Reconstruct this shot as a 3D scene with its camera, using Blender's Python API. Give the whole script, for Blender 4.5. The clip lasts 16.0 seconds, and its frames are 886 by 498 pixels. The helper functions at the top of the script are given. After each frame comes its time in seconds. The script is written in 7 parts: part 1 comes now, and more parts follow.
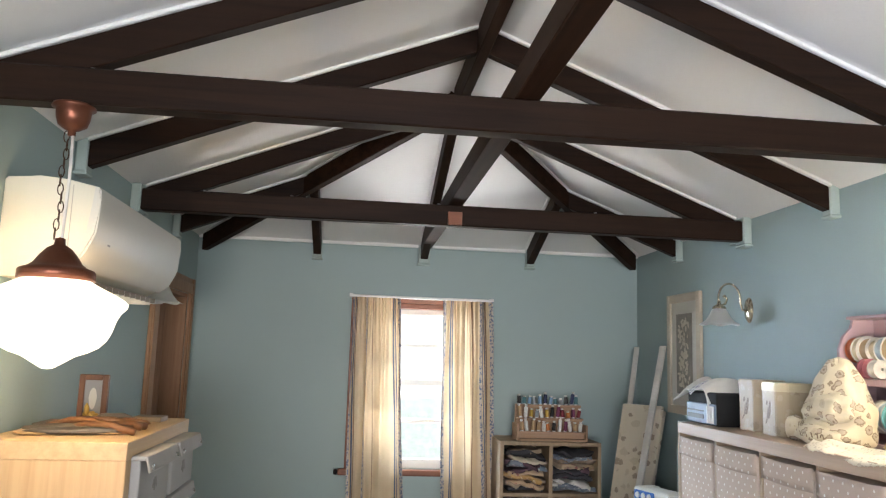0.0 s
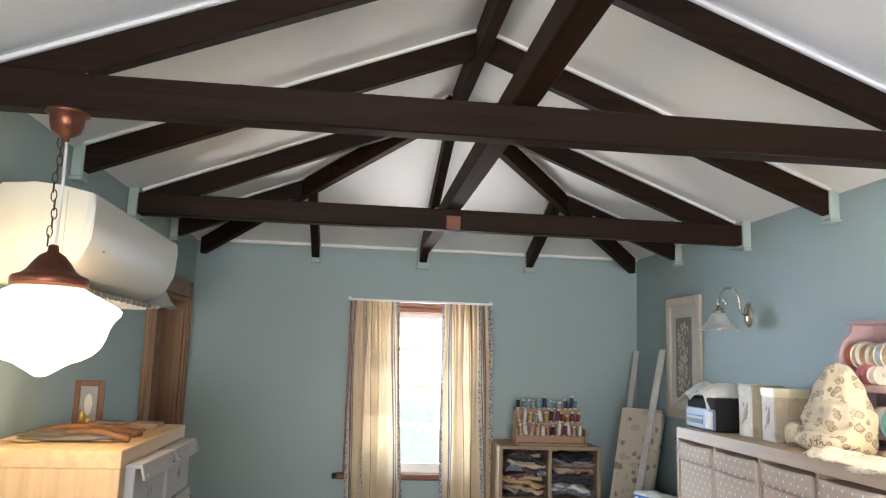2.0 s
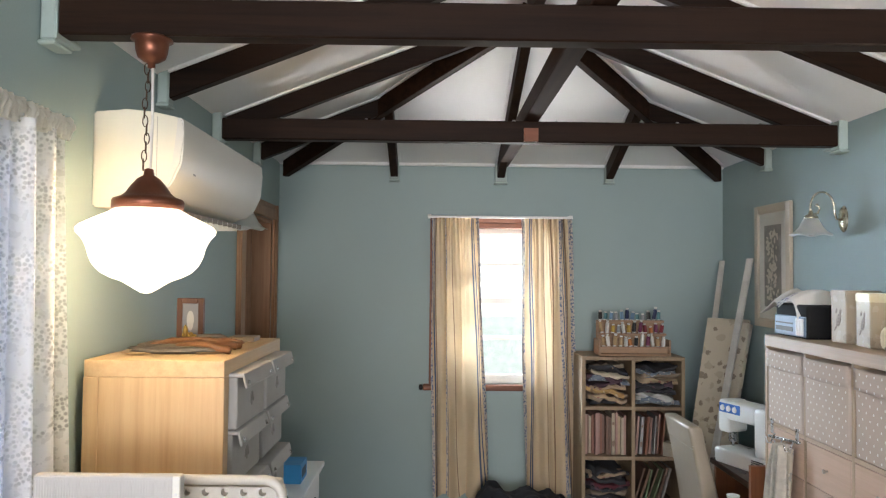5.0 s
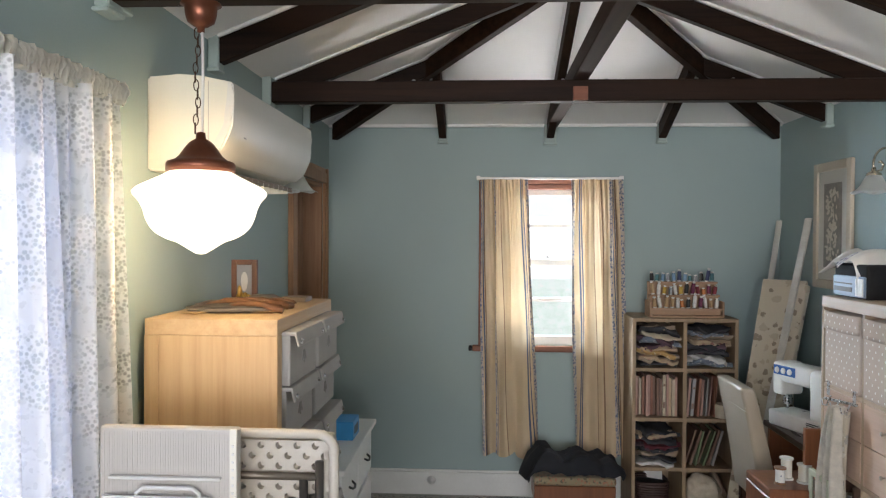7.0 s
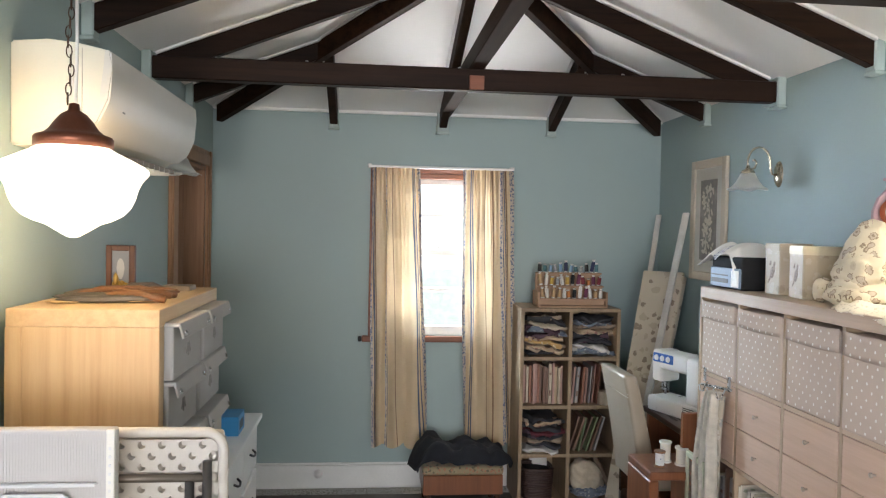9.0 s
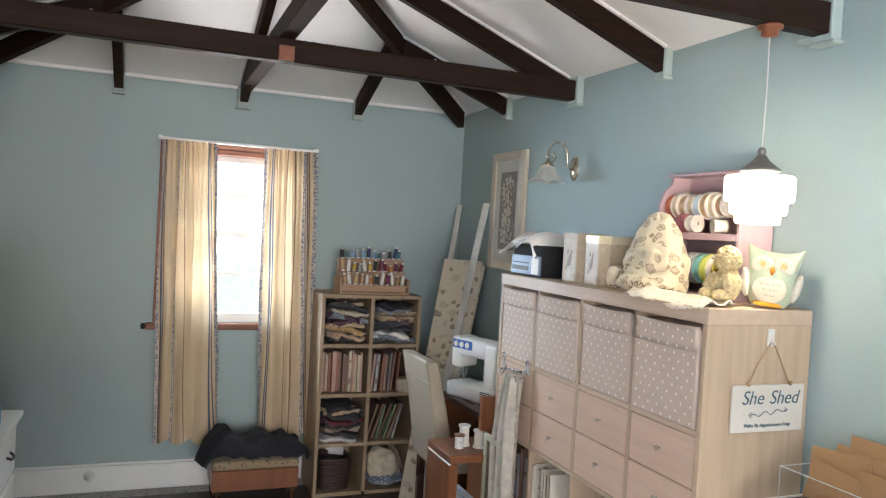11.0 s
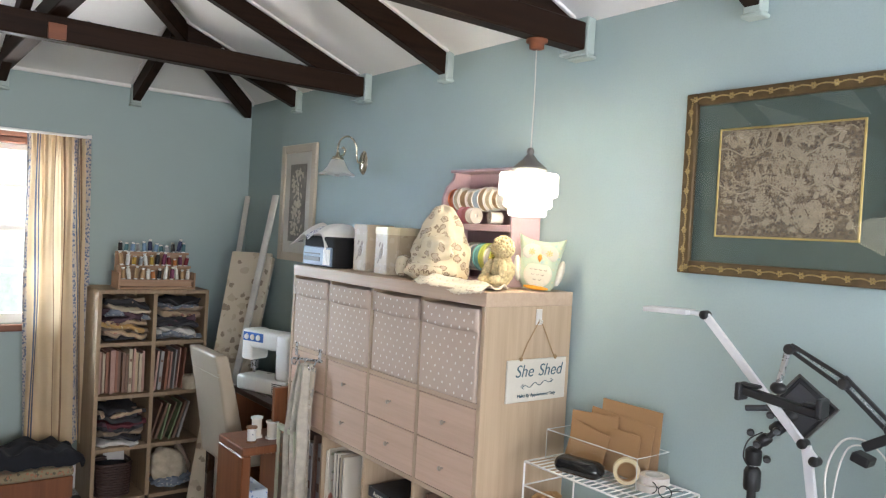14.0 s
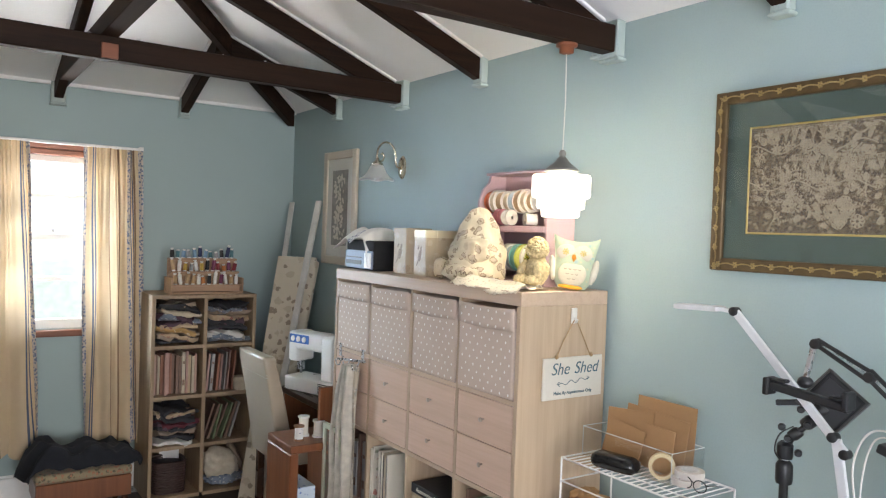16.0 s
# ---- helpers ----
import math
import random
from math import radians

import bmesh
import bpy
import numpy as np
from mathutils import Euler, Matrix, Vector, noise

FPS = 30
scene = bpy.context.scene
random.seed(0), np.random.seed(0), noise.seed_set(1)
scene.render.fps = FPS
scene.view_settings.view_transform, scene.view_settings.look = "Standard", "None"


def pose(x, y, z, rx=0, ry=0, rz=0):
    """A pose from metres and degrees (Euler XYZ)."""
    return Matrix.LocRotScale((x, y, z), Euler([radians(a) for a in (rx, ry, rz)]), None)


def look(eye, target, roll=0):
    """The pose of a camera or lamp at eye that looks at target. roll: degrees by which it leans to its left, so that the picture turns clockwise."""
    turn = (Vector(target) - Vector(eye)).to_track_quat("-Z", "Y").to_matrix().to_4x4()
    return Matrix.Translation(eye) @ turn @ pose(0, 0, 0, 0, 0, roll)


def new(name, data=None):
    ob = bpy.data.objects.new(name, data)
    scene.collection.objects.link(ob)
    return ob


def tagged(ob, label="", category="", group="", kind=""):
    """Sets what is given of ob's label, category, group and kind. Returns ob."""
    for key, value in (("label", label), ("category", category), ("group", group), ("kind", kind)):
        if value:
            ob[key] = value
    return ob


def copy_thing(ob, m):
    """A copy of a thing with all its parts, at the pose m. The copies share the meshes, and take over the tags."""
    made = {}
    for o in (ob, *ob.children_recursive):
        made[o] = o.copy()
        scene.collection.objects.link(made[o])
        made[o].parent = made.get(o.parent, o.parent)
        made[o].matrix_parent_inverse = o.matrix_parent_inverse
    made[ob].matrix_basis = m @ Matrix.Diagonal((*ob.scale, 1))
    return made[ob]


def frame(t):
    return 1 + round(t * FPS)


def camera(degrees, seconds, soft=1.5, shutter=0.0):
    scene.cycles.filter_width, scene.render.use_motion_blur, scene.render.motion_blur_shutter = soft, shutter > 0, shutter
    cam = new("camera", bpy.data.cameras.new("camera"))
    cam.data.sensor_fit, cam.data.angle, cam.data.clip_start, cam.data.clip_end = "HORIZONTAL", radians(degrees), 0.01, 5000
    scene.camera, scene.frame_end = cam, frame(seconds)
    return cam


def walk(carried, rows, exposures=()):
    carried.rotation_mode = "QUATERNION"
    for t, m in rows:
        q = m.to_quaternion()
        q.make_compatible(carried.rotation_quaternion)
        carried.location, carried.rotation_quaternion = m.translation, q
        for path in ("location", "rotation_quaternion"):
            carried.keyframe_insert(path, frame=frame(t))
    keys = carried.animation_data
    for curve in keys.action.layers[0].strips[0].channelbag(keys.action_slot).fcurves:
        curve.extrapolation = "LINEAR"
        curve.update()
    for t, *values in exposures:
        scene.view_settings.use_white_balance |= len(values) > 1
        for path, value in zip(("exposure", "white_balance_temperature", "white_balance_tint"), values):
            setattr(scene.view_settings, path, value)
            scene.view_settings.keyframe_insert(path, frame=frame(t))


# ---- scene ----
cam = camera(61.2, 16.0, soft=1.2)
PATH = [
    (0, (1.046, 0.953, 1.754), (1.27, 2.92, 2.038), 1.9),
    (0.5, (1.044, 0.956, 1.76), (1.265, 2.924, 2.044), 1.9),
    (1, (1.05, 0.949, 1.763), (1.269, 2.916, 2.048), 1.9),
    (1.5, (1.043, 0.952, 1.772), (1.265, 2.919, 2.059), 1.9),
    (2, (1.059, 0.963, 1.771), (1.281, 2.93, 2.058), 1.9),
    (2.5, (1.071, 0.955, 1.785), (1.29, 2.919, 2.094), 1.9),
    (3, (1.068, 0.957, 1.778), (1.276, 2.921, 2.094), 2.0),
    (3.5, (1.06, 0.96, 1.768), (1.239, 2.932, 2.045), 1.8),
    (4, (1.053, 0.957, 1.761), (1.17, 2.943, 1.971), 1.4),
    (4.5, (1.055, 0.958, 1.749), (1.12, 2.953, 1.888), 0.9),
    (5, (1.051, 0.955, 1.749), (1.073, 2.954, 1.817), 0.6),
    (7.3, (1.061, 0.949, 1.737), (0.946, 2.946, 1.706), 0.3),
    (7.5, (1.051, 0.956, 1.736), (0.952, 2.954, 1.706), 0.5),
    (8, (1.036, 0.973, 1.736), (1.003, 2.973, 1.714), 0.6),
    (8.5, (1.03, 0.989, 1.734), (1.095, 2.987, 1.704), 0.8),
    (9, (1.017, 1.014, 1.73), (1.214, 3.004, 1.678), 1.2),
    (9.2, (1.014, 1.024, 1.724), (1.262, 3.007, 1.666), 1.3),
    (11.3, (0.954, 1.143, 1.683), (1.766, 2.97, 1.631), 3.3),
    (11.5, (0.94, 1.144, 1.689), (1.803, 2.948, 1.637), 3.2),
    (12, (0.919, 1.156, 1.678), (1.904, 2.897, 1.641), 3.2),
    (12.5, (0.905, 1.154, 1.668), (1.993, 2.832, 1.631), 3.2),
    (13, (0.904, 1.127, 1.675), (2.05, 2.765, 1.63), 3.2),
    (13.5, (0.914, 1.096, 1.675), (2.101, 2.705, 1.631), 3.2),
    (14, (0.904, 1.058, 1.678), (2.128, 2.639, 1.638), 3.2),
    (14.5, (0.907, 1.027, 1.678), (2.158, 2.587, 1.64), 3.2),
    (15, (0.901, 0.998, 1.678), (2.133, 2.573, 1.641), 3.0),
    (15.5, (0.896, 0.987, 1.682), (2.074, 2.603, 1.64), 2.4),
    (16, (0.886, 0.978, 1.685), (2.013, 2.63, 1.642), 2.1),
]
walk(cam, [(t, look(eye, target, roll)) for t, eye, target, roll in PATH],
     exposures=((0.0, 0.0), (3.5, 0.0), (5.0, -0.05), (7.5, -0.24), (8.2, -0.02), (9.2, 0.02), (11.3, 0.05), (12.5, 0.0), (16.0, 0.0)))

# ---------- world and lights ----------
world = bpy.data.worlds.new("sky")
scene.world = world
world.use_nodes = True
_wn = world.node_tree.nodes
_sky = _wn.new("ShaderNodeTexSky")
_sky.sky_type, _sky.sun_disc = "NISHITA", False
_sky.sun_elevation, _sky.sun_rotation = radians(25), radians(-72)
world.node_tree.links.new(_sky.outputs[0], _wn["Background"].inputs[0])
_wn["Background"].inputs[1].default_value = 0.14

sun = new("sun", bpy.data.lights.new("sun", "SUN"))
sun.data.energy, sun.data.angle, sun.data.color = 5.0, radians(0.5), (1.0, 0.93, 0.82)
sun.matrix_world = look((0, 0, 0), (0.80, -0.26, -0.42))


def area(name, eye, target, sx, sy, watts, colour):
    lamp = new(name, bpy.data.lights.new(name, "AREA"))
    lamp.data.shape, lamp.data.size, lamp.data.size_y = "RECTANGLE", sx, sy
    lamp.data.energy, lamp.data.color = watts, colour
    lamp.matrix_world = look(eye, target)
    return lamp


def bulb(name, place, watts, colour, radius):
    lamp = new(name, bpy.data.lights.new(name, "POINT"))
    lamp.data.energy, lamp.data.color, lamp.data.shadow_soft_size = watts, colour, radius
    lamp.location = place
    return lamp


# daylight lamps at the window openings, with added fills out of view; the room's lamps
# added fill hidden below the sill, in place of light bounced off the ground
area("sunlit_ground_light", (1.48, 7.3, 0.1), (1.48, 4.6, 2.4), 2.4, 1.0, 590, (1.0, 0.98, 0.98))
area("far_window_light", (1.3, 7.1, 3.1), (1.48, 5.6, 1.3), 1.6, 1.0, 115, (0.86, 0.93, 1.0))
area("side_window_light", (-0.16, -0.1, 1.5), (3, 1.9, 2.6), 2.3, 1.2, 215, (0.87, 0.90, 1.0))
# added fill at the unseen south end, no known window there
area("back_window_light", (1.5, -3.56, 1.6), (1.5, 1.0, 4.6), 2.4, 1.5, 300, (0.98, 0.96, 0.98))
# added fills outside the far window, aimed slantwise to tint the side walls blue
area("window_light_oblique", (0.15, 7.45, 2.0), (3.0, 4.3, 1.7), 1.4, 1.3, 620, (0.66, 0.82, 1.0))
area("window_light_oblique", (2.85, 7.45, 2.0), (0.0, 4.3, 1.7), 1.4, 1.3, 105, (0.66, 0.82, 1.0))
bulb("pendant_bulb", (0.283, 2.963, 1.83), 18, (1.0, 0.71, 0.40), 0.05)
bulb("pendant_bulb", (2.742, 2.963, 1.83), 13, (1.0, 0.88, 0.68), 0.04)


# ---------- materials ----------
def _mix(nt, a, b, fac):
    m = nt.nodes.new("ShaderNodeMix")
    m.data_type = "RGBA"
    for socket, value in ((m.inputs[0], fac), (m.inputs[6], a), (m.inputs[7], b)):
        if hasattr(value, "links") or hasattr(value, "is_linked"):
            nt.links.new(value, socket)
        else:
            socket.default_value = value if isinstance(value, float) else (*value, 1.0)
    return m.outputs[2]


def _noise(nt, vec, scale, detail=4.0, rough=0.55):
    n = nt.nodes.new("ShaderNodeTexNoise")
    n.inputs["Scale"].default_value, n.inputs["Detail"].default_value, n.inputs["Roughness"].default_value = scale, detail, rough
    nt.links.new(vec, n.inputs["Vector"])
    return n.outputs["Fac"]


def _ramp(nt, fac, lo, hi):
    r = nt.nodes.new("ShaderNodeMapRange")
    r.inputs[1].default_value, r.inputs[2].default_value = lo, hi
    nt.links.new(fac, r.inputs[0])
    return r.outputs[0]


def base_material(name, rough=0.6, metal=0.0):
    m = bpy.data.materials.new(name)
    m.use_nodes = True
    nt = m.node_tree
    b = nt.nodes["Principled BSDF"]
    b.inputs["Roughness"].default_value, b.inputs["Metallic"].default_value = rough, metal
    tc = nt.nodes.new("ShaderNodeTexCoord").outputs["Object"]
    return m, nt, b, tc


def _stretch(nt, vec, s):
    mp = nt.nodes.new("ShaderNodeMapping")
    mp.inputs["Scale"].default_value = s
    nt.links.new(vec, mp.inputs[0])
    return mp.outputs[0]


def _bump(nt, b, height, strength, distance):
    bp = nt.nodes.new("ShaderNodeBump")
    bp.inputs["Strength"].default_value, bp.inputs["Distance"].default_value = strength, distance
    nt.links.new(height, bp.inputs["Height"])
    nt.links.new(bp.outputs[0], b.inputs["Normal"])


def _vary(nt, colour, amount):
    """Shade each object a little by its own random number."""
    info = nt.nodes.new("ShaderNodeObjectInfo")
    hsv = nt.nodes.new("ShaderNodeHueSaturation")
    nt.links.new(_ramp2(nt, info.outputs["Random"], 1 - amount, 1 + amount), hsv.inputs["Value"])
    nt.links.new(colour, hsv.inputs["Color"])
    return hsv.outputs[0]


def _ramp2(nt, fac, lo, hi):
    r = nt.nodes.new("ShaderNodeMapRange")
    r.inputs[3].default_value, r.inputs[4].default_value = lo, hi
    nt.links.new(fac, r.inputs[0])
    return r.outputs[0]


def plain(name, colour, rough=0.55, metal=0.0, spread=0.12, big=3.0, fine=90.0, bump=0.15, depth=0.001, vary=0.0):
    """A surface with broad stains, a fine grain and a light relief."""
    m, nt, b, tc = base_material(name, rough, metal)
    dark = tuple(c * (1 - spread) for c in colour)
    light = tuple(min(1.0, c * (1 + spread * 0.6)) for c in colour)
    col = _mix(nt, dark, light, _ramp(nt, _noise(nt, tc, big), 0.3, 0.7))
    grain = _noise(nt, tc, fine, 3.0)
    col = _mix(nt, col, tuple(c * (1 - spread) for c in colour), _ramp(nt, grain, 0.45, 0.95))
    if vary:
        col = _vary(nt, col, vary)
    nt.links.new(col, b.inputs["Base Color"])
    nt.links.new(_ramp2(nt, _noise(nt, tc, big * 4), max(0.02, rough - 0.08), min(1.0, rough + 0.08)), b.inputs["Roughness"])
    if bump:
        _bump(nt, b, grain, bump, depth)
    return m


def wood(name, colour, dark, along="z", rough=0.45, scale=1.0, vary=0.05, bump=0.2, spec=0.4):
    """Grain that runs along one axis of the thing."""
    m, nt, b, tc = base_material(name, rough)
    s = [38.0 * scale] * 3
    s["xyz".index(along)] = 1.6 * scale
    vec = _stretch(nt, tc, s)
    grain = _noise(nt, vec, 1.0, 6.0, 0.65)
    s2 = [5.0 * scale] * 3
    s2["xyz".index(along)] = 0.7 * scale
    broad = _noise(nt, _stretch(nt, tc, s2), 1.0, 3.0)
    col = _mix(nt, colour, dark, _ramp(nt, grain, 0.42, 0.78))
    col = _mix(nt, col, tuple(c * 0.82 for c in colour), _ramp(nt, broad, 0.5, 0.85))
    if vary:
        col = _vary(nt, col, vary)
    nt.links.new(col, b.inputs["Base Color"])
    nt.links.new(_ramp2(nt, broad, rough - 0.1, rough + 0.15), b.inputs["Roughness"])
    b.inputs["Specular IOR Level"].default_value = spec
    _bump(nt, b, grain, bump, 0.0006)
    return m


def prints(name, ground, inks, scale, cover=0.5, rough=0.9, weave=600.0):
    """Printed cloth: loose blotched motifs on a ground, with a weave."""
    m, nt, b, tc = base_material(name, rough)
    col = None
    for n, ink in enumerate(inks):
        v = nt.nodes.new("ShaderNodeTexVoronoi")
        v.inputs["Scale"].default_value = scale * (1 + 0.45 * n)
        warp = _stretch(nt, tc, (1 + 0.1 * n, 1.0, 1.1 - 0.1 * n))
        nt.links.new(warp, v.inputs["Vector"])
        blot = nt.nodes.new("ShaderNodeMath")
        blot.operation = "ADD"
        nt.links.new(v.outputs["Distance"], blot.inputs[0])
        nt.links.new(_ramp2(nt, _noise(nt, tc, scale * 3.2), -0.35, 0.35), blot.inputs[1])
        fac = _ramp(nt, blot.outputs[0], cover * 0.62, cover * 0.5)
        col = _mix(nt, col if col is not None else ground, ink, fac)
    nt.links.new(col, b.inputs["Base Color"])
    b.inputs["Sheen Weight"].default_value = 0.15
    _bump(nt, b, _noise(nt, tc, weave, 2.0), 0.25, 0.0008)
    return m


def flowers(name, ground, ink, dark, scale, share=0.6, size=0.34, rough=0.9):
    """Printed cloth with scattered petalled flowers, each with a dark outline and a pale eye."""
    m, nt, b, tc = base_material(name, rough)
    v = nt.nodes.new("ShaderNodeTexVoronoi")
    v.inputs["Scale"].default_value = scale
    nt.links.new(tc, v.inputs["Vector"])
    sep = nt.nodes.new("ShaderNodeSeparateColor")
    nt.links.new(v.outputs["Color"], sep.inputs[0])
    d = nt.nodes.new("ShaderNodeMath")
    d.operation = "ADD"
    nt.links.new(v.outputs["Distance"], d.inputs[0])
    nt.links.new(_ramp2(nt, _noise(nt, tc, scale * 4.0, 2.0), -0.20, 0.20), d.inputs[1])
    drawn = _ramp(nt, sep.outputs[0], 1.0 - share, 1.02 - share)

    def both(fac):
        q = nt.nodes.new("ShaderNodeMath")
        q.operation = "MULTIPLY"
        nt.links.new(fac, q.inputs[0])
        nt.links.new(drawn, q.inputs[1])
        return q.outputs[0]

    col = _mix(nt, tuple(c * 0.9 for c in ground), ground, _ramp(nt, _noise(nt, tc, 9.0), 0.35, 0.65))
    col = _mix(nt, col, dark, both(_ramp(nt, d.outputs[0], size + 0.03, size - 0.01)))
    col = _mix(nt, col, ink, both(_ramp(nt, d.outputs[0], size - 0.05, size - 0.10)))
    col = _mix(nt, col, dark, both(_ramp(nt, d.outputs[0], size * 0.34, size * 0.28)))
    nt.links.new(col, b.inputs["Base Color"])
    b.inputs["Sheen Weight"].default_value = 0.1
    _bump(nt, b, _noise(nt, tc, 500.0, 2.0), 0.25, 0.0008)
    return m


def glow(name, colour, strength):
    m, nt, b, tc = base_material(name, 0.25)
    b.inputs["Base Color"].default_value = (0.9, 0.88, 0.82, 1)
    b.inputs["Emission Color"].default_value = (*colour, 1)
    b.inputs["Emission Strength"].default_value = strength
    return m


def glass(name, colour=(1, 1, 1), rough=0.0):
    """A thin pane: clear, with the gloss of glass."""
    m = bpy.data.materials.new(name)
    m.use_nodes = True
    nt = m.node_tree
    nt.nodes.remove(nt.nodes["Principled BSDF"])
    t, g = (nt.nodes.new("ShaderNodeBsdf" + k) for k in ("Transparent", "Glossy"))
    t.inputs[0].default_value = (*colour, 1)
    g.inputs["Roughness"].default_value = rough
    mx, fr = nt.nodes.new("ShaderNodeMixShader"), nt.nodes.new("ShaderNodeLayerWeight")
    fr.inputs[0].default_value = 0.5
    pw = nt.nodes.new("ShaderNodeMath")
    pw.operation, pw.inputs[1].default_value = "POWER", 4.0
    nt.links.new(fr.outputs["Facing"], pw.inputs[0])
    nt.links.new(_ramp2(nt, pw.outputs[0], 0.035, 0.9), mx.inputs[0])
    nt.links.new(t.outputs[0], mx.inputs[1])
    nt.links.new(g.outputs[0], mx.inputs[2])
    nt.links.new(mx.outputs[0], nt.nodes["Material Output"].inputs[0])
    return m


def cloth(name, colour, through_light=0.35, spread=0.1, weave=500.0, big=6.0):
    """Cloth that lets some light through."""
    m, nt, b, tc = base_material(name, 0.9)
    col = _mix(nt, tuple(c * (1 - spread) for c in colour), colour, _ramp(nt, _noise(nt, tc, big), 0.3, 0.7))
    nt.links.new(col, b.inputs["Base Color"])
    _bump(nt, b, _noise(nt, tc, weave, 2.0), 0.2, 0.0008)
    if through_light:
        tr = nt.nodes.new("ShaderNodeBsdfTranslucent")
        nt.links.new(col, tr.inputs[0])
        mx = nt.nodes.new("ShaderNodeMixShader")
        mx.inputs[0].default_value = through_light
        nt.links.new(b.outputs[0], mx.inputs[1])
        nt.links.new(tr.outputs[0], mx.inputs[2])
        nt.links.new(mx.outputs[0], nt.nodes["Material Output"].inputs[0])
    return m


def lace_material(name):
    m, nt, b, tc = base_material(name, 0.9)
    b.inputs["Base Color"].default_value = (0.86, 0.84, 0.80, 1)
    v = nt.nodes.new("ShaderNodeTexVoronoi")
    v.inputs["Scale"].default_value = 13.0
    nt.links.new(_stretch(nt, tc, (0.4, 1.0, 0.6)), v.inputs["Vector"])
    motif = _ramp(nt, v.outputs["Distance"], 0.50, 0.38)
    mesh_ = nt.nodes.new("ShaderNodeTexVoronoi")
    mesh_.inputs["Scale"].default_value = 95.0
    nt.links.new(tc, mesh_.inputs["Vector"])
    hole = _ramp(nt, mesh_.outputs["Distance"], 0.62, 0.30)
    big_hole = _ramp(nt, _noise(nt, tc, 40.0, 2.0), 0.56, 0.60)
    mul = nt.nodes.new("ShaderNodeMath")
    mul.operation = "MULTIPLY"
    nt.links.new(_ramp2(nt, motif, 0.50, 0.0), mul.inputs[0])
    nt.links.new(hole, mul.inputs[1])
    mx2 = nt.nodes.new("ShaderNodeMath")
    mx2.operation = "MAXIMUM"
    mul2 = nt.nodes.new("ShaderNodeMath")
    mul2.operation = "MULTIPLY"
    nt.links.new(big_hole, mul2.inputs[0])
    mul2.inputs[1].default_value = 0.16
    nt.links.new(mul.outputs[0], mx2.inputs[0])
    nt.links.new(mul2.outputs[0], mx2.inputs[1])
    tl, tp = nt.nodes.new("ShaderNodeBsdfTranslucent"), nt.nodes.new("ShaderNodeBsdfTransparent")
    tl.inputs[0].default_value = (0.62, 0.64, 0.70, 1)
    a, c = nt.nodes.new("ShaderNodeMixShader"), nt.nodes.new("ShaderNodeMixShader")
    a.inputs[0].default_value = 0.38
    nt.links.new(b.outputs[0], a.inputs[1])
    nt.links.new(tl.outputs[0], a.inputs[2])
    nt.links.new(mx2.outputs[0], c.inputs[0])
    nt.links.new(a.outputs[0], c.inputs[1])
    nt.links.new(tp.outputs[0], c.inputs[2])
    nt.links.new(c.outputs[0], nt.nodes["Material Output"].inputs[0])
    return m


WALL = plain("wall_paint", (0.300, 0.380, 0.374), 0.6, spread=0.06, big=1.2, fine=160, bump=0.25, depth=0.0008)
CEIL = plain("ceiling_paint", (0.83, 0.82, 0.80), 0.75, spread=0.05, big=1.0, fine=120, bump=0.2, depth=0.0008)
BOSS = plain("boss_paint", (0.36, 0.43, 0.40), 0.6, spread=0.05)
WHITE = plain("white_paint", (0.74, 0.74, 0.72), 0.4, spread=0.07, big=4, fine=80, bump=0.08)
BEAM = wood("dark_stained_timber", (0.020, 0.0095, 0.0055), (0.004, 0.0025, 0.002), "x", 0.45, 0.8, 0.12, 0.35, 0.12)
BEAMY = wood("dark_stained_timber_lengthwise", (0.026, 0.012, 0.0065), (0.006, 0.003, 0.002), "y", 0.5, 0.8, 0.12, 0.35, 0.06)
FLOOR = wood("dark_floorboards", (0.035, 0.022, 0.016), (0.014, 0.009, 0.007), "y", 0.42, 0.7, 0.15)
OAK = wood("light_oak_veneer", (0.52, 0.36, 0.20), (0.40, 0.26, 0.13), "z", 0.45, 0.9, 0.0, 0.06)
OAKY = wood("light_oak_veneer_lengthwise", (0.54, 0.38, 0.215), (0.43, 0.28, 0.145), "y", 0.45, 0.9, 0.0, 0.06)
BIRCH = wood("pale_birch_veneer", (0.48, 0.36, 0.245), (0.37, 0.27, 0.175), "z", 0.45, 0.9, 0.0, 0.06)
BIRCHY = wood("pale_birch_veneer_lengthwise", (0.53, 0.395, 0.285), (0.44, 0.32, 0.22), "y", 0.45, 0.9, 0.04, 0.06)
DRAWER = wood("pinkish_birch_drawer", (0.60, 0.43, 0.325), (0.50, 0.35, 0.25), "y", 0.42, 0.9, 0.05, 0.06)
SHELF = wood("worn_pine_shelf", (0.30, 0.215, 0.135), (0.20, 0.14, 0.085), "z", 0.55, 1.0, 0.05, 0.1)
REDWOOD = wood("red_brown_timber", (0.22, 0.075, 0.035), (0.11, 0.035, 0.018), "x", 0.4, 1.0, 0.08)
BROWN = wood("mid_brown_timber", (0.20, 0.095, 0.045), (0.11, 0.048, 0.022), "z", 0.4, 1.0, 0.1)
DOORW = wood("reddish_door_timber", (0.34, 0.185, 0.10), (0.20, 0.095, 0.048), "z", 0.45, 0.8, 0.06)
CHERRY = wood("cherry_veneer", (0.20, 0.075, 0.032), (0.12, 0.042, 0.02), "z", 0.32, 1.0, 0.06)
DARKWOOD = wood("dark_desk_veneer", (0.055, 0.028, 0.018), (0.025, 0.013, 0.009), "y", 0.25, 1.0, 0.05)
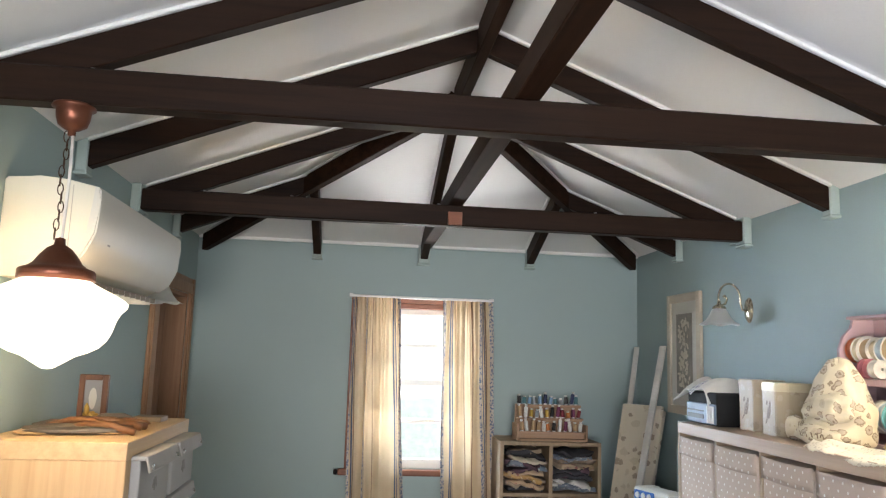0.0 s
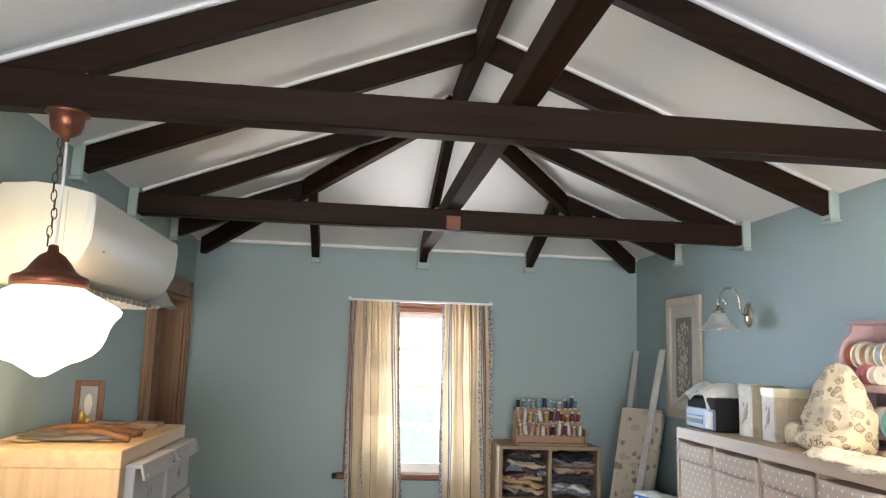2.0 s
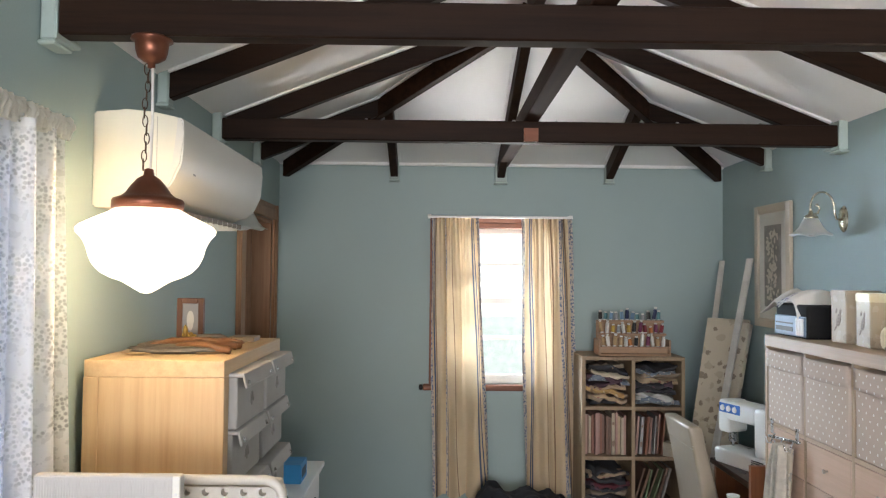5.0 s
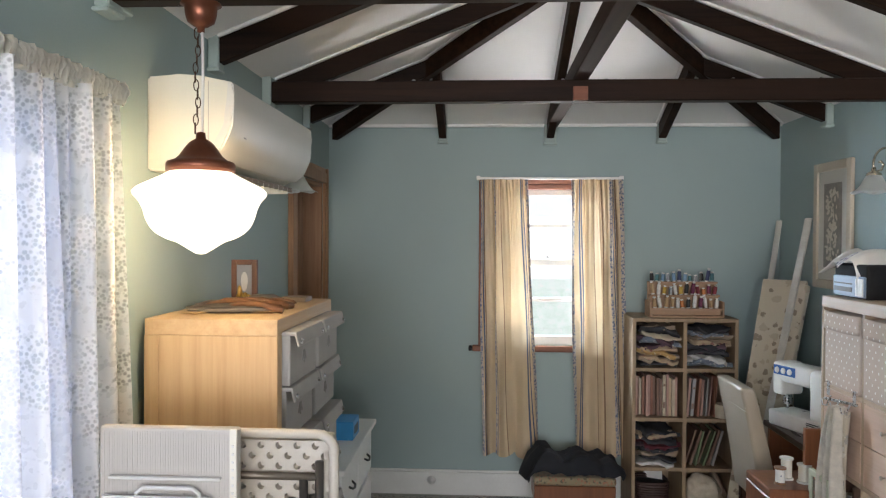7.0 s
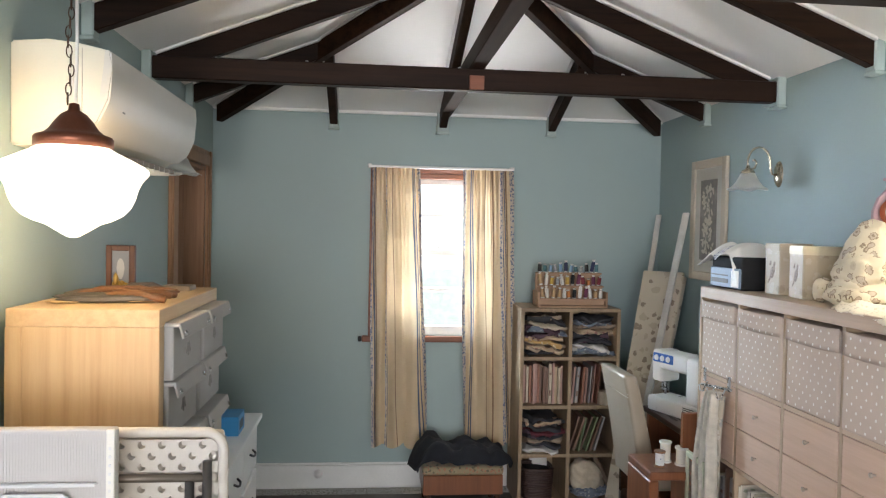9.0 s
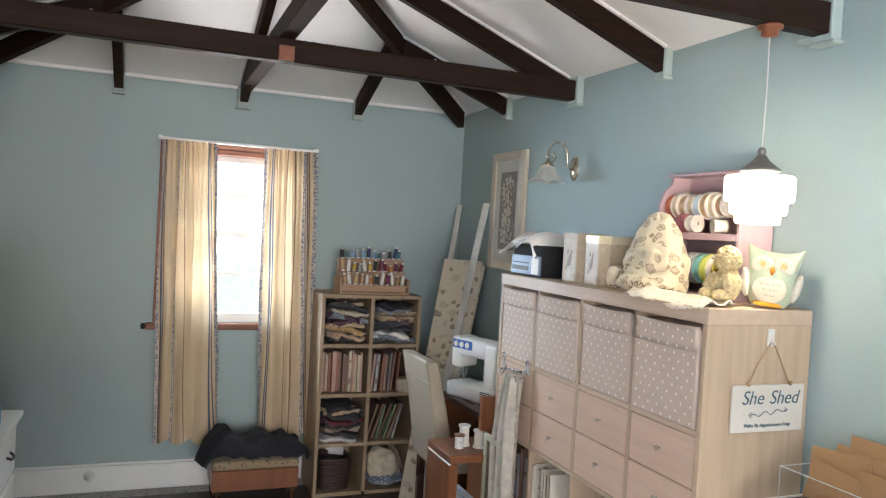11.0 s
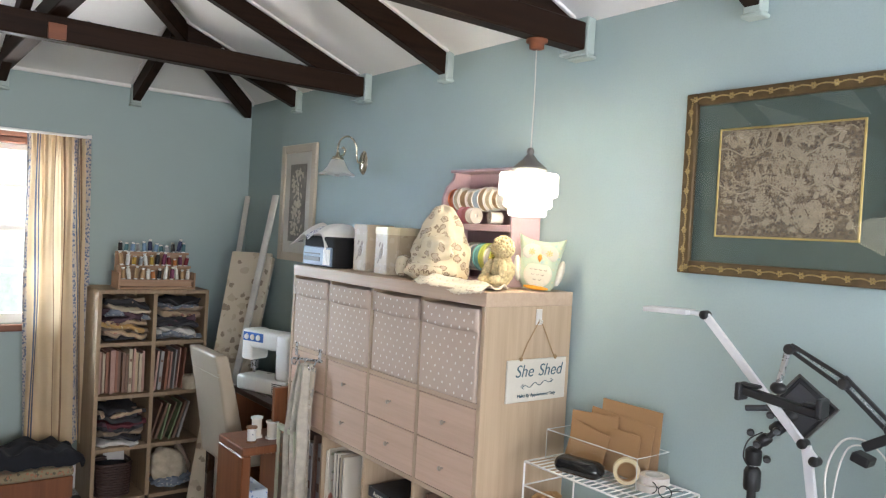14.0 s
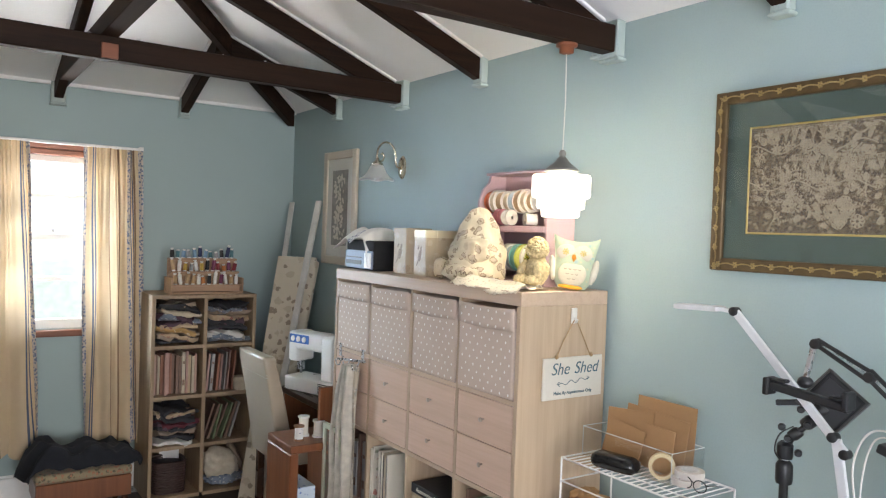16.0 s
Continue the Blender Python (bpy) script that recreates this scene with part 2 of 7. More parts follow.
COPPER = plain("copper", (0.20, 0.075, 0.045), 0.38, 0.85, 0.2, 20, 200, 0.05)
BRASS = plain("aged_brass", (0.32, 0.26, 0.16), 0.3, 0.9, 0.2, 20, 200, 0.05)
STEEL = plain("steel", (0.55, 0.55, 0.55), 0.28, 0.95, 0.1, 20, 200, 0.03)
BLACK = plain("black_plastic", (0.009, 0.009, 0.010), 0.45, 0.0, 0.2, 12, 250, 0.1)
WHITEP = plain("white_plastic", (0.63, 0.61, 0.57), 0.35, 0.0, 0.05, 4, 200, 0.05)
CREAMP = plain("cream_plastic", (0.70, 0.66, 0.56), 0.35, 0.0, 0.05, 4, 200, 0.05)
GREYC = cloth("grey_box_cloth", (0.57, 0.46, 0.375), 0.0, 0.10)
GREYC2 = cloth("pale_grey_box_cloth", (0.38, 0.365, 0.345), 0.0, 0.10)
DOT = plain("white_dot_print", (0.80, 0.78, 0.74), 0.85, spread=0.05)
PANE = glass("window_glass", (0.97, 0.98, 0.98))


# ---------- mesh helpers ----------
def part(name, bm, material, parent=None, label="", smooth=False, kind="", m=None):
    me = bpy.data.meshes.new(name)
    bmesh.ops.recalc_face_normals(bm, faces=bm.faces)
    bm.to_mesh(me)
    bm.free()
    for mt in material if isinstance(material, (list, tuple)) else [material]:
        me.materials.append(mt)
    if smooth:
        me.shade_smooth()
        if smooth != "all":
            me.set_sharp_from_angle(angle=radians(38))
    ob = new(name, me)
    if parent:
        ob.parent = parent
    if m is not None:
        ob.matrix_local = m
    return tagged(ob, label, kind=kind)


def again(ob, parent, m, name=""):
    """Another object on the same mesh."""
    o = new(name or ob.name.split(".")[0], ob.data)
    o.parent = parent
    o.matrix_local = m
    if "label" in ob:
        o["label"] = ob["label"]
    return o


def thing(name, place, label, category, group="", rz=0, kind=""):
    e = new(name)
    e.empty_display_size = 0.05
    e.matrix_world = pose(*place, 0, 0, rz)
    return tagged(e, label, category, group, kind)


def box(bm, x0, y0, z0, x1, y1, z1, bevel=0.0, seg=1):
    r = bmesh.ops.create_cube(bm, size=1.0, matrix=Matrix.LocRotScale(
        ((x0 + x1) / 2, (y0 + y1) / 2, (z0 + z1) / 2), None, (abs(x1 - x0), abs(y1 - y0), abs(z1 - z0))))
    if bevel:
        es = list({e for v in r["verts"] for e in v.link_edges})
        bmesh.ops.bevel(bm, geom=es, offset=bevel, segments=seg, affect="EDGES", profile=0.5)
    return bm


def boxed(*a, bevel=0.0, seg=1):
    return box(bmesh.new(), *a, bevel, seg)


def slab(bm, m, sx, sy, sz, bevel=0.0, seg=1):
    """A block of the given size about the pose m."""
    r = bmesh.ops.create_cube(bm, size=1.0, matrix=m @ Matrix.Diagonal((sx, sy, sz, 1)))
    if bevel:
        es = list({e for v in r["verts"] for e in v.link_edges})
        bmesh.ops.bevel(bm, geom=es, offset=bevel, segments=seg, affect="EDGES", profile=0.5)
    return bm


def plumb(a, b, w, h, bevel=0.004):
    """A rafter: its top line from a to b, width w, height h down from the line, ends cut upright."""
    bm = bmesh.new()
    a, b = Vector(a), Vector(b)
    d = b - a
    n = Vector((-d.y, d.x, 0)).normalized() * (w / 2)
    vs = [bm.verts.new(p) for p in (a - n, a + n, b + n, b - n)]
    ws = [bm.verts.new(v.co - Vector((0, 0, h))) for v in vs]
    bm.faces.new(vs), bm.faces.new(ws)
    for i in range(4):
        bm.faces.new((vs[i], vs[(i + 1) % 4], ws[(i + 1) % 4], ws[i]))
    if bevel:
        bmesh.ops.bevel(bm, geom=list(bm.edges), offset=bevel, segments=1, affect="EDGES")
    return bm


def lathe(profile, n=32, bm=None, m=None):
    """A turned form: rows of (radius, height)."""
    bm = bm or bmesh.new()
    m = m or Matrix()
    rings = []
    for r, z in profile:
        if r < 1e-5:
            rings.append([bm.verts.new(m @ Vector((0, 0, z)))])
        else:
            rings.append([bm.verts.new(m @ Vector((r * math.cos(2 * math.pi * i / n), r * math.sin(2 * math.pi * i / n), z))) for i in range(n)])
    for p, q in zip(rings, rings[1:]):
        for i in range(n):
            j = (i + 1) % n
            if len(p) == 1 and len(q) == 1:
                continue
            if len(p) == 1:
                bm.faces.new((p[0], q[j], q[i]))
            elif len(q) == 1:
                bm.faces.new((p[i], p[j], q[0]))
            else:
                bm.faces.new((p[i], p[j], q[j], q[i]))
    return bm


def tube(points, r, n=8, bm=None, closed=False):
    """A round bar along points; r is one radius or a row of them."""
    bm = bm or bmesh.new()
    pts = [Vector(p) for p in points]
    rings = []
    side = None
    for i, p in enumerate(pts):
        if closed:
            d = pts[(i + 1) % len(pts)] - pts[i - 1]
        else:
            d = pts[min(i + 1, len(pts) - 1)] - pts[max(i - 1, 0)]
        d.normalize()
        if side is None:
            side = d.cross(Vector((0.3, 0.2, 1))) if abs(d.z) < 0.9 else d.cross(Vector((1, 0.1, 0)))
        side = (side - d * side.dot(d)).normalized()
        up = d.cross(side)
        rr = r[i] if isinstance(r, (list, tuple)) else r
        rings.append([bm.verts.new(p + (side * math.cos(2 * math.pi * k / n) + up * math.sin(2 * math.pi * k / n)) * rr) for k in range(n)])
    pairs = list(zip(rings, rings[1:])) + ([(rings[-1], rings[0])] if closed else [])
    for p, q in pairs:
        for k in range(n):
            bm.faces.new((p[k], p[(k + 1) % n], q[(k + 1) % n], q[k]))
    if not closed:
        bm.faces.new(rings[0]), bm.faces.new(list(reversed(rings[-1])))
    return bm


def smooth_line(pts, n=8):
    """Points along a curve through the given ones."""
    p = [Vector(q) for q in pts]
    p = [p[0] * 2 - p[1]] + p + [p[-1] * 2 - p[-2]]
    out = []
    for a, b, c, d in zip(p, p[1:], p[2:], p[3:]):
        for i in range(n):
            t = i / n
            out.append(0.5 * (2 * b + (c - a) * t + (2 * a - 5 * b + 4 * c - d) * t * t + (3 * b - a - 3 * c + d) * t ** 3))
    return out + [p[-2]]


def arc(c, r, a0, a1, n, ax=(1, 0, 0), ay=(0, 0, 1)):
    ax, ay, c = Vector(ax), Vector(ay), Vector(c)
    return [c + ax * (r * math.cos(radians(a0 + (a1 - a0) * i / n))) + ay * (r * math.sin(radians(a0 + (a1 - a0) * i / n))) for i in range(n + 1)]


def sheet(fn, nu, nv, bm=None, pick=None, thick=0.0):
    """A sheet of cloth: fn(u, v) gives a place; pick(u) a material slot; thick: a second face behind."""
    bm = bm or bmesh.new()
    grid = [[bm.verts.new(fn(i / nu, j / nv)) for j in range(nv + 1)] for i in range(nu + 1)]
    for i in range(nu):
        for j in range(nv):
            f = bm.faces.new((grid[i][j], grid[i + 1][j], grid[i + 1][j + 1], grid[i][j + 1]))
            if pick:
                f.material_index = pick((i + 0.5) / nu)
    if thick:
        bmesh.ops.recalc_face_normals(bm, faces=bm.faces)
        bmesh.ops.solidify(bm, geom=list(bm.faces), thickness=thick)
    return bm


def lump(rx, ry, rz, seed, rough=0.18, sub=3, freq=2.0, bm=None, m=None):
    """A soft uneven form."""
    own = bmesh.new()
    bmesh.ops.create_icosphere(own, subdivisions=sub, radius=1.0)
    off = Vector((seed * 3.1, seed * 1.7, seed * 2.3))
    for v in own.verts:
        k = 1 + rough * noise.noise(v.co * freq + off) + rough * 0.5 * noise.noise(v.co * freq * 2.7 + off)
        v.co = Vector((v.co.x * rx, v.co.y * ry, v.co.z * rz)) * k
        if m is not None:
            v.co = m @ v.co
    if bm is None:
        return own
    tmp = bpy.data.meshes.new("tmp")
    own.to_mesh(tmp)
    own.free()
    bm.from_mesh(tmp)
    bpy.data.meshes.remove(tmp)
    return bm


def letters(text, size, material, name, parent, m, shear=0.0, depth=0.0008, thin=0.0):
    cu = bpy.data.curves.new("lettering", "FONT")
    cu.body, cu.size, cu.align_x, cu.extrude, cu.shear, cu.offset = text, size, "CENTER", depth, shear, thin
    tmp = bpy.data.objects.new("lettering", cu)
    scene.collection.objects.link(tmp)
    me = bpy.data.meshes.new_from_object(tmp.evaluated_get(bpy.context.evaluated_depsgraph_get()))
    bpy.data.objects.remove(tmp)
    bpy.data.curves.remove(cu)
    me.materials.clear()
    me.materials.append(material)
    ob = new(name, me)
    ob.parent = parent
    ob.matrix_local = m
    return ob


# ---------- the room ----------
BACK, FAR, WIDE, PLATE, PEAK = -3.5, 6.0, 3.0, 2.49, 3.075
SLOPE = (PEAK - PLATE) / 1.5


def structure(name, bm, material, label, category, smooth=False):
    return tagged(part(name, bm, material, None, label, smooth, "structure"), category=category)


structure("floor", boxed(-1.3, BACK - 0.12, -0.1, WIDE + 0.12, FAR + 0.12, 0.0), FLOOR, "dark stained timber floor", "floor")
b = bmesh.new()
for q in ((0, 1.10), (1.86, WIDE)):
    box(b, q[0], FAR, 0, q[1], FAR + 0.12, PLATE + 0.1)
box(b, 1.10, FAR, 0, 1.86, FAR + 0.12, 1.02)
box(b, 1.10, FAR, 2.10, 1.86, FAR + 0.12, PLATE + 0.1)
structure("wall_north", b, WALL, "blue-green painted plaster wall with window", "wall")
structure("wall_east", boxed(WIDE, BACK - 0.12, 0, WIDE + 0.12, FAR + 0.12, PLATE + 0.1), WALL, "blue-green painted plaster wall", "wall")
b = bmesh.new()
DOOR0, DOOR1, WIN0, WIN1 = 5.03, 5.795, -1.2, 2.70
for y0, y1, z0, z1 in ((BACK - 0.12, WIN0, 0, PLATE + 0.1), (WIN0, WIN1, 0, 0.85), (WIN0, WIN1, 2.05, PLATE + 0.1), (WIN1, DOOR0, 0, PLATE + 0.1),
                       (DOOR0, DOOR1, 2.09, PLATE + 0.1), (DOOR1, FAR + 0.12, 0, PLATE + 0.1)):
    box(b, -0.12, y0, z0, 0, y1, z1)
structure("wall_west", b, WALL, "blue-green painted plaster wall with doorway", "wall")
# the opening is made up, out of view, for the fill lamp there
b = bmesh.new()
for x0, x1, z0, z1 in ((-0.12, 0.4, 0, 3.2), (2.6, WIDE + 0.12, 0, 3.2), (0.4, 2.6, 0, 0.9), (0.4, 2.6, 2.15, 3.2)):
    box(b, x0, BACK - 0.12, z0, x1, BACK, z1)
structure("wall_south", b, WALL, "blue-green painted plaster wall", "wall")
b = boxed(-1.3, 4.2, 0, -1.2, FAR + 0.12, 2.6)
box(b, -1.2, 4.2, 0, -0.12, 4.3, 2.6)
box(b, -1.2, FAR, 0, -0.12, FAR + 0.12, 2.6)
box(b, -1.3, 4.2, 2.6, -0.12, FAR + 0.12, 2.7)
structure("wall_hall", b, CREAMP, "cream plaster walls of hallway beyond doorway", "wall")

b = bmesh.new()
APEX = FAR - 1.5
e = 0.12


for lift in (0.0, 0.08):
    up = Vector((0, 0, lift))
    ring = {k: b.verts.new(Vector(v) + up) for k, v in {
        "ls": (-e, BACK - e, PLATE - e * SLOPE), "lf": (-e, FAR + e, PLATE - e * SLOPE), "rs": (WIDE + e, BACK - e, PLATE - e * SLOPE),
        "rf": (WIDE + e, FAR + e, PLATE - e * SLOPE), "ps": (1.5, BACK - e, PEAK), "pf": (1.5, APEX, PEAK)}.items()}
    b.faces.new([ring[k] for k in ("ls", "lf", "pf", "ps")])
    b.faces.new([ring[k] for k in ("rs", "ps", "pf", "rf")])
    b.faces.new([ring[k] for k in ("lf", "rf", "pf")])
structure("ceiling", b, CEIL, "white painted raked ceiling with hipped end", "ceiling")

b = boxed(0.0, FAR - 0.018, 0, WIDE, FAR, 0.145)
box(b, 0.0, FAR - 0.024, 0.145, WIDE, FAR, 0.155, 0.003)
box(b, 0.0, FAR - 0.012, 0.155, WIDE, FAR, 0.168, 0.003)
structure("baseboard", b, WHITE, "white painted skirting board", "baseboard")
b = boxed(WIDE - 0.018, BACK, 0, WIDE, FAR - 0.024, 0.16)
structure("baseboard", b, WHITE, "white painted skirting board", "baseboard")
b = boxed(0, BACK, 0, 0.018, DOOR0 - 0.1, 0.16)
structure("baseboard", b, WHITE, "white painted skirting board", "baseboard")
b = boxed(0.02, FAR - 0.14, 0.0, WIDE - 0.02, FAR - 0.03, 0.004, bevel=0.001)
structure("trim", b, prints("worn_grey_edging", (0.30, 0.29, 0.27), [(0.07, 0.06, 0.05), (0.45, 0.44, 0.42)], 60, 0.6), "worn grey floor edging along the wall", "trim")
b = bmesh.new()
lathe([(0.028, 0), (0.03, 0.006), (0.02, 0.014), (0.014, 0.03), (0.02, 0.04), (0.0, 0.045)], 14, b, pose(0.71, FAR - 0.018, 0.10, 90))
tagged(part("door_stop", b, WHITE, None, "white round door stop on skirting board", "all"), category="door stop")

b = plumb((0, FAR - 0.012, PLATE + 0.02), (WIDE, FAR - 0.012, PLATE + 0.02), 0.024, 0.03, 0.004)
structure("trim", b, CEIL, "white cornice strip at wall head", "trim")

# roof timbers
RAFT = 0.109


def ceil_at(x):
    return PLATE + SLOPE * min(x, WIDE - x)


def boss(parent, place, size):
    """The plaster boss round a rafter's foot."""
    x, y, z = place
    b = boxed(x - size[0], y - size[1], z - 0.14, x + size[0], y + size[1], z + 0.01, bevel=0.006)
    box(b, x - size[0] * 1.15, y - size[1] * 1.12, z - 0.152, x + size[0] * 1.15, y + size[1] * 1.12, z - 0.138, 0.004)
    part("boss", b, BOSS, parent, "pale painted plaster boss")


def beads(parent, a, b_, w):
    a, b_ = Vector(a), Vector(b_)
    d = b_ - a
    n = Vector((-d.y, d.x, 0)).normalized()
    for s in (-1, 1):
        o = n * (s * (w / 2 + 0.009))
        part("cover_bead", plumb(a + o, b_ + o, 0.018, 0.014, 0.003), CEIL, parent, "white cover bead")


def rafter(a, b_, boss_at, w=0.05, material=None, name="rafter", h=RAFT):
    e_ = thing(name, (0, 0, 0), "dark-stained timber rafter under white ceiling", "rafter", "roof rafters", kind="structure")
    part("timber", plumb(a, b_, w, h), material or BEAM, e_)
    beads(e_, a, b_, w)
    if boss_at:
        boss(e_, *boss_at)
    return e_


for y in (-2.3, -1.5, -0.75, 0.0, 0.75, 1.52, 2.285, 3.025, 3.785, 4.56):
    for x0, s in ((0.045, 1), (WIDE - 0.045, -1)):
        end = (1.5 - s * 0.02, y, PEAK - 0.02 * SLOPE)
        rafter((x0, y, ceil_at(x0)), end, ((0.024 if s > 0 else WIDE - 0.024, y, PLATE + 0.03), (0.022, 0.031)))
for x0, s in ((0.045, 1), (WIDE - 0.045, -1)):
    rafter((x0, 5.275, ceil_at(x0)), (x0 + s * 0.74, 5.275, ceil_at(x0 + s * 0.74)), ((0.024 if s > 0 else WIDE - 0.024, 5.275, PLATE + 0.03), (0.022, 0.031)))
    h0 = 0.05
    rafter((h0 if s > 0 else WIDE - h0, FAR - h0, PLATE + SLOPE * h0 - 0.004), (1.5 - s * 0.02, APEX + 0.02, PEAK - 0.01), None, 0.05, BEAMY, "hip_rafter", 0.115)
for x in (0.775, 2.222):
    d = min(x, WIDE - x)
    rafter((x, FAR - 0.045, PLATE + SLOPE * 0.045), (x, FAR - d + 0.03, PLATE + SLOPE * (d - 0.03)), ((x, FAR - 0.024, PLATE + 0.03), (0.031, 0.022)), 0.05, BEAMY)
rafter((1.49, FAR - 0.045, PLATE + SLOPE * 0.045), (1.5, APEX + 0.02, PEAK - 0.012), ((1.49, FAR - 0.024, PLATE + 0.02), (0.04, 0.022)), 0.05, BEAMY)
e_ = thing("ridge_beam", (0, 0, 0), "dark-stained ridge beam at the ceiling's peak", "beam", kind="structure")
part("timber", plumb((1.5, BACK, PEAK), (1.5, APEX - 0.02, PEAK), 0.045, 0.135), BEAMY, e_)

for y in (2.963, 4.49):
    tie = thing("tie_beam", (0, y, 2.367), "dark-stained timber tie beam across the room", "beam", "tie beams", kind="structure")
    part("timber", boxed(0.045, -0.033, 0.008, WIDE - 0.045, 0.033, 0.108, bevel=0.005), BEAM, tie)
    for x in (0.024, WIDE - 0.024):
        b = boxed(x - 0.022, -0.042, -0.008, x + 0.022, 0.042, 0.13, bevel=0.005)
        box(b, x - 0.024, -0.05, -0.022, x + 0.024, 0.05, -0.010, 0.004)
        part("boss", b, BOSS, tie, "pale painted plaster boss")
    if y > 4:
        part("bracket", boxed(1.464, -0.045, 0.010, 1.532, -0.031, 0.074, bevel=0.002), REDWOOD, tie, "red-brown timber block")
    for x in (0.32, 0.72, 1.42, 1.62, 2.2, 2.6):
        b = bmesh.new()
        lathe([(0.012, 0), (0.012, 0.004), (0.006, 0.012), (0, 0.013)], 8, b, pose(x, 0.0, 0.106))
        part("bolt_head", b, STEEL, tie, "", "all")
e_ = thing("strongback_beam", (0, 0, 2.476), "dark-stained beam lying lengthwise on tie beams", "beam", kind="structure")
part("timber", plumb((1.492, BACK, 0.085), (1.502, FAR - 0.02, 0.085), 0.074, 0.085), BEAMY, e_)

# ---------- far window ----------
win = thing("window_1", (1.48, FAR, 1.02), "double-hung window with white sashes and red-brown trim", "window", kind="structure")
b = bmesh.new()
for x0, z0, x1, z1 in ((-0.38, 0, -0.345, 1.08), (0.345, 0, 0.38, 1.08), (-0.345, 1.045, 0.345, 1.08)):
    box(b, x0, 0.0, z0, x1, 0.11, z1, 0.003)
part("window_frame", b, REDWOOD, win, "red-brown timber frame")
b = bmesh.new()
for x0, z0, x1, z1 in ((-0.46, -0.04, -0.38, 1.11), (0.38, -0.04, 0.46, 1.11), (-0.38, 1.08, 0.38, 1.11)):
    box(b, x0, -0.018, z0, x1, 0.0, z1, 0.003)
part("architrave", b, REDWOOD, win, "red-brown timber architrave")
part("window_sill", boxed(-0.50, -0.045, -0.042, 0.50, 0.1, -0.002, bevel=0.008, seg=2), REDWOOD, win, "red-brown timber sill")
b = bmesh.new()
lathe([(0.0, 0), (0.016, 0.002), (0.02, 0.012), (0.016, 0.024), (0, 0.026)], 12, b, pose(-0.50, -0.03, -0.022, 0, -90))
part("knob", b, BLACK, win, "dark round knob", "all")
for name, y, z0, z1, bar in (("upper_sash", 0.06, 0.545, 1.045, 0.80), ("lower_sash", 0.02, 0.0, 0.575, 0.305)):
    b = bmesh.new()
    for q in ((-0.345, z0, -0.30, z1), (0.30, z0, 0.345, z1), (-0.30, z1 - 0.04, 0.30, z1), (-0.30, z0, 0.30, z0 + (0.06 if z0 < 0.1 else 0.035)), (-0.30, bar - 0.013, 0.30, bar + 0.013)):
        box(b, q[0], y, q[1], q[2], y + 0.035, q[3], 0.003)
    sash = part(name, b, WHITE, win, "white painted sash")
    for q0, q1 in ((z0, bar), (bar, z1)):
        pn = part("pane", boxed(-0.31, y + 0.015, q0 + 0.01, 0.31, y + 0.019, q1 - 0.01), PANE, sash)
        pn.visible_shadow = False
b = bmesh.new()
box(b, -0.045, -0.002, 0.578, 0.045, 0.02, 0.586, 0.002)
lathe([(0.012, 0), (0.012, 0.016), (0, 0.018)], 12, b, pose(0, 0.008, 0.586))
box(b, -0.03, 0.0, 0.594, 0.012, 0.016, 0.602, 0.002)
part("sash_lock", b, STEEL, win, "dark metal sash lock")

sky = bpy.data.materials.new("bright_outdoors")
sky.use_nodes = True
nt = sky.node_tree
em = nt.nodes.new("ShaderNodeEmission")
g_ = nt.nodes.new("ShaderNodeTexCoord").outputs["Object"]
sep = nt.nodes.new("ShaderNodeSeparateXYZ")
nt.links.new(g_, sep.inputs[0])
leafy = _mix(nt, (0.68, 0.77, 0.72), (0.88, 0.94, 0.93), _ramp(nt, _noise(nt, g_, 9.0, 5.0, 0.7), 0.35, 0.65))
nt.links.new(_mix(nt, leafy, (0.95, 0.98, 1.0), _ramp(nt, sep.outputs[2], 0.9, 1.5)), em.inputs[0])
em.inputs[1].default_value = 1.35
nt.links.new(em.outputs[0], nt.nodes["Material Output"].inputs[0])
structure("backdrop", boxed(-6, 13.0, -3, 9, 13.05, 7), sky, "bright pale sky outside the window", "backdrop").visible_shadow = False

# curtain rail and curtains
rail = thing("curtain_rail", (1.485, FAR, 2.129), "white curtain rail above window", "curtain rail")
part("rail", boxed(-0.48, -0.09, -0.005, 0.48, -0.065, 0.012, bevel=0.003), WHITE, rail)
for x in (-0.47, 0.47):
    part("end_bracket", boxed(x - 0.012, -0.085, -0.004, x + 0.012, 0.0, 0.02, bevel=0.003), WHITE, rail)
part("top_board", boxed(-0.475, -0.062, 0.0, 0.475, -0.002, 0.008, bevel=0.002), WHITE, rail)

CREAM = cloth("cream_curtain", (0.62, 0.485, 0.32), 0.15, 0.08)
NAVY = cloth("blue_grey_stripe", (0.115, 0.135, 0.20), 0.12, 0.3)
TAN = cloth("brown_stripe", (0.27, 0.175, 0.11), 0.13, 0.25)
SCROLL = prints("scroll_border", (0.50, 0.44, 0.38), [(0.15, 0.18, 0.27)], 60, 0.8)


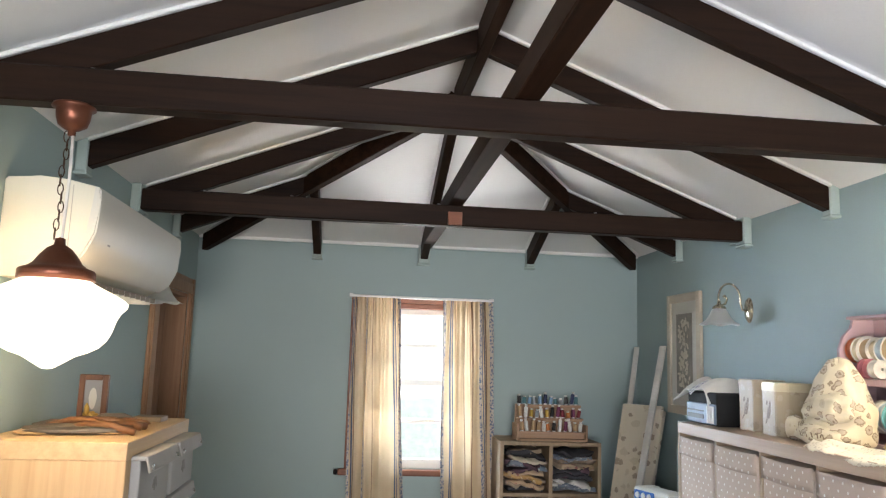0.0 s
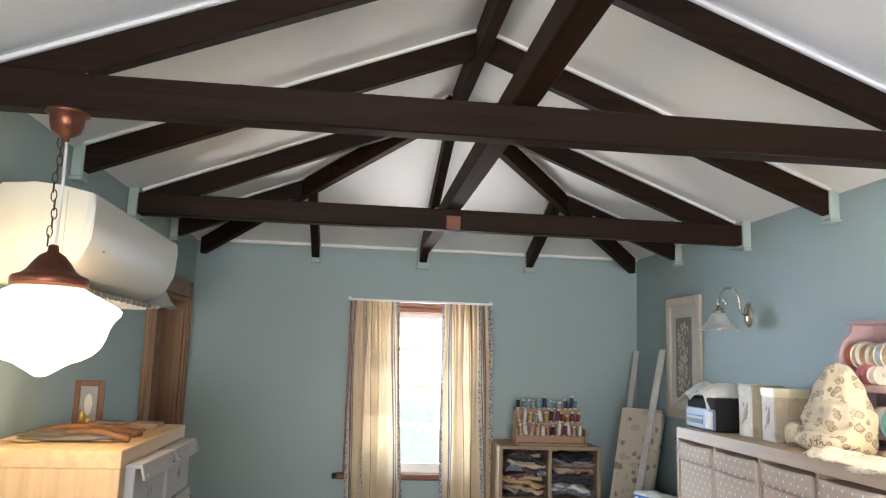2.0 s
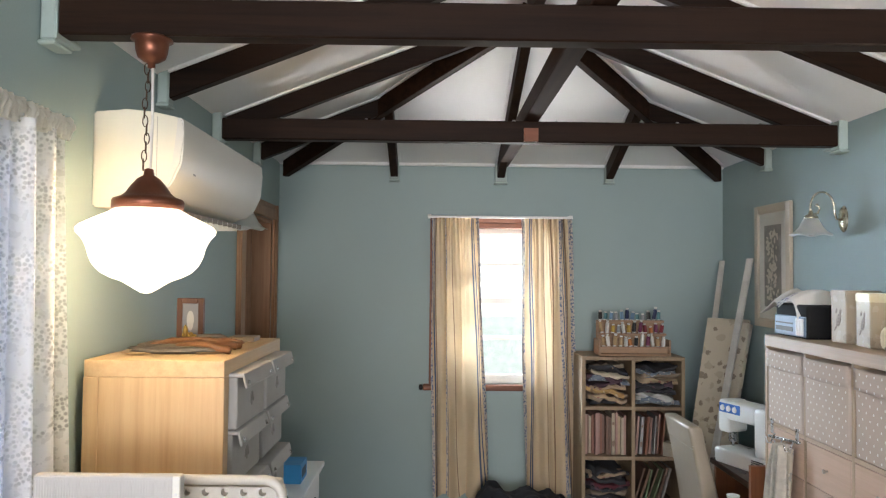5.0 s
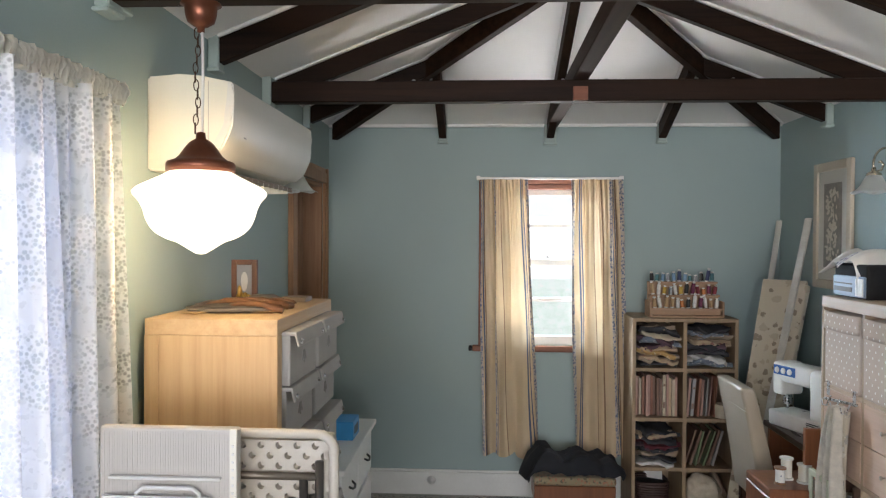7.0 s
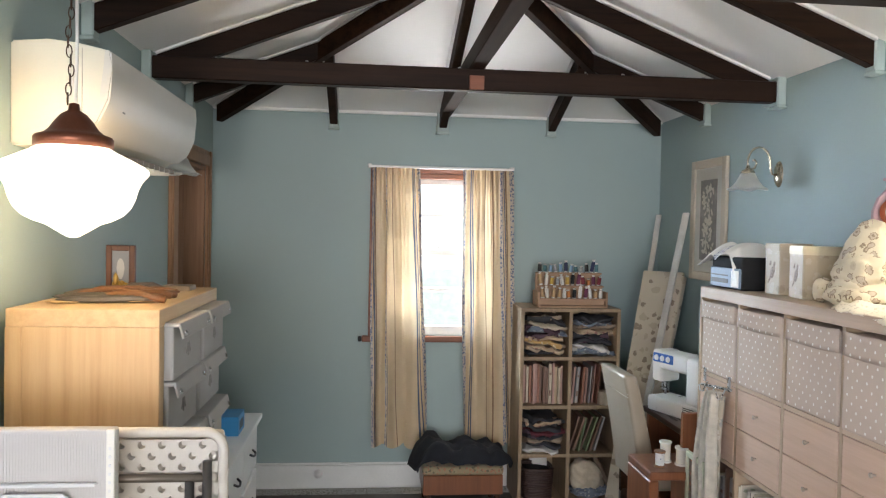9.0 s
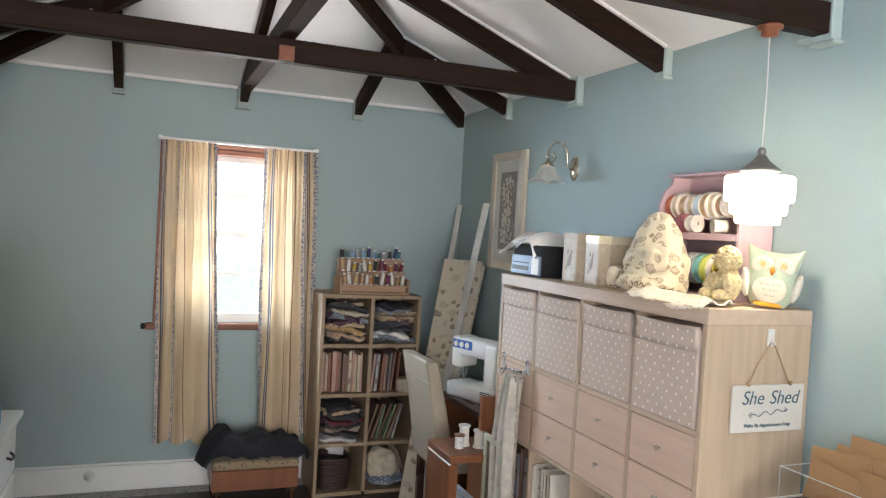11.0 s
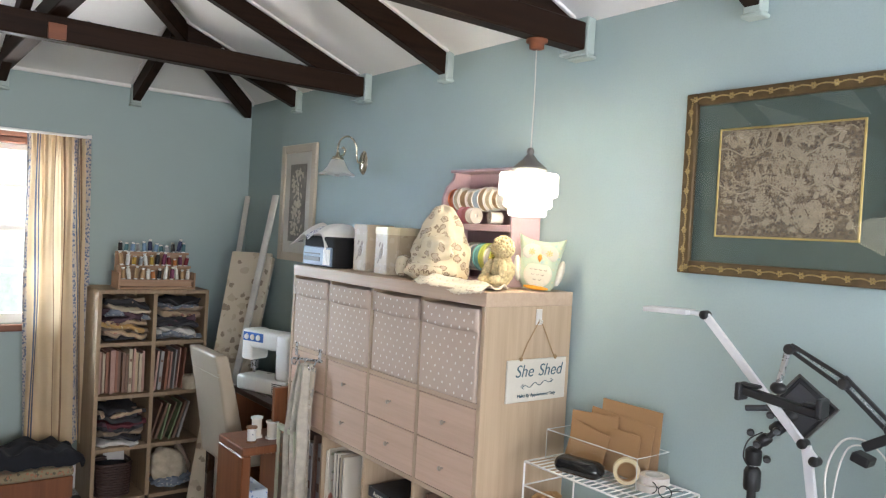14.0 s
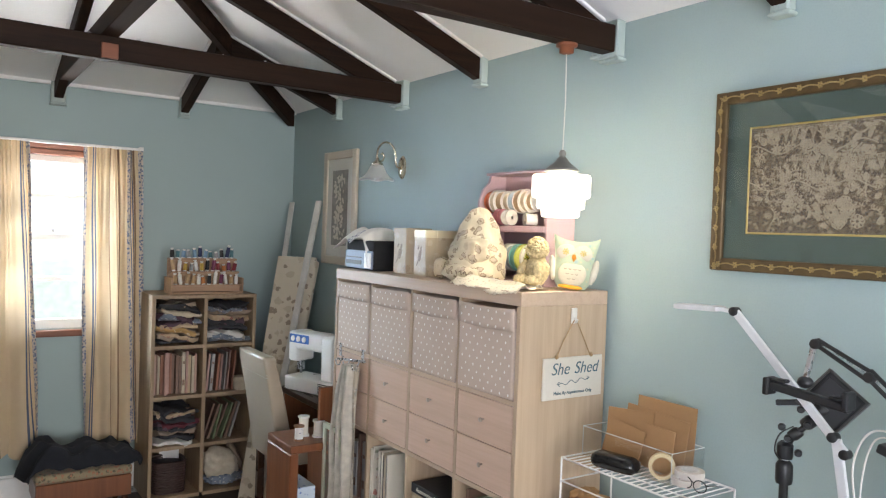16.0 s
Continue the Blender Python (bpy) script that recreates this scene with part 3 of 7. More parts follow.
def curtain(label, x0, x1, b0, b1, top, bottom, seed, stripes, y0=FAR - 0.085):
    c = thing("curtain", ((x0 + x1) / 2, y0, bottom), label, "curtain", "striped curtains")
    cx = (x0 + x1) / 2

    def fn(u, v):
        pinch = (1 - v) ** 3
        g = u + 0.035 * math.sin(u * 9 + seed) * (1 - u) * u * 4
        x = (x0 + (x1 - x0) * g) * (1 - v) + (b0 + (b1 - b0) * g) * v
        k = 2 * math.pi * u
        w = 0.019 * math.sin(k * 3.5 + seed) + 0.004 * math.sin(k * 7 + 2 * seed + 2.5 * v)
        w = w * (0.75 + 0.4 * v) + pinch * 0.009 * math.sin(k * 16)
        x += 0.010 * math.cos(k * 3.5 + seed) + 0.004 * math.sin(v * 9 + u * 20)
        x += 0.018 * v ** 4 * math.sin(k * 2.5 + seed)
        z = top - (top - bottom) * v - 0.018 * v * math.sin(k * 3 + seed)
        return Vector((x - cx, w - 0.004, z - bottom))

    def pick(u):
        for lo, hi, k in stripes:
            if lo <= u < hi:
                return k
        return 0

    part("cloth", sheet(fn, 220, 40, None, pick), [CREAM, NAVY, TAN, SCROLL], c, "", "all")
    return c


L_ = ((0.0, 0.05, 3), (0.080, 0.110, 1), (0.118, 0.130, 2), (0.270, 0.305, 3), (0.321, 0.340, 1), (0.467, 0.478, 2), (0.786, 0.804, 1), (0.826, 0.844, 1), (0.95, 1.0, 3))
R_ = ((0.0, 0.06, 3), (0.121, 0.144, 1), (0.161, 0.184, 1), (0.418, 0.426, 2), (0.575, 0.60, 2), (0.70, 0.74, 3), (0.760, 0.790, 1), (0.855, 0.885, 1), (0.897, 0.915, 2), (0.955, 1.0, 3))
curtain("cream curtain with blue and brown stripes, hanging open", 1.02, 1.345, 1.035, 1.44, 2.124, 0.30, 0.6, L_)
curtain("cream curtain with blue and brown stripes, sunlit", 1.63, 1.95, 1.66, 2.02, 2.124, 0.31, 2.1, R_)

# ---------- lace window ----------
# near stretch is unseen, lengthened to make room for the side lamp
win = thing("window_2", (0, 0.73, 0.85), "side window behind lace curtain", "window", kind="structure")
b = bmesh.new()
for y0, z0, y1, z1 in ((-1.93, 0, -1.89, 1.2), (1.89, 0, 1.93, 1.2), (-1.89, 1.16, 1.89, 1.2), (-1.89, 0, 1.89, 0.04), (-0.66, 0.04, -0.62, 1.16), (0.62, 0.04, 0.66, 1.16)):
    box(b, -0.1, y0, z0, -0.04, y1, z1, 0.003)
part("window_frame", b, WHITE, win, "white painted frame")
part("window_sill", boxed(-0.12, -1.98, -0.03, 0.03, 1.98, -0.002, bevel=0.005), WHITE, win)
for y0, y1 in ((-1.89, -0.66), (-0.62, 0.62), (0.66, 1.89)):
    part("pane", boxed(-0.07, y0, 0.04, -0.066, y1, 1.16), PANE, win).visible_shadow = False
out2 = glow("pale_daylight", (0.42, 0.54, 1.0), 3.8)
structure("backdrop", boxed(-5.0, -6, -3, -4.95, 8, 6), out2, "pale blue daylight outside side window", "backdrop").visible_shadow = False
LACE = lace_material("white_lace")
lc = thing("lace_curtain", (0.07, 1.925, 0.585), "white floral lace curtain with gathered heading, backlit", "curtain")


def lace_fn(u, v):
    k = 2 * math.pi * u
    y = -2.95 + 3.96 * u + 0.006 * math.sin(k * 110)
    x = 0.026 * math.sin(k * 29 + 0.6 * math.sin(k * 5)) + 0.020 * math.sin(k * 67 + v) + 0.012 * math.sin(k * 12 + v * 2)
    x *= 0.8 + 0.6 * v
    return Vector((x, y + 0.05 * v * (u - 0.3), 1.52 - 1.5 * v))


part("cloth", sheet(lace_fn, 520, 24), LACE, lc, "", "all")


def head_fn(u, v):
    k = 2 * math.pi * u
    x = 0.007 * math.sin(k * 301 + 5 * math.sin(k * 17)) + 0.008 * math.sin(k * 433 + 3 * v)
    bulge = 0.007 * math.sin(math.pi * min(1.0, v * 1.6))
    return Vector((x + 0.012 + bulge, -2.95 + 3.96 * u, 1.56 - 0.05 * v + 0.006 * math.sin(k * 173)))


part("gathered_heading", sheet(head_fn, 3000, 5), cloth("lace_heading", (0.80, 0.77, 0.70), 0.45), lc, "cream gathered heading", "all")
part("rod", tube([(0.01, -2.98, 1.53), (0.01, 1.02, 1.53)], 0.006), WHITE, lc)

# ---------- doorway ----------
dr = thing("door_1", (0, DOOR1, 0), "brown timber doorway with its door ajar", "door", kind="structure")
b = bmesh.new()
for y0, z0, y1, z1 in ((0.0, 0, 0.095, 2.185), (DOOR0 - DOOR1 - 0.095, 0, DOOR0 - DOOR1, 2.185), (DOOR0 - DOOR1, 2.09, 0, 2.185)):
    box(b, 0, y0, z0, 0.02, y1, z1, 0.004)
    box(b, 0.02, y0 + 0.012 * (y0 >= 0), z0, 0.03, y1 - 0.04 * (y0 >= 0), z1 - 0.03 * (z0 > 1), 0.004)
part("architrave", b, DOORW, dr, "brown moulded timber architrave")
b = bmesh.new()
for y0, z0, y1, z1 in ((-0.025, 0, 0.0, 2.09), (DOOR0 - DOOR1, 0, DOOR0 - DOOR1 + 0.025, 2.09), (DOOR0 - DOOR1 + 0.025, 2.065, -0.025, 2.09)):
    box(b, -0.14, y0, z0, 0.0, y1, z1, 0.003)
part("jamb", b, DOORW, dr)
b = bmesh.new()
slab(b, pose(0, -0.36, 1.02), 0.038, 0.72, 2.02, 0.004)
for z0, z1 in ((0.2, 0.85), (1.0, 1.8)):
    for y0, y1 in ((-0.64, -0.39), (-0.33, -0.08)):
        box(b, -0.022, y0, z0, 0.022, y1, z1, 0.004)
part("door_leaf", b, DOORW, dr, "brown timber door leaf", m=pose(-0.125, -0.03, 0.0, 0, 0, -62))


# ---------- cube shelving units ----------
CELL, SKIN, DIV = 0.335, 0.05, 0.0165


def cube_unit(name, label, depth, cols, rows, skin, div, cell, mats, face, side=SKIN):
    """A shelving unit: its front looks along -x (face -1) or +x (face 1); columns run along y, origin at the floor's near front corner."""
    u = thing(name, (0, 0, 0), label, "shelving unit")
    wide = 2 * side + cols * cell + (cols - 1) * div
    high = 2 * skin + rows * cell + (rows - 1) * div
    x0, x1 = (0, depth) if face < 0 else (-depth, 0)
    for y in (0, wide - side):
        part("side_panel", boxed(x0, y, 0, x1, y + side, high - skin, bevel=0.002), mats[0], u)
    part("top_panel", boxed(x0, 0, high - skin, x1, wide, high, bevel=0.002), mats[1], u)
    part("bottom_panel", boxed(x0, side, 0, x1, wide - side, skin, bevel=0.002), mats[1], u)
    for c in range(1, cols):
        y = side + c * cell + (c - 1) * div
        part("divider", boxed(x0 + 0.003, y, skin, x1 - 0.003, y + div, high - skin), mats[0], u)
    for r in range(1, rows):
        z = skin + r * cell + (r - 1) * div
        for c in range(cols):
            y = side + c * (cell + div)
            part("shelf", boxed(x0 + 0.003, y, z, x1 - 0.003, y + cell, z + div), mats[1], u)
    xb = x1 - 0.006 if face < 0 else x0
    part("back_panel", boxed(xb, side, skin, xb + 0.006, wide - side, high - skin), mats[0], u)
    return u, wide, high


def cell_y(c, skin=SKIN, cell=CELL, div=DIV):
    return skin + c * (cell + div)


def cell_z(r, skin=SKIN, cell=CELL, div=DIV):
    return skin + r * (cell + div)


UNIT_X, UNIT_Y, SIDE = 2.57, 2.955, 0.022
unit, UW, UH = cube_unit("shelving_unit", "pale birch cube shelving unit with boxes and drawers", 0.425, 4, 4, SKIN, DIV, CELL, (BIRCH, BIRCHY), -1, SIDE)
unit.location = (UNIT_X, UNIT_Y, 0)


def fabric_box():
    t = thing("storage_box", (0, 0, 0), "grey fabric storage box with white dots", "storage box", "dotted boxes in shelving unit")
    w, h, d = CELL - 0.014, CELL - 0.006, 0.36
    b = boxed(0, 0.004, 0, d, 0.004 + w, h - 0.012, bevel=0.008, seg=2)
    part("body", b, GREYC, t)

    def flap(u, v):
        return Vector((-0.004 - 0.006 * math.sin(math.pi * u) * (1 - v), 0.002 + (w + 0.004) * u, h - 0.006 - 0.005 * math.sin(math.pi * u) - (0.085 - 0.006) * v))

    part("flap", sheet(flap, 12, 4, None, None, 0.003), GREYC, t, "folded cloth flap", "all")
    b = bmesh.new()
    n, rows = 7, 12
    for r in range(rows):
        z = 0.016 + r * 0.0262
        for k in range(n):
            y = 0.024 + (k + 0.5 * (r % 2)) * 0.0455
            if y > w - 0.01:
                continue
            x = -0.0115 if z > h - 0.095 else -0.0012
            vs = [b.verts.new((x, y + 0.0042 * math.cos(a), z + 0.0052 * math.sin(a))) for a in [i * math.pi / 4 for i in range(8)]]
            b.faces.new(vs)
    part("printed_dots", b, DOT, t, "white printed dots", kind="stuff")
    return t


fb = fabric_box()
first = True
tilt = [1.2, -0.8, 0.6, -0.4]
for c in range(4):
    m = pose(UNIT_X - 0.002, UNIT_Y + cell_y(c, SIDE) + 0.003, cell_z(3) + 0.001, 0, 0, tilt[c])
    if first:
        fb.matrix_world, first = m, False
    else:
        copy_thing(fb, m)


KNOB = plain("dull_nickel", (0.46, 0.40, 0.33), 0.42, 0.6)


def drawer_insert():
    t = thing("drawer_insert", (0, 0, 0), "two pinkish birch drawers with small knobs", "drawers", "drawer inserts in shelving unit")
    part("case", boxed(0.012, 0.001, 0.001, 0.36, CELL - 0.001, CELL - 0.001), BIRCHY, t)
    for z in (0.003, CELL / 2 + 0.002):
        d = part("drawer_front", boxed(-0.006, 0.003, z, 0.012, CELL - 0.003, z + CELL / 2 - 0.005, bevel=0.0015), DRAWER, t)
        b = lathe([(0.0035, 0), (0.0035, 0.010), (0.008, 0.013), (0.0085, 0.018), (0.0, 0.021)], 14, None, pose(-0.006, CELL / 2, z + CELL / 4, 0, -90))
        part("knob", b, KNOB, d, "small pale knob", "all")
    return t


di = drawer_insert()
for c in range(4):
    m = pose(UNIT_X + 0.008, UNIT_Y + cell_y(c, SIDE), cell_z(2))
    if c == 0:
        di.matrix_world = m
    else:
        copy_thing(di, m)

# dresser-height oak unit by the lace window
OX, OY = 0.44, 3.165
oak, OW, OH = cube_unit("shelving_unit", "light oak cube shelving unit with grey boxes", 0.41, 2, 4, SKIN, DIV, CELL, (OAK, OAKY), 1)
oak.location = (OX, OY, 0)
b = boxed(-0.41, -0.0035, 0.0, -0.366, 0.001, OH - SKIN, bevel=0.001)
part("edge_strip", b, OAK, oak)


def lidded_box():
    t = thing("storage_box", (0, 0, 0), "pale grey fabric box with lid flap and buttons", "storage box", "grey lidded boxes in oak unit")
    w, h = CELL - 0.02, 0.160
    b = boxed(-0.36, 0.006, 0, 0, 0.006 + w, h, bevel=0.006, seg=2)
    part("body", b, GREYC2, t)
    lid_ob = part("lid", boxed(-0.35, 0.002, h - 0.004, 0.018, 0.010 + w, h + 0.009, bevel=0.004, seg=2), GREYC2, t)
    b = bmesh.new()
    slab(b, pose(0.022, 0.006 + w / 2, h - 0.014, 0, -14), 0.007, w + 0.010, 0.048, 0.003)
    part("lid_flap", b, GREYC2, lid_ob)
    for y in (0.03, w - 0.018):
        b = lathe([(0.0085, 0), (0.0085, 0.003), (0.005, 0.005), (0, 0.005)], 12, None, pose(0.028, y, h - 0.022, 0, 76))
        part("button", b, STEEL, lid_ob, "metal snap button", "all")
    b = bmesh.new()
    for dy, dz, a in ((0, 0, 0), (0.013, 0.008, 28), (-0.012, 0.008, -24)):
        slab(b, pose(0.001, 0.006 + w / 2 + dy, h * 0.42 + dz, a), 0.003, 0.009, 0.036, 0.001)
    part("handle_tab", b, TAB, t, "dark grey leather tab")
    return t


TAB = plain("grey_tab", (0.22, 0.205, 0.19), 0.6)
lb = lidded_box()
k = 0
for r in (3, 2, 1):
    for half in (1, 0):
        for c in range(2):
            m = pose(OX + 0.012 + 0.012 * half + 0.01 * c, OY + cell_y(c), cell_z(r) + 0.001 + 0.1715 * half, 0, 0, -1.5 + c)
            if k == 0:
                lb.matrix_world = m
            else:
                copy_thing(lb, m)
            k += 1

# far bookcase
BCX, BCY, BCW, BCH = 1.972, 5.607, 0.640, 1.25
bc = thing("bookcase", (BCX, BCY, 0), "worn pale timber bookcase with eight open cubes", "bookcase")
t_ = 0.022
CW, CH = (BCW - 3 * t_) / 2, (BCH - 5 * t_) / 4
for x in (0, BCW - t_):
    part("side_panel", boxed(x, 0, 0, x + t_, 0.36, BCH - t_, bevel=0.002), SHELF, bc)
part("top_panel", boxed(0, 0, BCH - t_, BCW, 0.36, BCH, bevel=0.002), SHELF, bc)
part("divider", boxed(t_ + CW, 0.003, t_, 2 * t_ + CW, 0.36, BCH - t_), SHELF, bc)
for r in range(4):
    for x in (t_, 2 * t_ + CW):
        part("shelf", boxed(x, 0.003, r * (CH + t_), x + CW, 0.36, r * (CH + t_) + t_, bevel=0.001), SHELF, bc)
part("back_panel", boxed(t_, 0.352, t_, BCW - t_, 0.36, BCH - t_), SHELF, bc)


def bc_cell(c, r):
    return BCX + t_ + c * (CW + t_), BCY, t_ + r * (CH + t_)


# ---------- pendant lamps ----------
p1 = thing("pendant_lamp", (0.283, 2.963, 2.378), "copper pendant lamp with glowing white schoolhouse glass shade", "pendant lamp")
part("canopy", lathe([(0, 0), (0.052, 0), (0.055, -0.008), (0.044, -0.012), (0.042, -0.035), (0.036, -0.055), (0.02, -0.066), (0.01, -0.07), (0.01, -0.082), (0, -0.084)], 28), COPPER, p1, "copper ceiling cup", "all")
part("cord", tube([(0.004, 0, -0.08), (0.006, 0, -0.2), (0.003, 0, -0.372)], 0.0042, 8), WHITEP, p1, "white cable", "all")
CHAIN = plain("dark_brass_chain", (0.07, 0.04, 0.025), 0.4, 0.9)
z = -0.085
k = 0
while z > -0.36:
    pts = [Vector((0.0065 * math.cos(a), 0, 0.0155 * math.sin(a))) for a in [i * math.pi / 6 for i in range(12)]]
    o = part("chain_link", tube(pts, 0.0016, 6, None, True), CHAIN, p1, "", "all", m=pose(-0.012 + 0.004 * math.sin(k), 0, z, 0, 0, 90 * (k % 2) + 30))
    z -= 0.0235
    k += 1
part("cap", lathe([(0, -0.352), (0.012, -0.356), (0.014, -0.372), (0.03, -0.382), (0.045, -0.400), (0.058, -0.420), (0.07, -0.430), (0.088, -0.436), (0.092, -0.442), (0.092, -0.462), (0.08, -0.464)], 36), COPPER, p1, "copper gallery cap", "all")
part("shade", lathe([(0.0734, -0.458), (0.1029, -0.475), (0.1432, -0.495), (0.1656, -0.507), (0.1763, -0.518), (0.1745, -0.528), (0.1593, -0.545), (0.1495, -0.565), (0.1432, -0.59), (0.1325, -0.613), (0.1146, -0.632), (0.0895, -0.646), (0.0627, -0.655), (0.0358, -0.672), (0.0134, -0.686), (0, -0.688)], 48),
     glow("warm_opal_glass", (1.0, 0.90, 0.70), 2.6), p1, "glowing white opal glass shade", "all").visible_shadow = False

p2 = thing("pendant_lamp", (2.742, 2.963, 2.374), "pendant lamp with glowing white stepped glass shade", "pendant lamp")
part("canopy", lathe([(0, 0), (0.038, 0), (0.038, -0.01), (0.026, -0.014), (0.026, -0.032), (0.012, -0.036), (0, -0.036)], 24), REDWOOD, p2, "brown timber ceiling cup", "all")
part("cord", tube([(0, 0, -0.03), (0.004, 0, -0.2), (0, 0, -0.41)], 0.0019, 8), WHITEP, p2, "white cable", "all")
part("cap", lathe([(0, -0.376), (0.010, -0.380), (0.014, -0.392), (0.010, -0.400), (0.018, -0.408), (0.026, -0.420), (0.042, -0.433), (0.058, -0.446), (0.062, -0.454), (0, -0.454)], 28), plain("grey_metal_cap", (0.25, 0.24, 0.22), 0.4, 0.7), p2, "grey metal cap", "all")
part("shade", lathe([(0.0444, -0.4600), (0.0592, -0.4640), (0.0999, -0.4680), (0.1043, -0.4760), (0.1043, -0.5380), (0.0999, -0.5480), (0.0873, -0.5500), (0.0858, -0.5560), (0.0858, -0.5800), (0.0814, -0.5880), (0.0696, -0.5900), (0.0681, -0.5960), (0.0681, -0.6100), (0.0636, -0.6180), (0.0296, -0.6200), (0, -0.612)], 48),
     glow("opal_glass", (1.0, 0.95, 0.84), 3.0), p2, "glowing white stepped glass shade", "all").visible_shadow = False

# ---------- air conditioner ----------
ac = thing("air_conditioner", (0, 3.25, 1.925), "cream wall-mounted split air conditioner", "air conditioner")
prof = [(0.0, 0.02), (0.0, 0.315), (0.10, 0.322), (0.18, 0.315), (0.262, 0.298), (0.268, 0.25), (0.262, 0.16), (0.235, 0.10), (0.19, 0.062), (0.10, 0.02)]


def extrude_profile(prof, y0, y1, grow=0.0):
    b = bmesh.new()
    cx, cz = 0.13, 0.17
    pts = [(cx + (x - cx) * (1 + grow), cz + (z - cz) * (1 + grow)) for x, z in prof]
    a = [b.verts.new((x, y0, z)) for x, z in pts]
    c = [b.verts.new((x, y1, z)) for x, z in pts]
    b.faces.new(a), b.faces.new(list(reversed(c)))
    for i in range(len(pts)):
        j = (i + 1) % len(pts)
        b.faces.new((a[i], a[j], c[j], c[i]))
    bmesh.ops.bevel(b, geom=list(b.edges), offset=0.006, segments=2, affect="EDGES")
    return b


AC_W = 1.05
part("body", extrude_profile(prof, 0.0, AC_W), CREAMP, ac, "cream plastic body", True)
part("front_panel", extrude_profile([(0.252, 0.299), (0.274, 0.296), (0.278, 0.25), (0.272, 0.155), (0.242, 0.090), (0.200, 0.056), (0.18, 0.066), (0.225, 0.115), (0.250, 0.16), (0.255, 0.25)], -0.002, AC_W + 0.002), WHITEP, ac, "white curved front panel", True)
# brown colour stands for the shade inside the outlet
part("outlet", boxed(0.06, 0.05, 0.012, 0.2, AC_W - 0.05, 0.03), plain("dark_outlet", (0.20, 0.15, 0.11), 0.6), ac, "air outlet with its shade coloured in brown")
for y in [0.08 + 0.07 * i for i in range(13)]:
    part("louvre", boxed(0.08, y, 0.0, 0.2, y + 0.006, 0.03), CREAMP, ac)
part("flap", boxed(0.10, 0.05, 0.012, 0.235, AC_W - 0.05, 0.02, bevel=0.003), CREAMP, ac, m=pose(0, 0, 0.028, 0, -14))
part("badge", boxed(0.279, 0.09, 0.13, 0.2795, 0.115, 0.136), plain("grey_print", (0.3, 0.3, 0.3)), ac, "small grey printed badge")
part("side_seam", boxed(0.195, -0.001, 0.11, 0.197, 0.001, 0.30), plain("seam_grey", (0.45, 0.42, 0.36)), ac)


# ---------- on and round the birch unit ----------
TOPZ = UH
FLORAL = flowers("floral_cotton", (0.66, 0.57, 0.40), (0.47, 0.38, 0.28), (0.27, 0.20, 0.13), 25, 0.95, 0.40)
FLORAL2 = prints("faded_floral_linen", (0.60, 0.53, 0.41), [(0.50, 0.43, 0.32), (0.30, 0.24, 0.18)], 11, 0.5)
TEATOWEL = prints("printed_tea_towel", (0.66, 0.63, 0.62), [(0.05, 0.05, 0.12), (0.22, 0.20, 0.28)], 46, 0.62)
TINPAINT = prints("painted_tin", (0.42, 0.335, 0.22), [(0.34, 0.265, 0.17), (0.46, 0.38, 0.27)], 14, 0.45, 0.45)
GOLD = plain("pale_gold_tin", (0.62, 0.54, 0.36), 0.4, 0.3, 0.1)
PINK = plain("dusty_pink_paint", (0.37, 0.25, 0.26), 0.5, spread=0.06)
SILVERF = plain("silver_front", (0.15, 0.20, 0.27), 0.45, 0.0)
MATBLACK = plain("matt_black_case", (0.006, 0.006, 0.007), 0.9, 0.0, 0.2, 12, 250, 0.1)

rd = thing("label_printer", (2.625, 4.115, TOPZ), "small black appliance with silver-blue front panel", "appliance")
part("body", boxed(0.004, 0, 0, 0.24, 0.29, 0.145, bevel=0.012, seg=3), MATBLACK, rd, "", True)
part("front_panel", boxed(-0.004, 0.006, 0.006, 0.006, 0.284, 0.095, bevel=0.003), SILVERF, rd, "silver-blue front panel")
part("slot", boxed(-0.006, 0.11, 0.026, -0.003, 0.27, 0.046), BLACK, rd, "dark paper slot")
part("slot", boxed(-0.006, 0.11, 0.058, -0.003, 0.27, 0.064), BLACK, rd, "dark narrow slot")
for i in range(5):
    part("button", boxed(-0.008, 0.015 + 0.013 * i, 0.012, -0.003, 0.024 + 0.013 * i, 0.085, bevel=0.001), WHITEP, rd, "pale key")


def towel_fn(u, v):
    y = 0.055 + 0.35 * u
    d = max(0.0, y - 0.30)
    z = 0.156 + 0.034 * math.sin(math.pi * min(1.0, v * 1.1)) + 0.012 * math.sin(u * 9) + 0.006 * math.sin(v * 8 + u * 14)
    if y > 0.30:
        z -= d * 0.55 + 0.012 * math.sin(v * 10)
    if u < 0.16:
        z -= (0.16 - u) * 0.35
    x = -0.012 + 0.24 * v + 0.01 * math.sin(u * 12)
    if v < 0.18:
        z -= (0.18 - v) * (0.10 + 0.05 * math.sin(u * 16))
    return Vector((x, y + 0.0 * v, z + 0.03 * u * (1 - u)))


tw = thing("tea_towel", (2.625, 4.115, TOPZ), "white tea towel with dark blue print draped over appliance", "tea towel")
part("cloth", sheet(towel_fn, 36, 24, None, lambda u: 1 if 0.30 < u < 0.60 else 0, 0.003), [cloth("white_cotton", (0.84, 0.80, 0.74), 0.1), TEATOWEL], tw, "", "all")


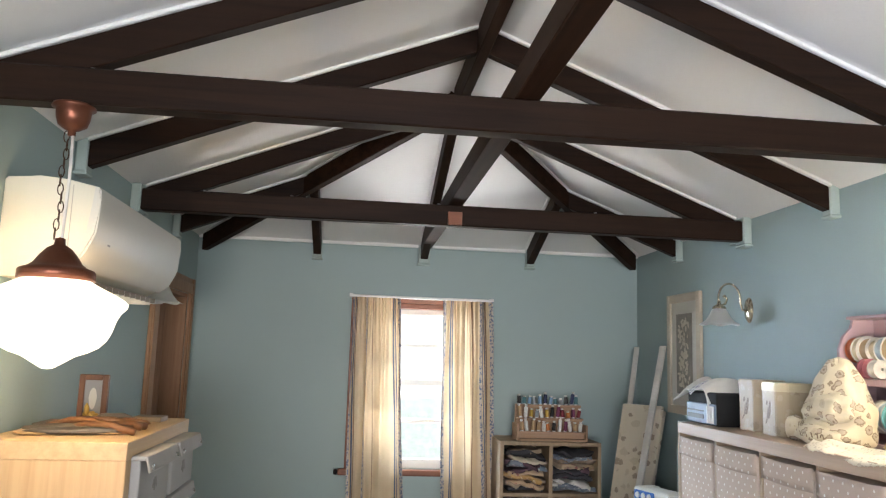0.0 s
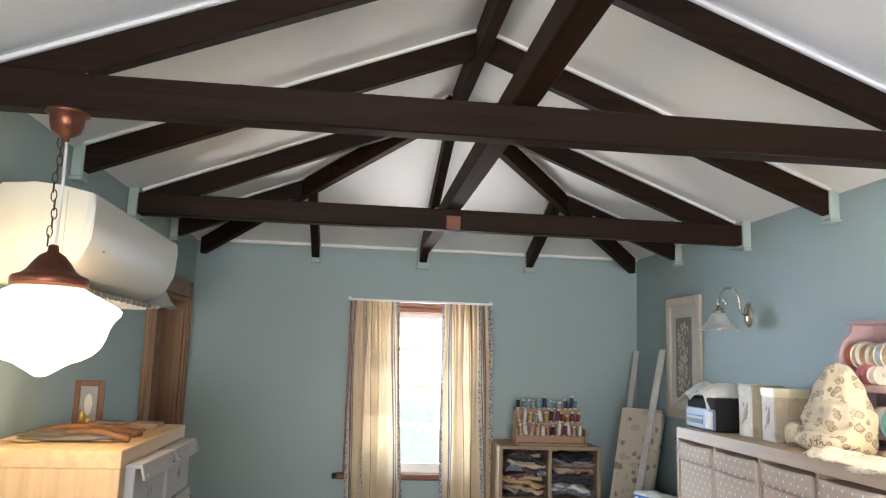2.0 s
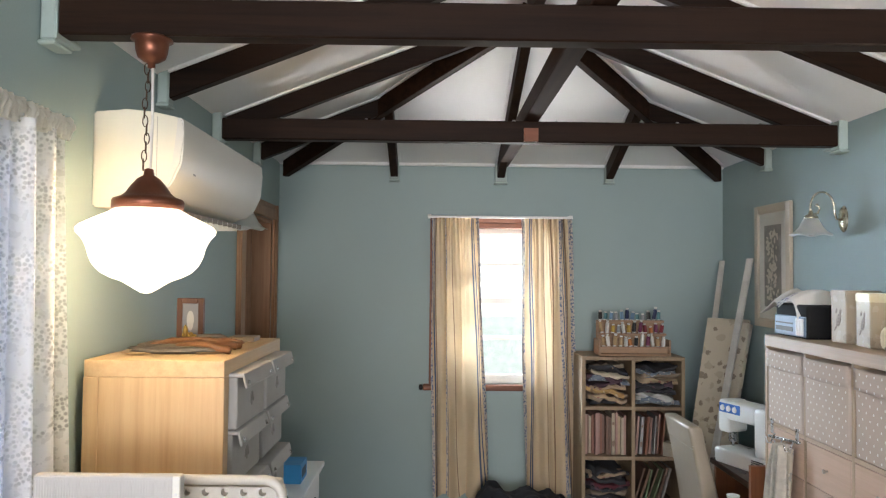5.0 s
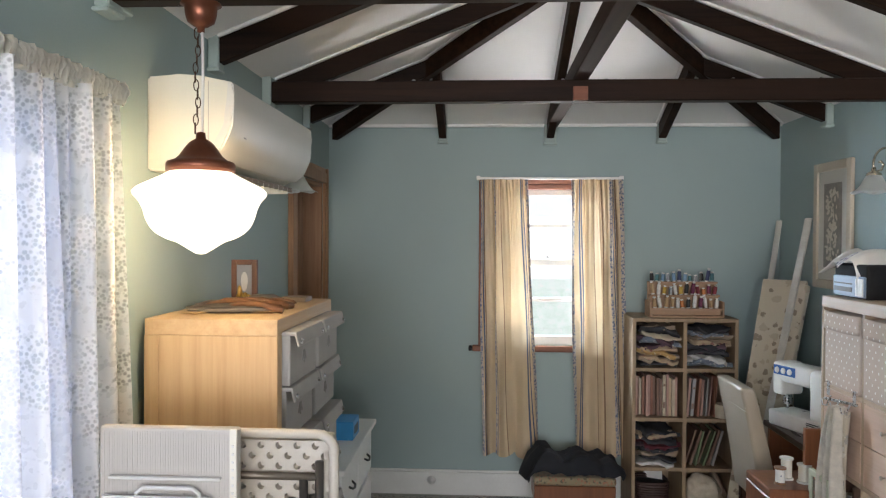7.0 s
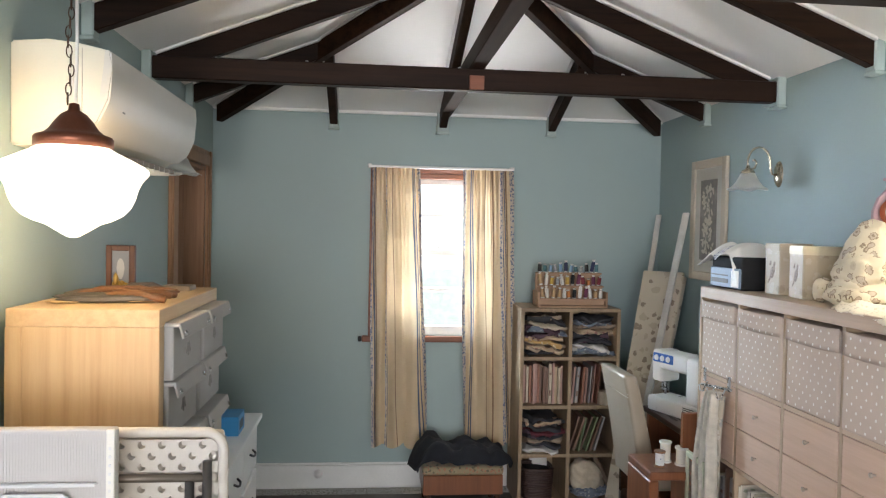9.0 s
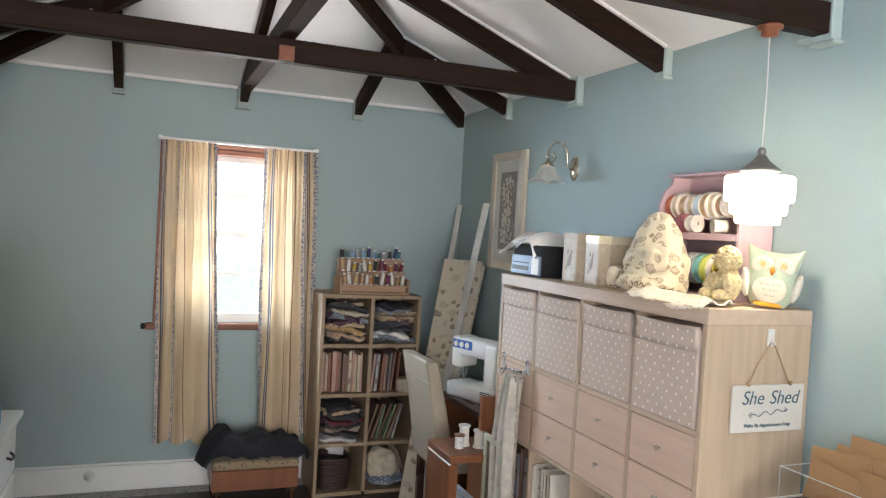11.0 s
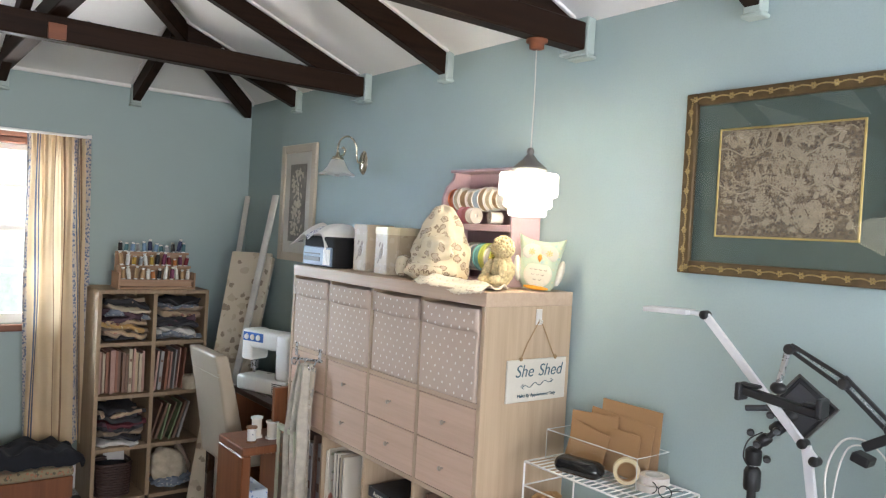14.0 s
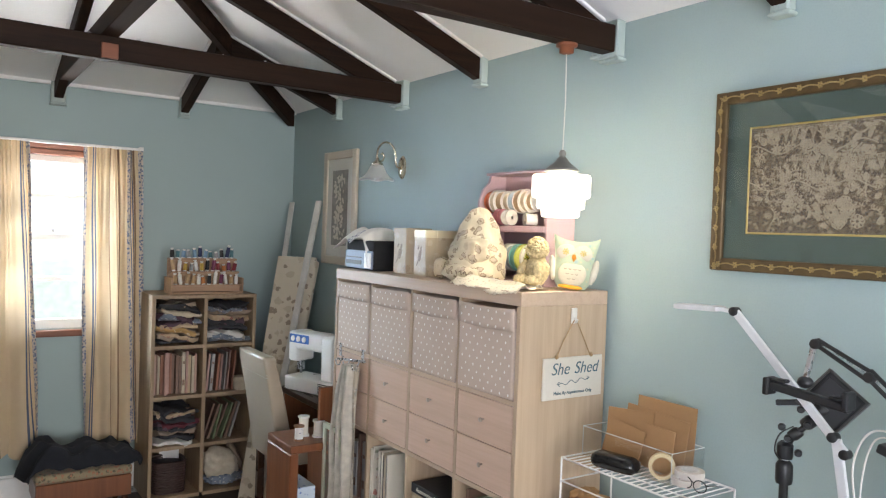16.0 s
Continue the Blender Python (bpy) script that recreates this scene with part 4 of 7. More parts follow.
def tin(place, w, d, h, lid_mat, label, rz):
    t = thing("tin", place, label, "tin", "decorated storage tins", rz)
    c = min(w, d) * 0.22
    ring = [(-d / 2, -w / 2 + c), (-d / 2, w / 2 - c), (-d / 2 + c, w / 2), (d / 2 - c, w / 2), (d / 2, w / 2 - c), (d / 2, -w / 2 + c), (d / 2 - c, -w / 2), (-d / 2 + c, -w / 2)]

    def prism(grow, z0, z1, bev):
        b = bmesh.new()
        lo = [b.verts.new((x * grow, y * grow, z0)) for x, y in ring]
        hi = [b.verts.new((x * grow, y * grow, z1)) for x, y in ring]
        b.faces.new(lo), b.faces.new(hi)
        for i in range(8):
            b.faces.new((lo[i], lo[(i + 1) % 8], hi[(i + 1) % 8], hi[i]))
        bmesh.ops.bevel(b, geom=list(b.edges), offset=bev, segments=2, affect="EDGES")
        return b

    part("body", prism(1.0, 0, h - 0.03, 0.003), TINPAINT, t)
    part("lid", prism(1.04, h - 0.034, h, 0.004), lid_mat, t)
    b = bmesh.new()
    for q in ((0, 0.0, 0.030, 0.05), (-0.012, 0.035, 0.016, 0.03), (0.014, 0.04, 0.012, 0.02), (0.02, -0.03, 0.010, 0.03)):
        lump(0.0014, q[2] * 0.5, q[3] * 0.55, int(q[3] * 300), 0.35, 2, 2, b, pose(-d / 2 - 0.0006, q[0], h * 0.42 + q[1], 20 + 18 * q[0] / 0.02))
    part("painted_bird", b, plain("grey_print_ink", (0.30, 0.23, 0.16), 0.6, spread=0.4, big=120), t, "faded grey bird motif")
    return t


tin((2.765, 3.985, TOPZ), 0.165, 0.15, 0.212, TINPAINT, "cream tin with faded bird print", 4)
tin((2.765, 3.79, TOPZ), 0.185, 0.16, 0.205, GOLD, "cream octagonal tin with gold lid", -6)
tin((2.85, 3.645, TOPZ), 0.12, 0.12, 0.175, GOLD, "small cream tin with gold lid", 3)

bag = thing("fabric_cushion", (2.76, 3.48, TOPZ), "floral cotton peaked cushion standing on shelving unit", "cushion")


def cush(u, v):
    a = 2 * math.pi * u
    if v < 0.12:
        s = 0.80 + 0.20 * math.sin(v / 0.12 * math.pi / 2)
    else:
        f = (v - 0.12) / 0.88
        s = 1.0 - 0.16 * f - 0.56 * f ** 2
    if v > 0.93:
        s *= max(0.02, math.sqrt(max(0.0, 1 - ((v - 0.93) / 0.07) ** 2)))
    w, d = 0.152 * s, 0.10 * s
    n = 1 + 0.20 * noise.noise(Vector((math.cos(a) * 1.6, math.sin(a) * 1.6, v * 4))) + 0.10 * noise.noise(Vector((math.cos(a) * 5, math.sin(a) * 5, v * 9)))
    return Vector((d * math.cos(a) * n + 0.02 * v, w * math.sin(a) * n + 0.012 * v, 0.002 + 0.296 * v - 0.012 * math.sin(a * 2) * v))


part("body", sheet(cush, 48, 28), FLORAL, bag, "", "all")
part("arm", lump(0.034, 0.032, 0.046, 3, 0.2), FLORAL, bag, "", "all", m=pose(-0.075, 0.145, 0.047))
part("arm", lump(0.042, 0.115, 0.034, 5, 0.25), FLORAL, bag, "", "all", m=pose(-0.09, -0.02, 0.036, 0, 0, 4))
part("folded_flap", lump(0.05, 0.118, 0.058, 7, 0.3, 4, 1.7), FLORAL, bag, "", "all", m=pose(-0.052, -0.028, 0.125, -9))
b = bmesh.new()
for i in range(5):
    tube(arc((-0.128, -0.10 + 0.032 * i, 0.028), 0.017, 20, 170, 6, (0.3, 1, 0), (0, 0, 1)), 0.0022, 6, b)
part("piping", b, plain("brown_thread", (0.25, 0.18, 0.12), 0.9), bag, "dark stitched loops", "all")

# ribbon rack
rr = thing("ribbon_rack", (2.845, 3.145, TOPZ), "dusty pink painted rack holding ribbon reels", "rack")
for y in (0.0, 0.435):
    b = bmesh.new()
    pr = [(0.0, 0.0), (0.15, 0.0), (0.15, 0.452), (0.06, 0.452), (0.055, 0.42), (0.02, 0.39), (0.0, 0.34)]
    a_ = [b.verts.new((x, y, z)) for x, z in pr]
    c_ = [b.verts.new((x, y + 0.015, z)) for x, z in pr]
    b.faces.new(a_), b.faces.new(list(reversed(c_)))
    for i in range(len(pr)):
        b.faces.new((a_[i], a_[(i + 1) % len(pr)], c_[(i + 1) % len(pr)], c_[i]))
    bmesh.ops.bevel(b, geom=list(b.edges), offset=0.002, segments=1, affect="EDGES")
    part("side_panel", b, PINK, rr)
part("back_panel", boxed(0.143, 0.015, 0.0, 0.149, 0.435, 0.452), PINK, rr)
part("shelf", boxed(0.0, 0.015, 0.21, 0.143, 0.435, 0.235, bevel=0.002), PINK, rr)
part("shelf", boxed(0.0, 0.015, 0.0, 0.143, 0.435, 0.015), PINK, rr)
part("top_board", boxed(0.045, -0.006, 0.452, 0.152, 0.456, 0.464, bevel=0.003), PINK, rr)
for z in (0.355, 0.115):
    part("dowel", tube([(0.065, 0.0, z), (0.065, 0.45, z)], 0.006), PINK, rr)
RIB = {k: plain("ribbon_" + k, c, 0.45, spread=0.1) for k, c in {"orange": (0.50, 0.14, 0.06), "cream": (0.58, 0.47, 0.30), "tan": (0.42, 0.27, 0.14), "white": (0.66, 0.62, 0.55),
       "teal": (0.14, 0.34, 0.32), "lime": (0.45, 0.48, 0.10), "pale_blue": (0.40, 0.48, 0.52), "red": (0.55, 0.06, 0.03), "magenta": (0.42, 0.13, 0.14)}.items()}
REELW = plain("reel_card", (0.50, 0.45, 0.38), 0.6)


def reel(place, r, w, colour, rx=90, rz=0):
    t = thing("ribbon_reel", place, colour.replace("_", " ") + " ribbon wound on a white reel", "ribbon reel", "ribbon reels")
    t.matrix_world = pose(*place, rx, 0, rz)
    for z in (-w / 2, w / 2 - 0.0015):
        part("flange", lathe([(0.008, z), (r, z), (r, z + 0.0015), (0.008, z + 0.0015)], 24), REELW if colour not in ("orange", "red", "magenta", "teal", "lime") else RIB[colour], t)
    part("ribbon", lathe([(0.008, -w / 2 + 0.002), (r * 0.9, -w / 2 + 0.002), (r * 0.9, w / 2 - 0.002), (0.008, w / 2 - 0.002)], 24), RIB[colour], t, "", True)


y = 3.145 + 0.425
for col, w in (("orange", 0.035), ("cream", 0.03), ("tan", 0.04), ("cream", 0.035), ("pale_blue", 0.04), ("tan", 0.035), ("cream", 0.03), ("tan", 0.03), ("white", 0.04), ("cream", 0.035)):
    y -= w + 0.003
    reel((2.905, y + w / 2, TOPZ + 0.338), 0.046 + 0.006 * math.sin(y * 40), w, col)
y = 3.145 + 0.30
for col, w in (("white", 0.03), ("pale_blue", 0.03), ("teal", 0.03), ("lime", 0.03), ("white", 0.03), ("lime", 0.03)):
    y -= w + 0.004
    reel((2.905, y + w / 2, TOPZ + 0.105), 0.058, w, col)
reel((2.885, 3.545, TOPZ + 0.253), 0.04, 0.034, "red", 0)
reel((2.875, 3.465, TOPZ + 0.272), 0.035, 0.03, "magenta")
reel((2.87, 3.405, TOPZ + 0.270), 0.033, 0.035, "white")
reel((2.89, 3.295, TOPZ + 0.263), 0.026, 0.05, "white", 90, 70)

# lace scarf, small soft toy and owl cushion
sc = thing("lace_scarf", (2.58, 3.02, TOPZ), "cream lace scarf trailing along the shelving unit's edge", "scarf")


def scarf_fn(u, v):
    y = 0.42 * u - 0.04
    x = -0.004 + 0.15 * v * (0.75 + 0.25 * math.sin(u * 5)) + 0.008 * math.sin(u * 14)
    z = 0.010 + 0.034 * max(0.0, noise.noise(Vector((u * 4.5, v * 3, 1.0)))) + 0.014 * max(0.0, math.sin(v * 7 + u * 5)) * min(1.0, 4 * (1 - v), 4 * v)
    if v < 0.22:
        f = (0.22 - v) / 0.22
        x -= f * (0.014 + 0.006 * math.sin(u * 11))
        z -= f * f * (0.012 + 0.018 * math.exp(-((u - 0.3) / 0.2) ** 2)) - 0.003 * abs(math.sin(u * 48)) * f
    return Vector((x, y, z))


part("cloth", sheet(scarf_fn, 60, 24, None, None, 0.003), prints("lace_print", (0.78, 0.69, 0.53), [(0.60, 0.51, 0.38)], 70, 0.55), sc, "", "all")
toy = thing("soft_toy", (2.725, 3.055, TOPZ + 0.02), "yellow-cream woolly soft toy sitting with cloth wrap", "soft toy")
WOOL = plain("cream_wool", (0.68, 0.54, 0.29), 0.95, spread=0.4, big=60, fine=220, bump=1.0, depth=0.006)
b = lump(0.05, 0.062, 0.062, 2, 0.14, 4, 3, None, pose(0, 0, 0.055))
lump(0.047, 0.050, 0.046, 4, 0.16, 4, 4, b, pose(-0.004, 0, 0.145))
lump(0.02, 0.022, 0.045, 6, 0.2, 3, 3, b, pose(-0.04, 0.055, 0.06, 20, 20))
lump(0.02, 0.022, 0.045, 8, 0.2, 3, 3, b, pose(-0.045, -0.05, 0.06, -20, 20))
lump(0.05, 0.024, 0.022, 9, 0.2, 3, 3, b, pose(-0.06, 0.035, 0.02))
lump(0.05, 0.024, 0.022, 10, 0.2, 3, 3, b, pose(-0.06, -0.045, 0.02))
for i in range(90):
    a, e2 = random.uniform(0, 6.28), random.uniform(-0.6, 1.5)
    d_ = Vector((math.cos(a) * math.cos(e2), math.sin(a) * math.cos(e2), math.sin(e2)))
    lump(0.010, 0.010, 0.010, i, 0.3, 1, 3, b, Matrix.Translation(Vector((-0.004, 0, 0.145)) + Vector((d_.x * 0.046, d_.y * 0.05, d_.z * 0.046))))
part("body", b, WOOL, toy, "", "all", m=Matrix.Diagonal((0.80, 0.80, 0.88, 1)))
tn = thing("tinsel", (2.78, 3.16, TOPZ + 0.02), "gold tinsel bunch beside soft toy", "tinsel")
b = bmesh.new()
for i in range(160):
    a, z = random.uniform(0, 6.28), random.uniform(0, 0.14)
    r = 0.038 * (1 - z / 0.22)
    p = Vector((r * math.cos(a) * random.random(), r * math.sin(a) * random.random(), z))
    slab(b, Matrix.Translation(p) @ Euler((random.uniform(0, 3), random.uniform(0, 3), random.uniform(0, 3))).to_matrix().to_4x4(), 0.03, 0.003, 0.0006)
part("strands", b, plain("gold_foil", (0.62, 0.45, 0.06), 0.25, 0.8), tn, "", kind="stuff")

owl = thing("owl_cushion", (2.855, 3.01, TOPZ), "pale green owl cushion with white face", "cushion", rz=-42)
owl.matrix_world = pose(2.855, 3.01, TOPZ + 0.004, 0, 5, -48)
OWLG = prints("pale_green_felt", (0.40, 0.46, 0.32), [(0.32, 0.42, 0.36), (0.50, 0.47, 0.30)], 34, 0.4)
OWLW = plain("white_felt", (0.54, 0.50, 0.40), 0.95, spread=0.05, fine=300, bump=0.3)


def owl_fn(u, v, side):
    """A flat stuffed pillow with two pointed ears."""
    p = 2 * u - 1
    w = 0.050 + 0.032 * math.sin(min(1.0, v * 3) * math.pi / 2) - 0.010 * math.sin(v * math.pi) ** 2 + 0.004 * v ** 4
    h = 0.176 + 0.020 * abs(p) ** 2.5
    full = max(0.0, (1 - p * p) * math.sin(math.pi * min(1.0, 0.06 + v * 0.93)))
    return Vector((p * w, side * 0.046 * full ** 0.45, 0.002 + h * v))


b = sheet(lambda u, v: owl_fn(u, v, -1), 28, 24)
sheet(lambda u, v: owl_fn(u, v, 1), 28, 24, b)
bmesh.ops.remove_doubles(b, verts=b.verts, dist=0.0004)
part("body", b, OWLG, owl, "", "all")
part("belly", lump(0.052, 0.010, 0.046, 1, 0.03, 3, 2, None, pose(0, -0.040, 0.058)), plain("cream_felt_belly", (0.60, 0.54, 0.40), 0.95, spread=0.12), owl, "cream felt belly", "all")
MUST = plain("mustard_felt", (0.50, 0.36, 0.06), 0.9)
for s in (-1, 1):
    eye_ = part("eye_patch", lump(0.034, 0.006, 0.028, s + 5, 0.06, 3, 2), OWLW, owl, "white felt eye", "all", m=pose(s * 0.032, -0.037, 0.138, 6, s * 24, 0))
    b = bmesh.new()
    for k in range(7):
        a = 2 * math.pi * k / 7
        lump(0.0052, 0.002, 0.0024, k, 0.1, 1, 2, b, pose(0.0085 * math.cos(a), -0.006, 0.0085 * math.sin(a), 0, -math.degrees(a), 0))
    lump(0.004, 0.003, 0.004, 3, 0.1, 1, 2, b, pose(0, -0.006, 0))
    part("iris", b, MUST, eye_, "mustard stitched flower iris", "all")
    part("wing", lump(0.015, 0.026, 0.048, s + 3, 0.08), plain("cream_felt", (0.56, 0.52, 0.42), 0.95), owl, "cream felt wing", "all", m=pose(s * 0.076, -0.006, 0.07, 0, s * 10))
part("beak", lathe([(0, -0.016), (0.009, 0.0), (0.006, 0.01), (0, 0.014)], 10), plain("orange_felt", (0.62, 0.22, 0.02), 0.9), owl, "orange felt beak", "all", m=pose(0, -0.046, 0.118))
part("foot", lump(0.045, 0.014, 0.008, 4, 0.1), plain("amber_felt", (0.62, 0.28, 0.02), 0.9), owl, "orange felt feet", "all", m=pose(0, -0.040, 0.010))
b = bmesh.new()
for x, z in ((-0.026, 0.080), (-0.009, 0.080), (0.009, 0.080), (0.026, 0.080), (-0.017, 0.062), (0.0, 0.062), (0.017, 0.062), (-0.009, 0.044), (0.009, 0.044)):
    tube(arc((x, -0.0505, z), 0.0055, 200, 340, 4), 0.0011, 5, b)
part("stitching", b, plain("grey_thread", (0.20, 0.18, 0.14), 0.9), owl, "grey stitched scallops")

# hanging sign
sg = thing("hanging_sign", (2.82, UNIT_Y - 0.004, 1.178), "white wooden sign on twine hung from shelving unit's end", "sign")
board = part("board", boxed(-0.146, -0.008, -0.075, 0.146, 0.0, 0.075, bevel=0.0015), plain("whitewashed_board", (0.62, 0.58, 0.50), 0.6, spread=0.08), sg)
INK = plain("dark_teal_ink", (0.05, 0.11, 0.14), 0.6)
letters("She", 0.062, INK, "large_lettering", board, pose(-0.066, -0.009, 0.014, 90), 0.24, 0.0006, -0.0003)
letters("Shed", 0.062, INK, "large_lettering", board, pose(0.062, -0.009, 0.014, 90), 0.24, 0.0006, -0.0003)
letters("Males By Appointment Only", 0.0165, INK, "small_lettering", board, pose(0.0, -0.009, -0.058, 90))
b = tube([(-0.075 + 0.15 * i / 30, -0.0095, -0.022 + 0.007 * math.sin(i * 0.63) * math.sin(math.pi * i / 30) ** 0.5 + 0.0005 * i) for i in range(31)], 0.0013, 5)
tube([(0.068, -0.0095, 0.0), (0.08, -0.0095, -0.006), (0.068, -0.0095, -0.013)], 0.0013, 5, b)
tube([(-0.068, -0.0095, -0.012), (-0.08, -0.0095, -0.02), (-0.066, -0.0095, -0.028)], 0.0013, 5, b)
part("flourish", b, INK, board, "curled arrow flourish")
TWINE = plain("jute_twine", (0.36, 0.24, 0.13), 0.95, fine=400, bump=0.6)
for s in (-1, 1):
    part("twine", tube([(s * 0.085, -0.006, 0.073), (s * 0.055, -0.004, 0.13), (s * 0.006, -0.008, 0.208)], 0.0022, 6), TWINE, sg, "jute twine")
    part("knot", lump(0.007, 0.006, 0.008, s + 2, 0.3, 2), TWINE, sg, "", "all", m=pose(s * 0.085, -0.009, 0.078))
hk = thing("adhesive_hook", (2.82, UNIT_Y - 0.002, 1.385), "small white adhesive hook on shelving unit's end", "hook")
part("plate", boxed(-0.014, -0.005, -0.012, 0.014, 0.001, 0.045, bevel=0.003, seg=2), WHITEP, hk)
part("hook", tube([(0, -0.004, 0.01), (0, -0.012, -0.006), (0, -0.018, -0.004), (0, -0.02, 0.006)], 0.003, 8), WHITEP, hk)

# hook rail with hanging scarf over the far column
hr = thing("over_door_hooks", (2.552, 4.03, 1.075), "chrome over-door hook rail on drawer insert", "hook rail")
part("rail", tube([(0, 0.0, 0), (0, 0.28, -0.03)], 0.006), STEEL, hr, "", "all")
for y in (0.02, 0.25):
    part("strap", boxed(0.002, y, -0.012, 0.008, y + 0.018, 0.05, bevel=0.001), STEEL, hr)
for y in (0.05, 0.14, 0.22):
    part("hook", tube([(0, y, -0.006), (-0.02, y, -0.05), (-0.035, y, -0.045), (-0.04, y, -0.02)], 0.0035, 8), STEEL, hr, "", "all")
SHEER = cloth("sheer_grey_cream", (0.62, 0.57, 0.48), 0.15, 0.30, 500, 22)
hs = thing("hanging_scarf", (2.525, 4.12, 0.30), "long pale grey and cream scarf hanging from hook", "scarf")


def hscarf(u, v):
    k = 2 * math.pi * u
    w = 0.05 + 0.06 * min(1.0, v * 2.2)
    fold = 0.022 * math.sin(k * 3.5) + 0.01 * math.sin(k * 7 + v * 4)
    return Vector((fold - 0.03 * v, (u - 0.5) * 2 * w + 0.02 * math.sin(v * 5) + 0.05 * v, 0.735 * (1 - v) + 0.02 * math.sin(math.pi * u)))


part("cloth", sheet(hscarf, 50, 40, None, lambda u: 1 if 0.55 < u < 0.7 or u < 0.12 else 0, 0.002), [SHEER, prints("taupe_border", (0.40, 0.35, 0.27), [(0.26, 0.25, 0.22), (0.50, 0.46, 0.38)], 22, 0.6)], hs, "", "all")

# books in the third row of the unit
BOOKC = [plain("book_" + n, c, 0.5, spread=0.15, big=20) for n, c in (("cream", (0.44, 0.37, 0.27)), ("black", (0.02, 0.02, 0.022)), ("brown", (0.16, 0.09, 0.06)), ("rust", (0.24, 0.10, 0.06)),
         ("teal", (0.05, 0.17, 0.17)), ("pink", (0.37, 0.22, 0.18)), ("navy", (0.03, 0.05, 0.11)), ("sand", (0.42, 0.32, 0.20)), ("green", (0.16, 0.21, 0.11)), ("grey", (0.30, 0.29, 0.28)))]
PAPER = plain("paper_edges", (0.68, 0.63, 0.52), 0.9, spread=0.12, fine=300)


def book(place, thick, deep, high, colour, lean=0.0, rz=0.0, label="", group="books"):
    """A book upright: thickness along x, its spine towards -y; lean tips it over sideways."""
    t = thing("book", place, label or colour.name.replace("book_", "") + " covered book standing on shelf", "book", group)
    t.matrix_world = pose(*place, 0, lean, rz)
    b = boxed(0, 0, 0, 0.003, deep, high, bevel=0.0008)
    box(b, thick - 0.003, 0, 0, thick, deep, high, 0.0008)
    box(b, 0.0, -0.002, 0, thick, 0.002, high, 0.001)
    part("cover", b, colour, t)
    part("pages", boxed(0.003, 0.003, 0.004, thick - 0.003, deep - 0.005, high - 0.004), PAPER, t)
    if thick > 0.018:
        ink = PAPER if colour.name in ("book_black", "book_navy", "book_teal", "book_brown") else BOOKC[2]
        for z, l in ((0.2, 0.14), (0.72, 0.06)):
            part("spine_bar", boxed(thick * 0.2, -0.0035, high * z, thick * 0.8, -0.0015, high * (z + l)), ink, t, "plain bar of spine lettering")
    return t


rng = random.Random(5)
for c in (0, 3):
    y = UNIT_Y + cell_y(c, SIDE) + 0.006
    end = y + CELL - 0.03
    while y < end - 0.02:
        th = rng.uniform(0.012, 0.035)
        book((UNIT_X + 0.02 + rng.uniform(0, 0.02), y + th, cell_z(1) + 0.001), th, rng.uniform(0.2, 0.26), rng.uniform(0.24, 0.31), rng.choice(BOOKC[:4] + BOOKC[7:]), 0, -90, group="books in shelving unit")
        y += th + 0.002 + (0.05 if rng.random() < 0.15 else 0)
COVER = prints("magazine_cover", (0.62, 0.57, 0.48), [(0.40, 0.16, 0.12), (0.34, 0.36, 0.26)], 16, 0.45, 0.35)
y = UNIT_Y + cell_y(2, SIDE) + CELL - 0.012
for k in range(13):
    th = rng.uniform(0.004, 0.009)
    t = thing("magazine", (UNIT_X + 0.015 + 0.006 * (k % 3), y, cell_z(1) + 0.001), "thin glossy magazine with floral cover standing on shelf", "magazine", "magazines in shelving unit")
    part("cover", boxed(0, -th, 0, 0.21, 0, 0.272 + 0.012 * math.sin(k * 2.3), bevel=0.0006), COVER if k < 4 else rng.choice((BOOKC[0], BOOKC[7], BOOKC[9], BOOKC[1], PAPER)), t)
    y -= th + 0.0025 + (0.05 if k == 1 else 0.0)
z = cell_z(1) + 0.001
yc = UNIT_Y + cell_y(1, SIDE) + 0.02
for k, (th, col, L) in enumerate(((0.034, 0, 0.29), (0.030, 2, 0.28), (0.036, 9, 0.29), (0.028, 7, 0.27), (0.032, 0, 0.28), (0.022, 7, 0.27), (0.040, 1, 0.285))):
    t = thing("book", (UNIT_X + 0.012 + 0.008 * math.sin(k * 2.1), yc, z), BOOKC[col].name.replace("book_", "") + " covered book lying flat in a stack", "book", "stacked books in shelving unit")
    cover = boxed(0, 0, 0, 0.22, L, 0.003, bevel=0.0008)
    box(cover, 0, 0, th - 0.003, 0.22, L, th, 0.0008)
    box(cover, -0.002, 0, 0, 0.002, L, th, 0.001)
    part("cover", cover, BOOKC[col], t)
    part("pages", boxed(0.003, 0.004, 0.003, 0.216, L - 0.004, th - 0.003), PAPER, t)
    if col == 1:
        letters("Automotive Service", 0.026, PAPER, "spine_lettering", t, pose(-0.0028, L / 2, 0.011, 90, 0, -90))
    elif th > 0.025:
        part("spine_bar", boxed(-0.0035, L * 0.2, th * 0.3, -0.0015, L * 0.65, th * 0.65), BOOKC[2], t, "plain bar of spine lettering")
    z += th + 0.0006

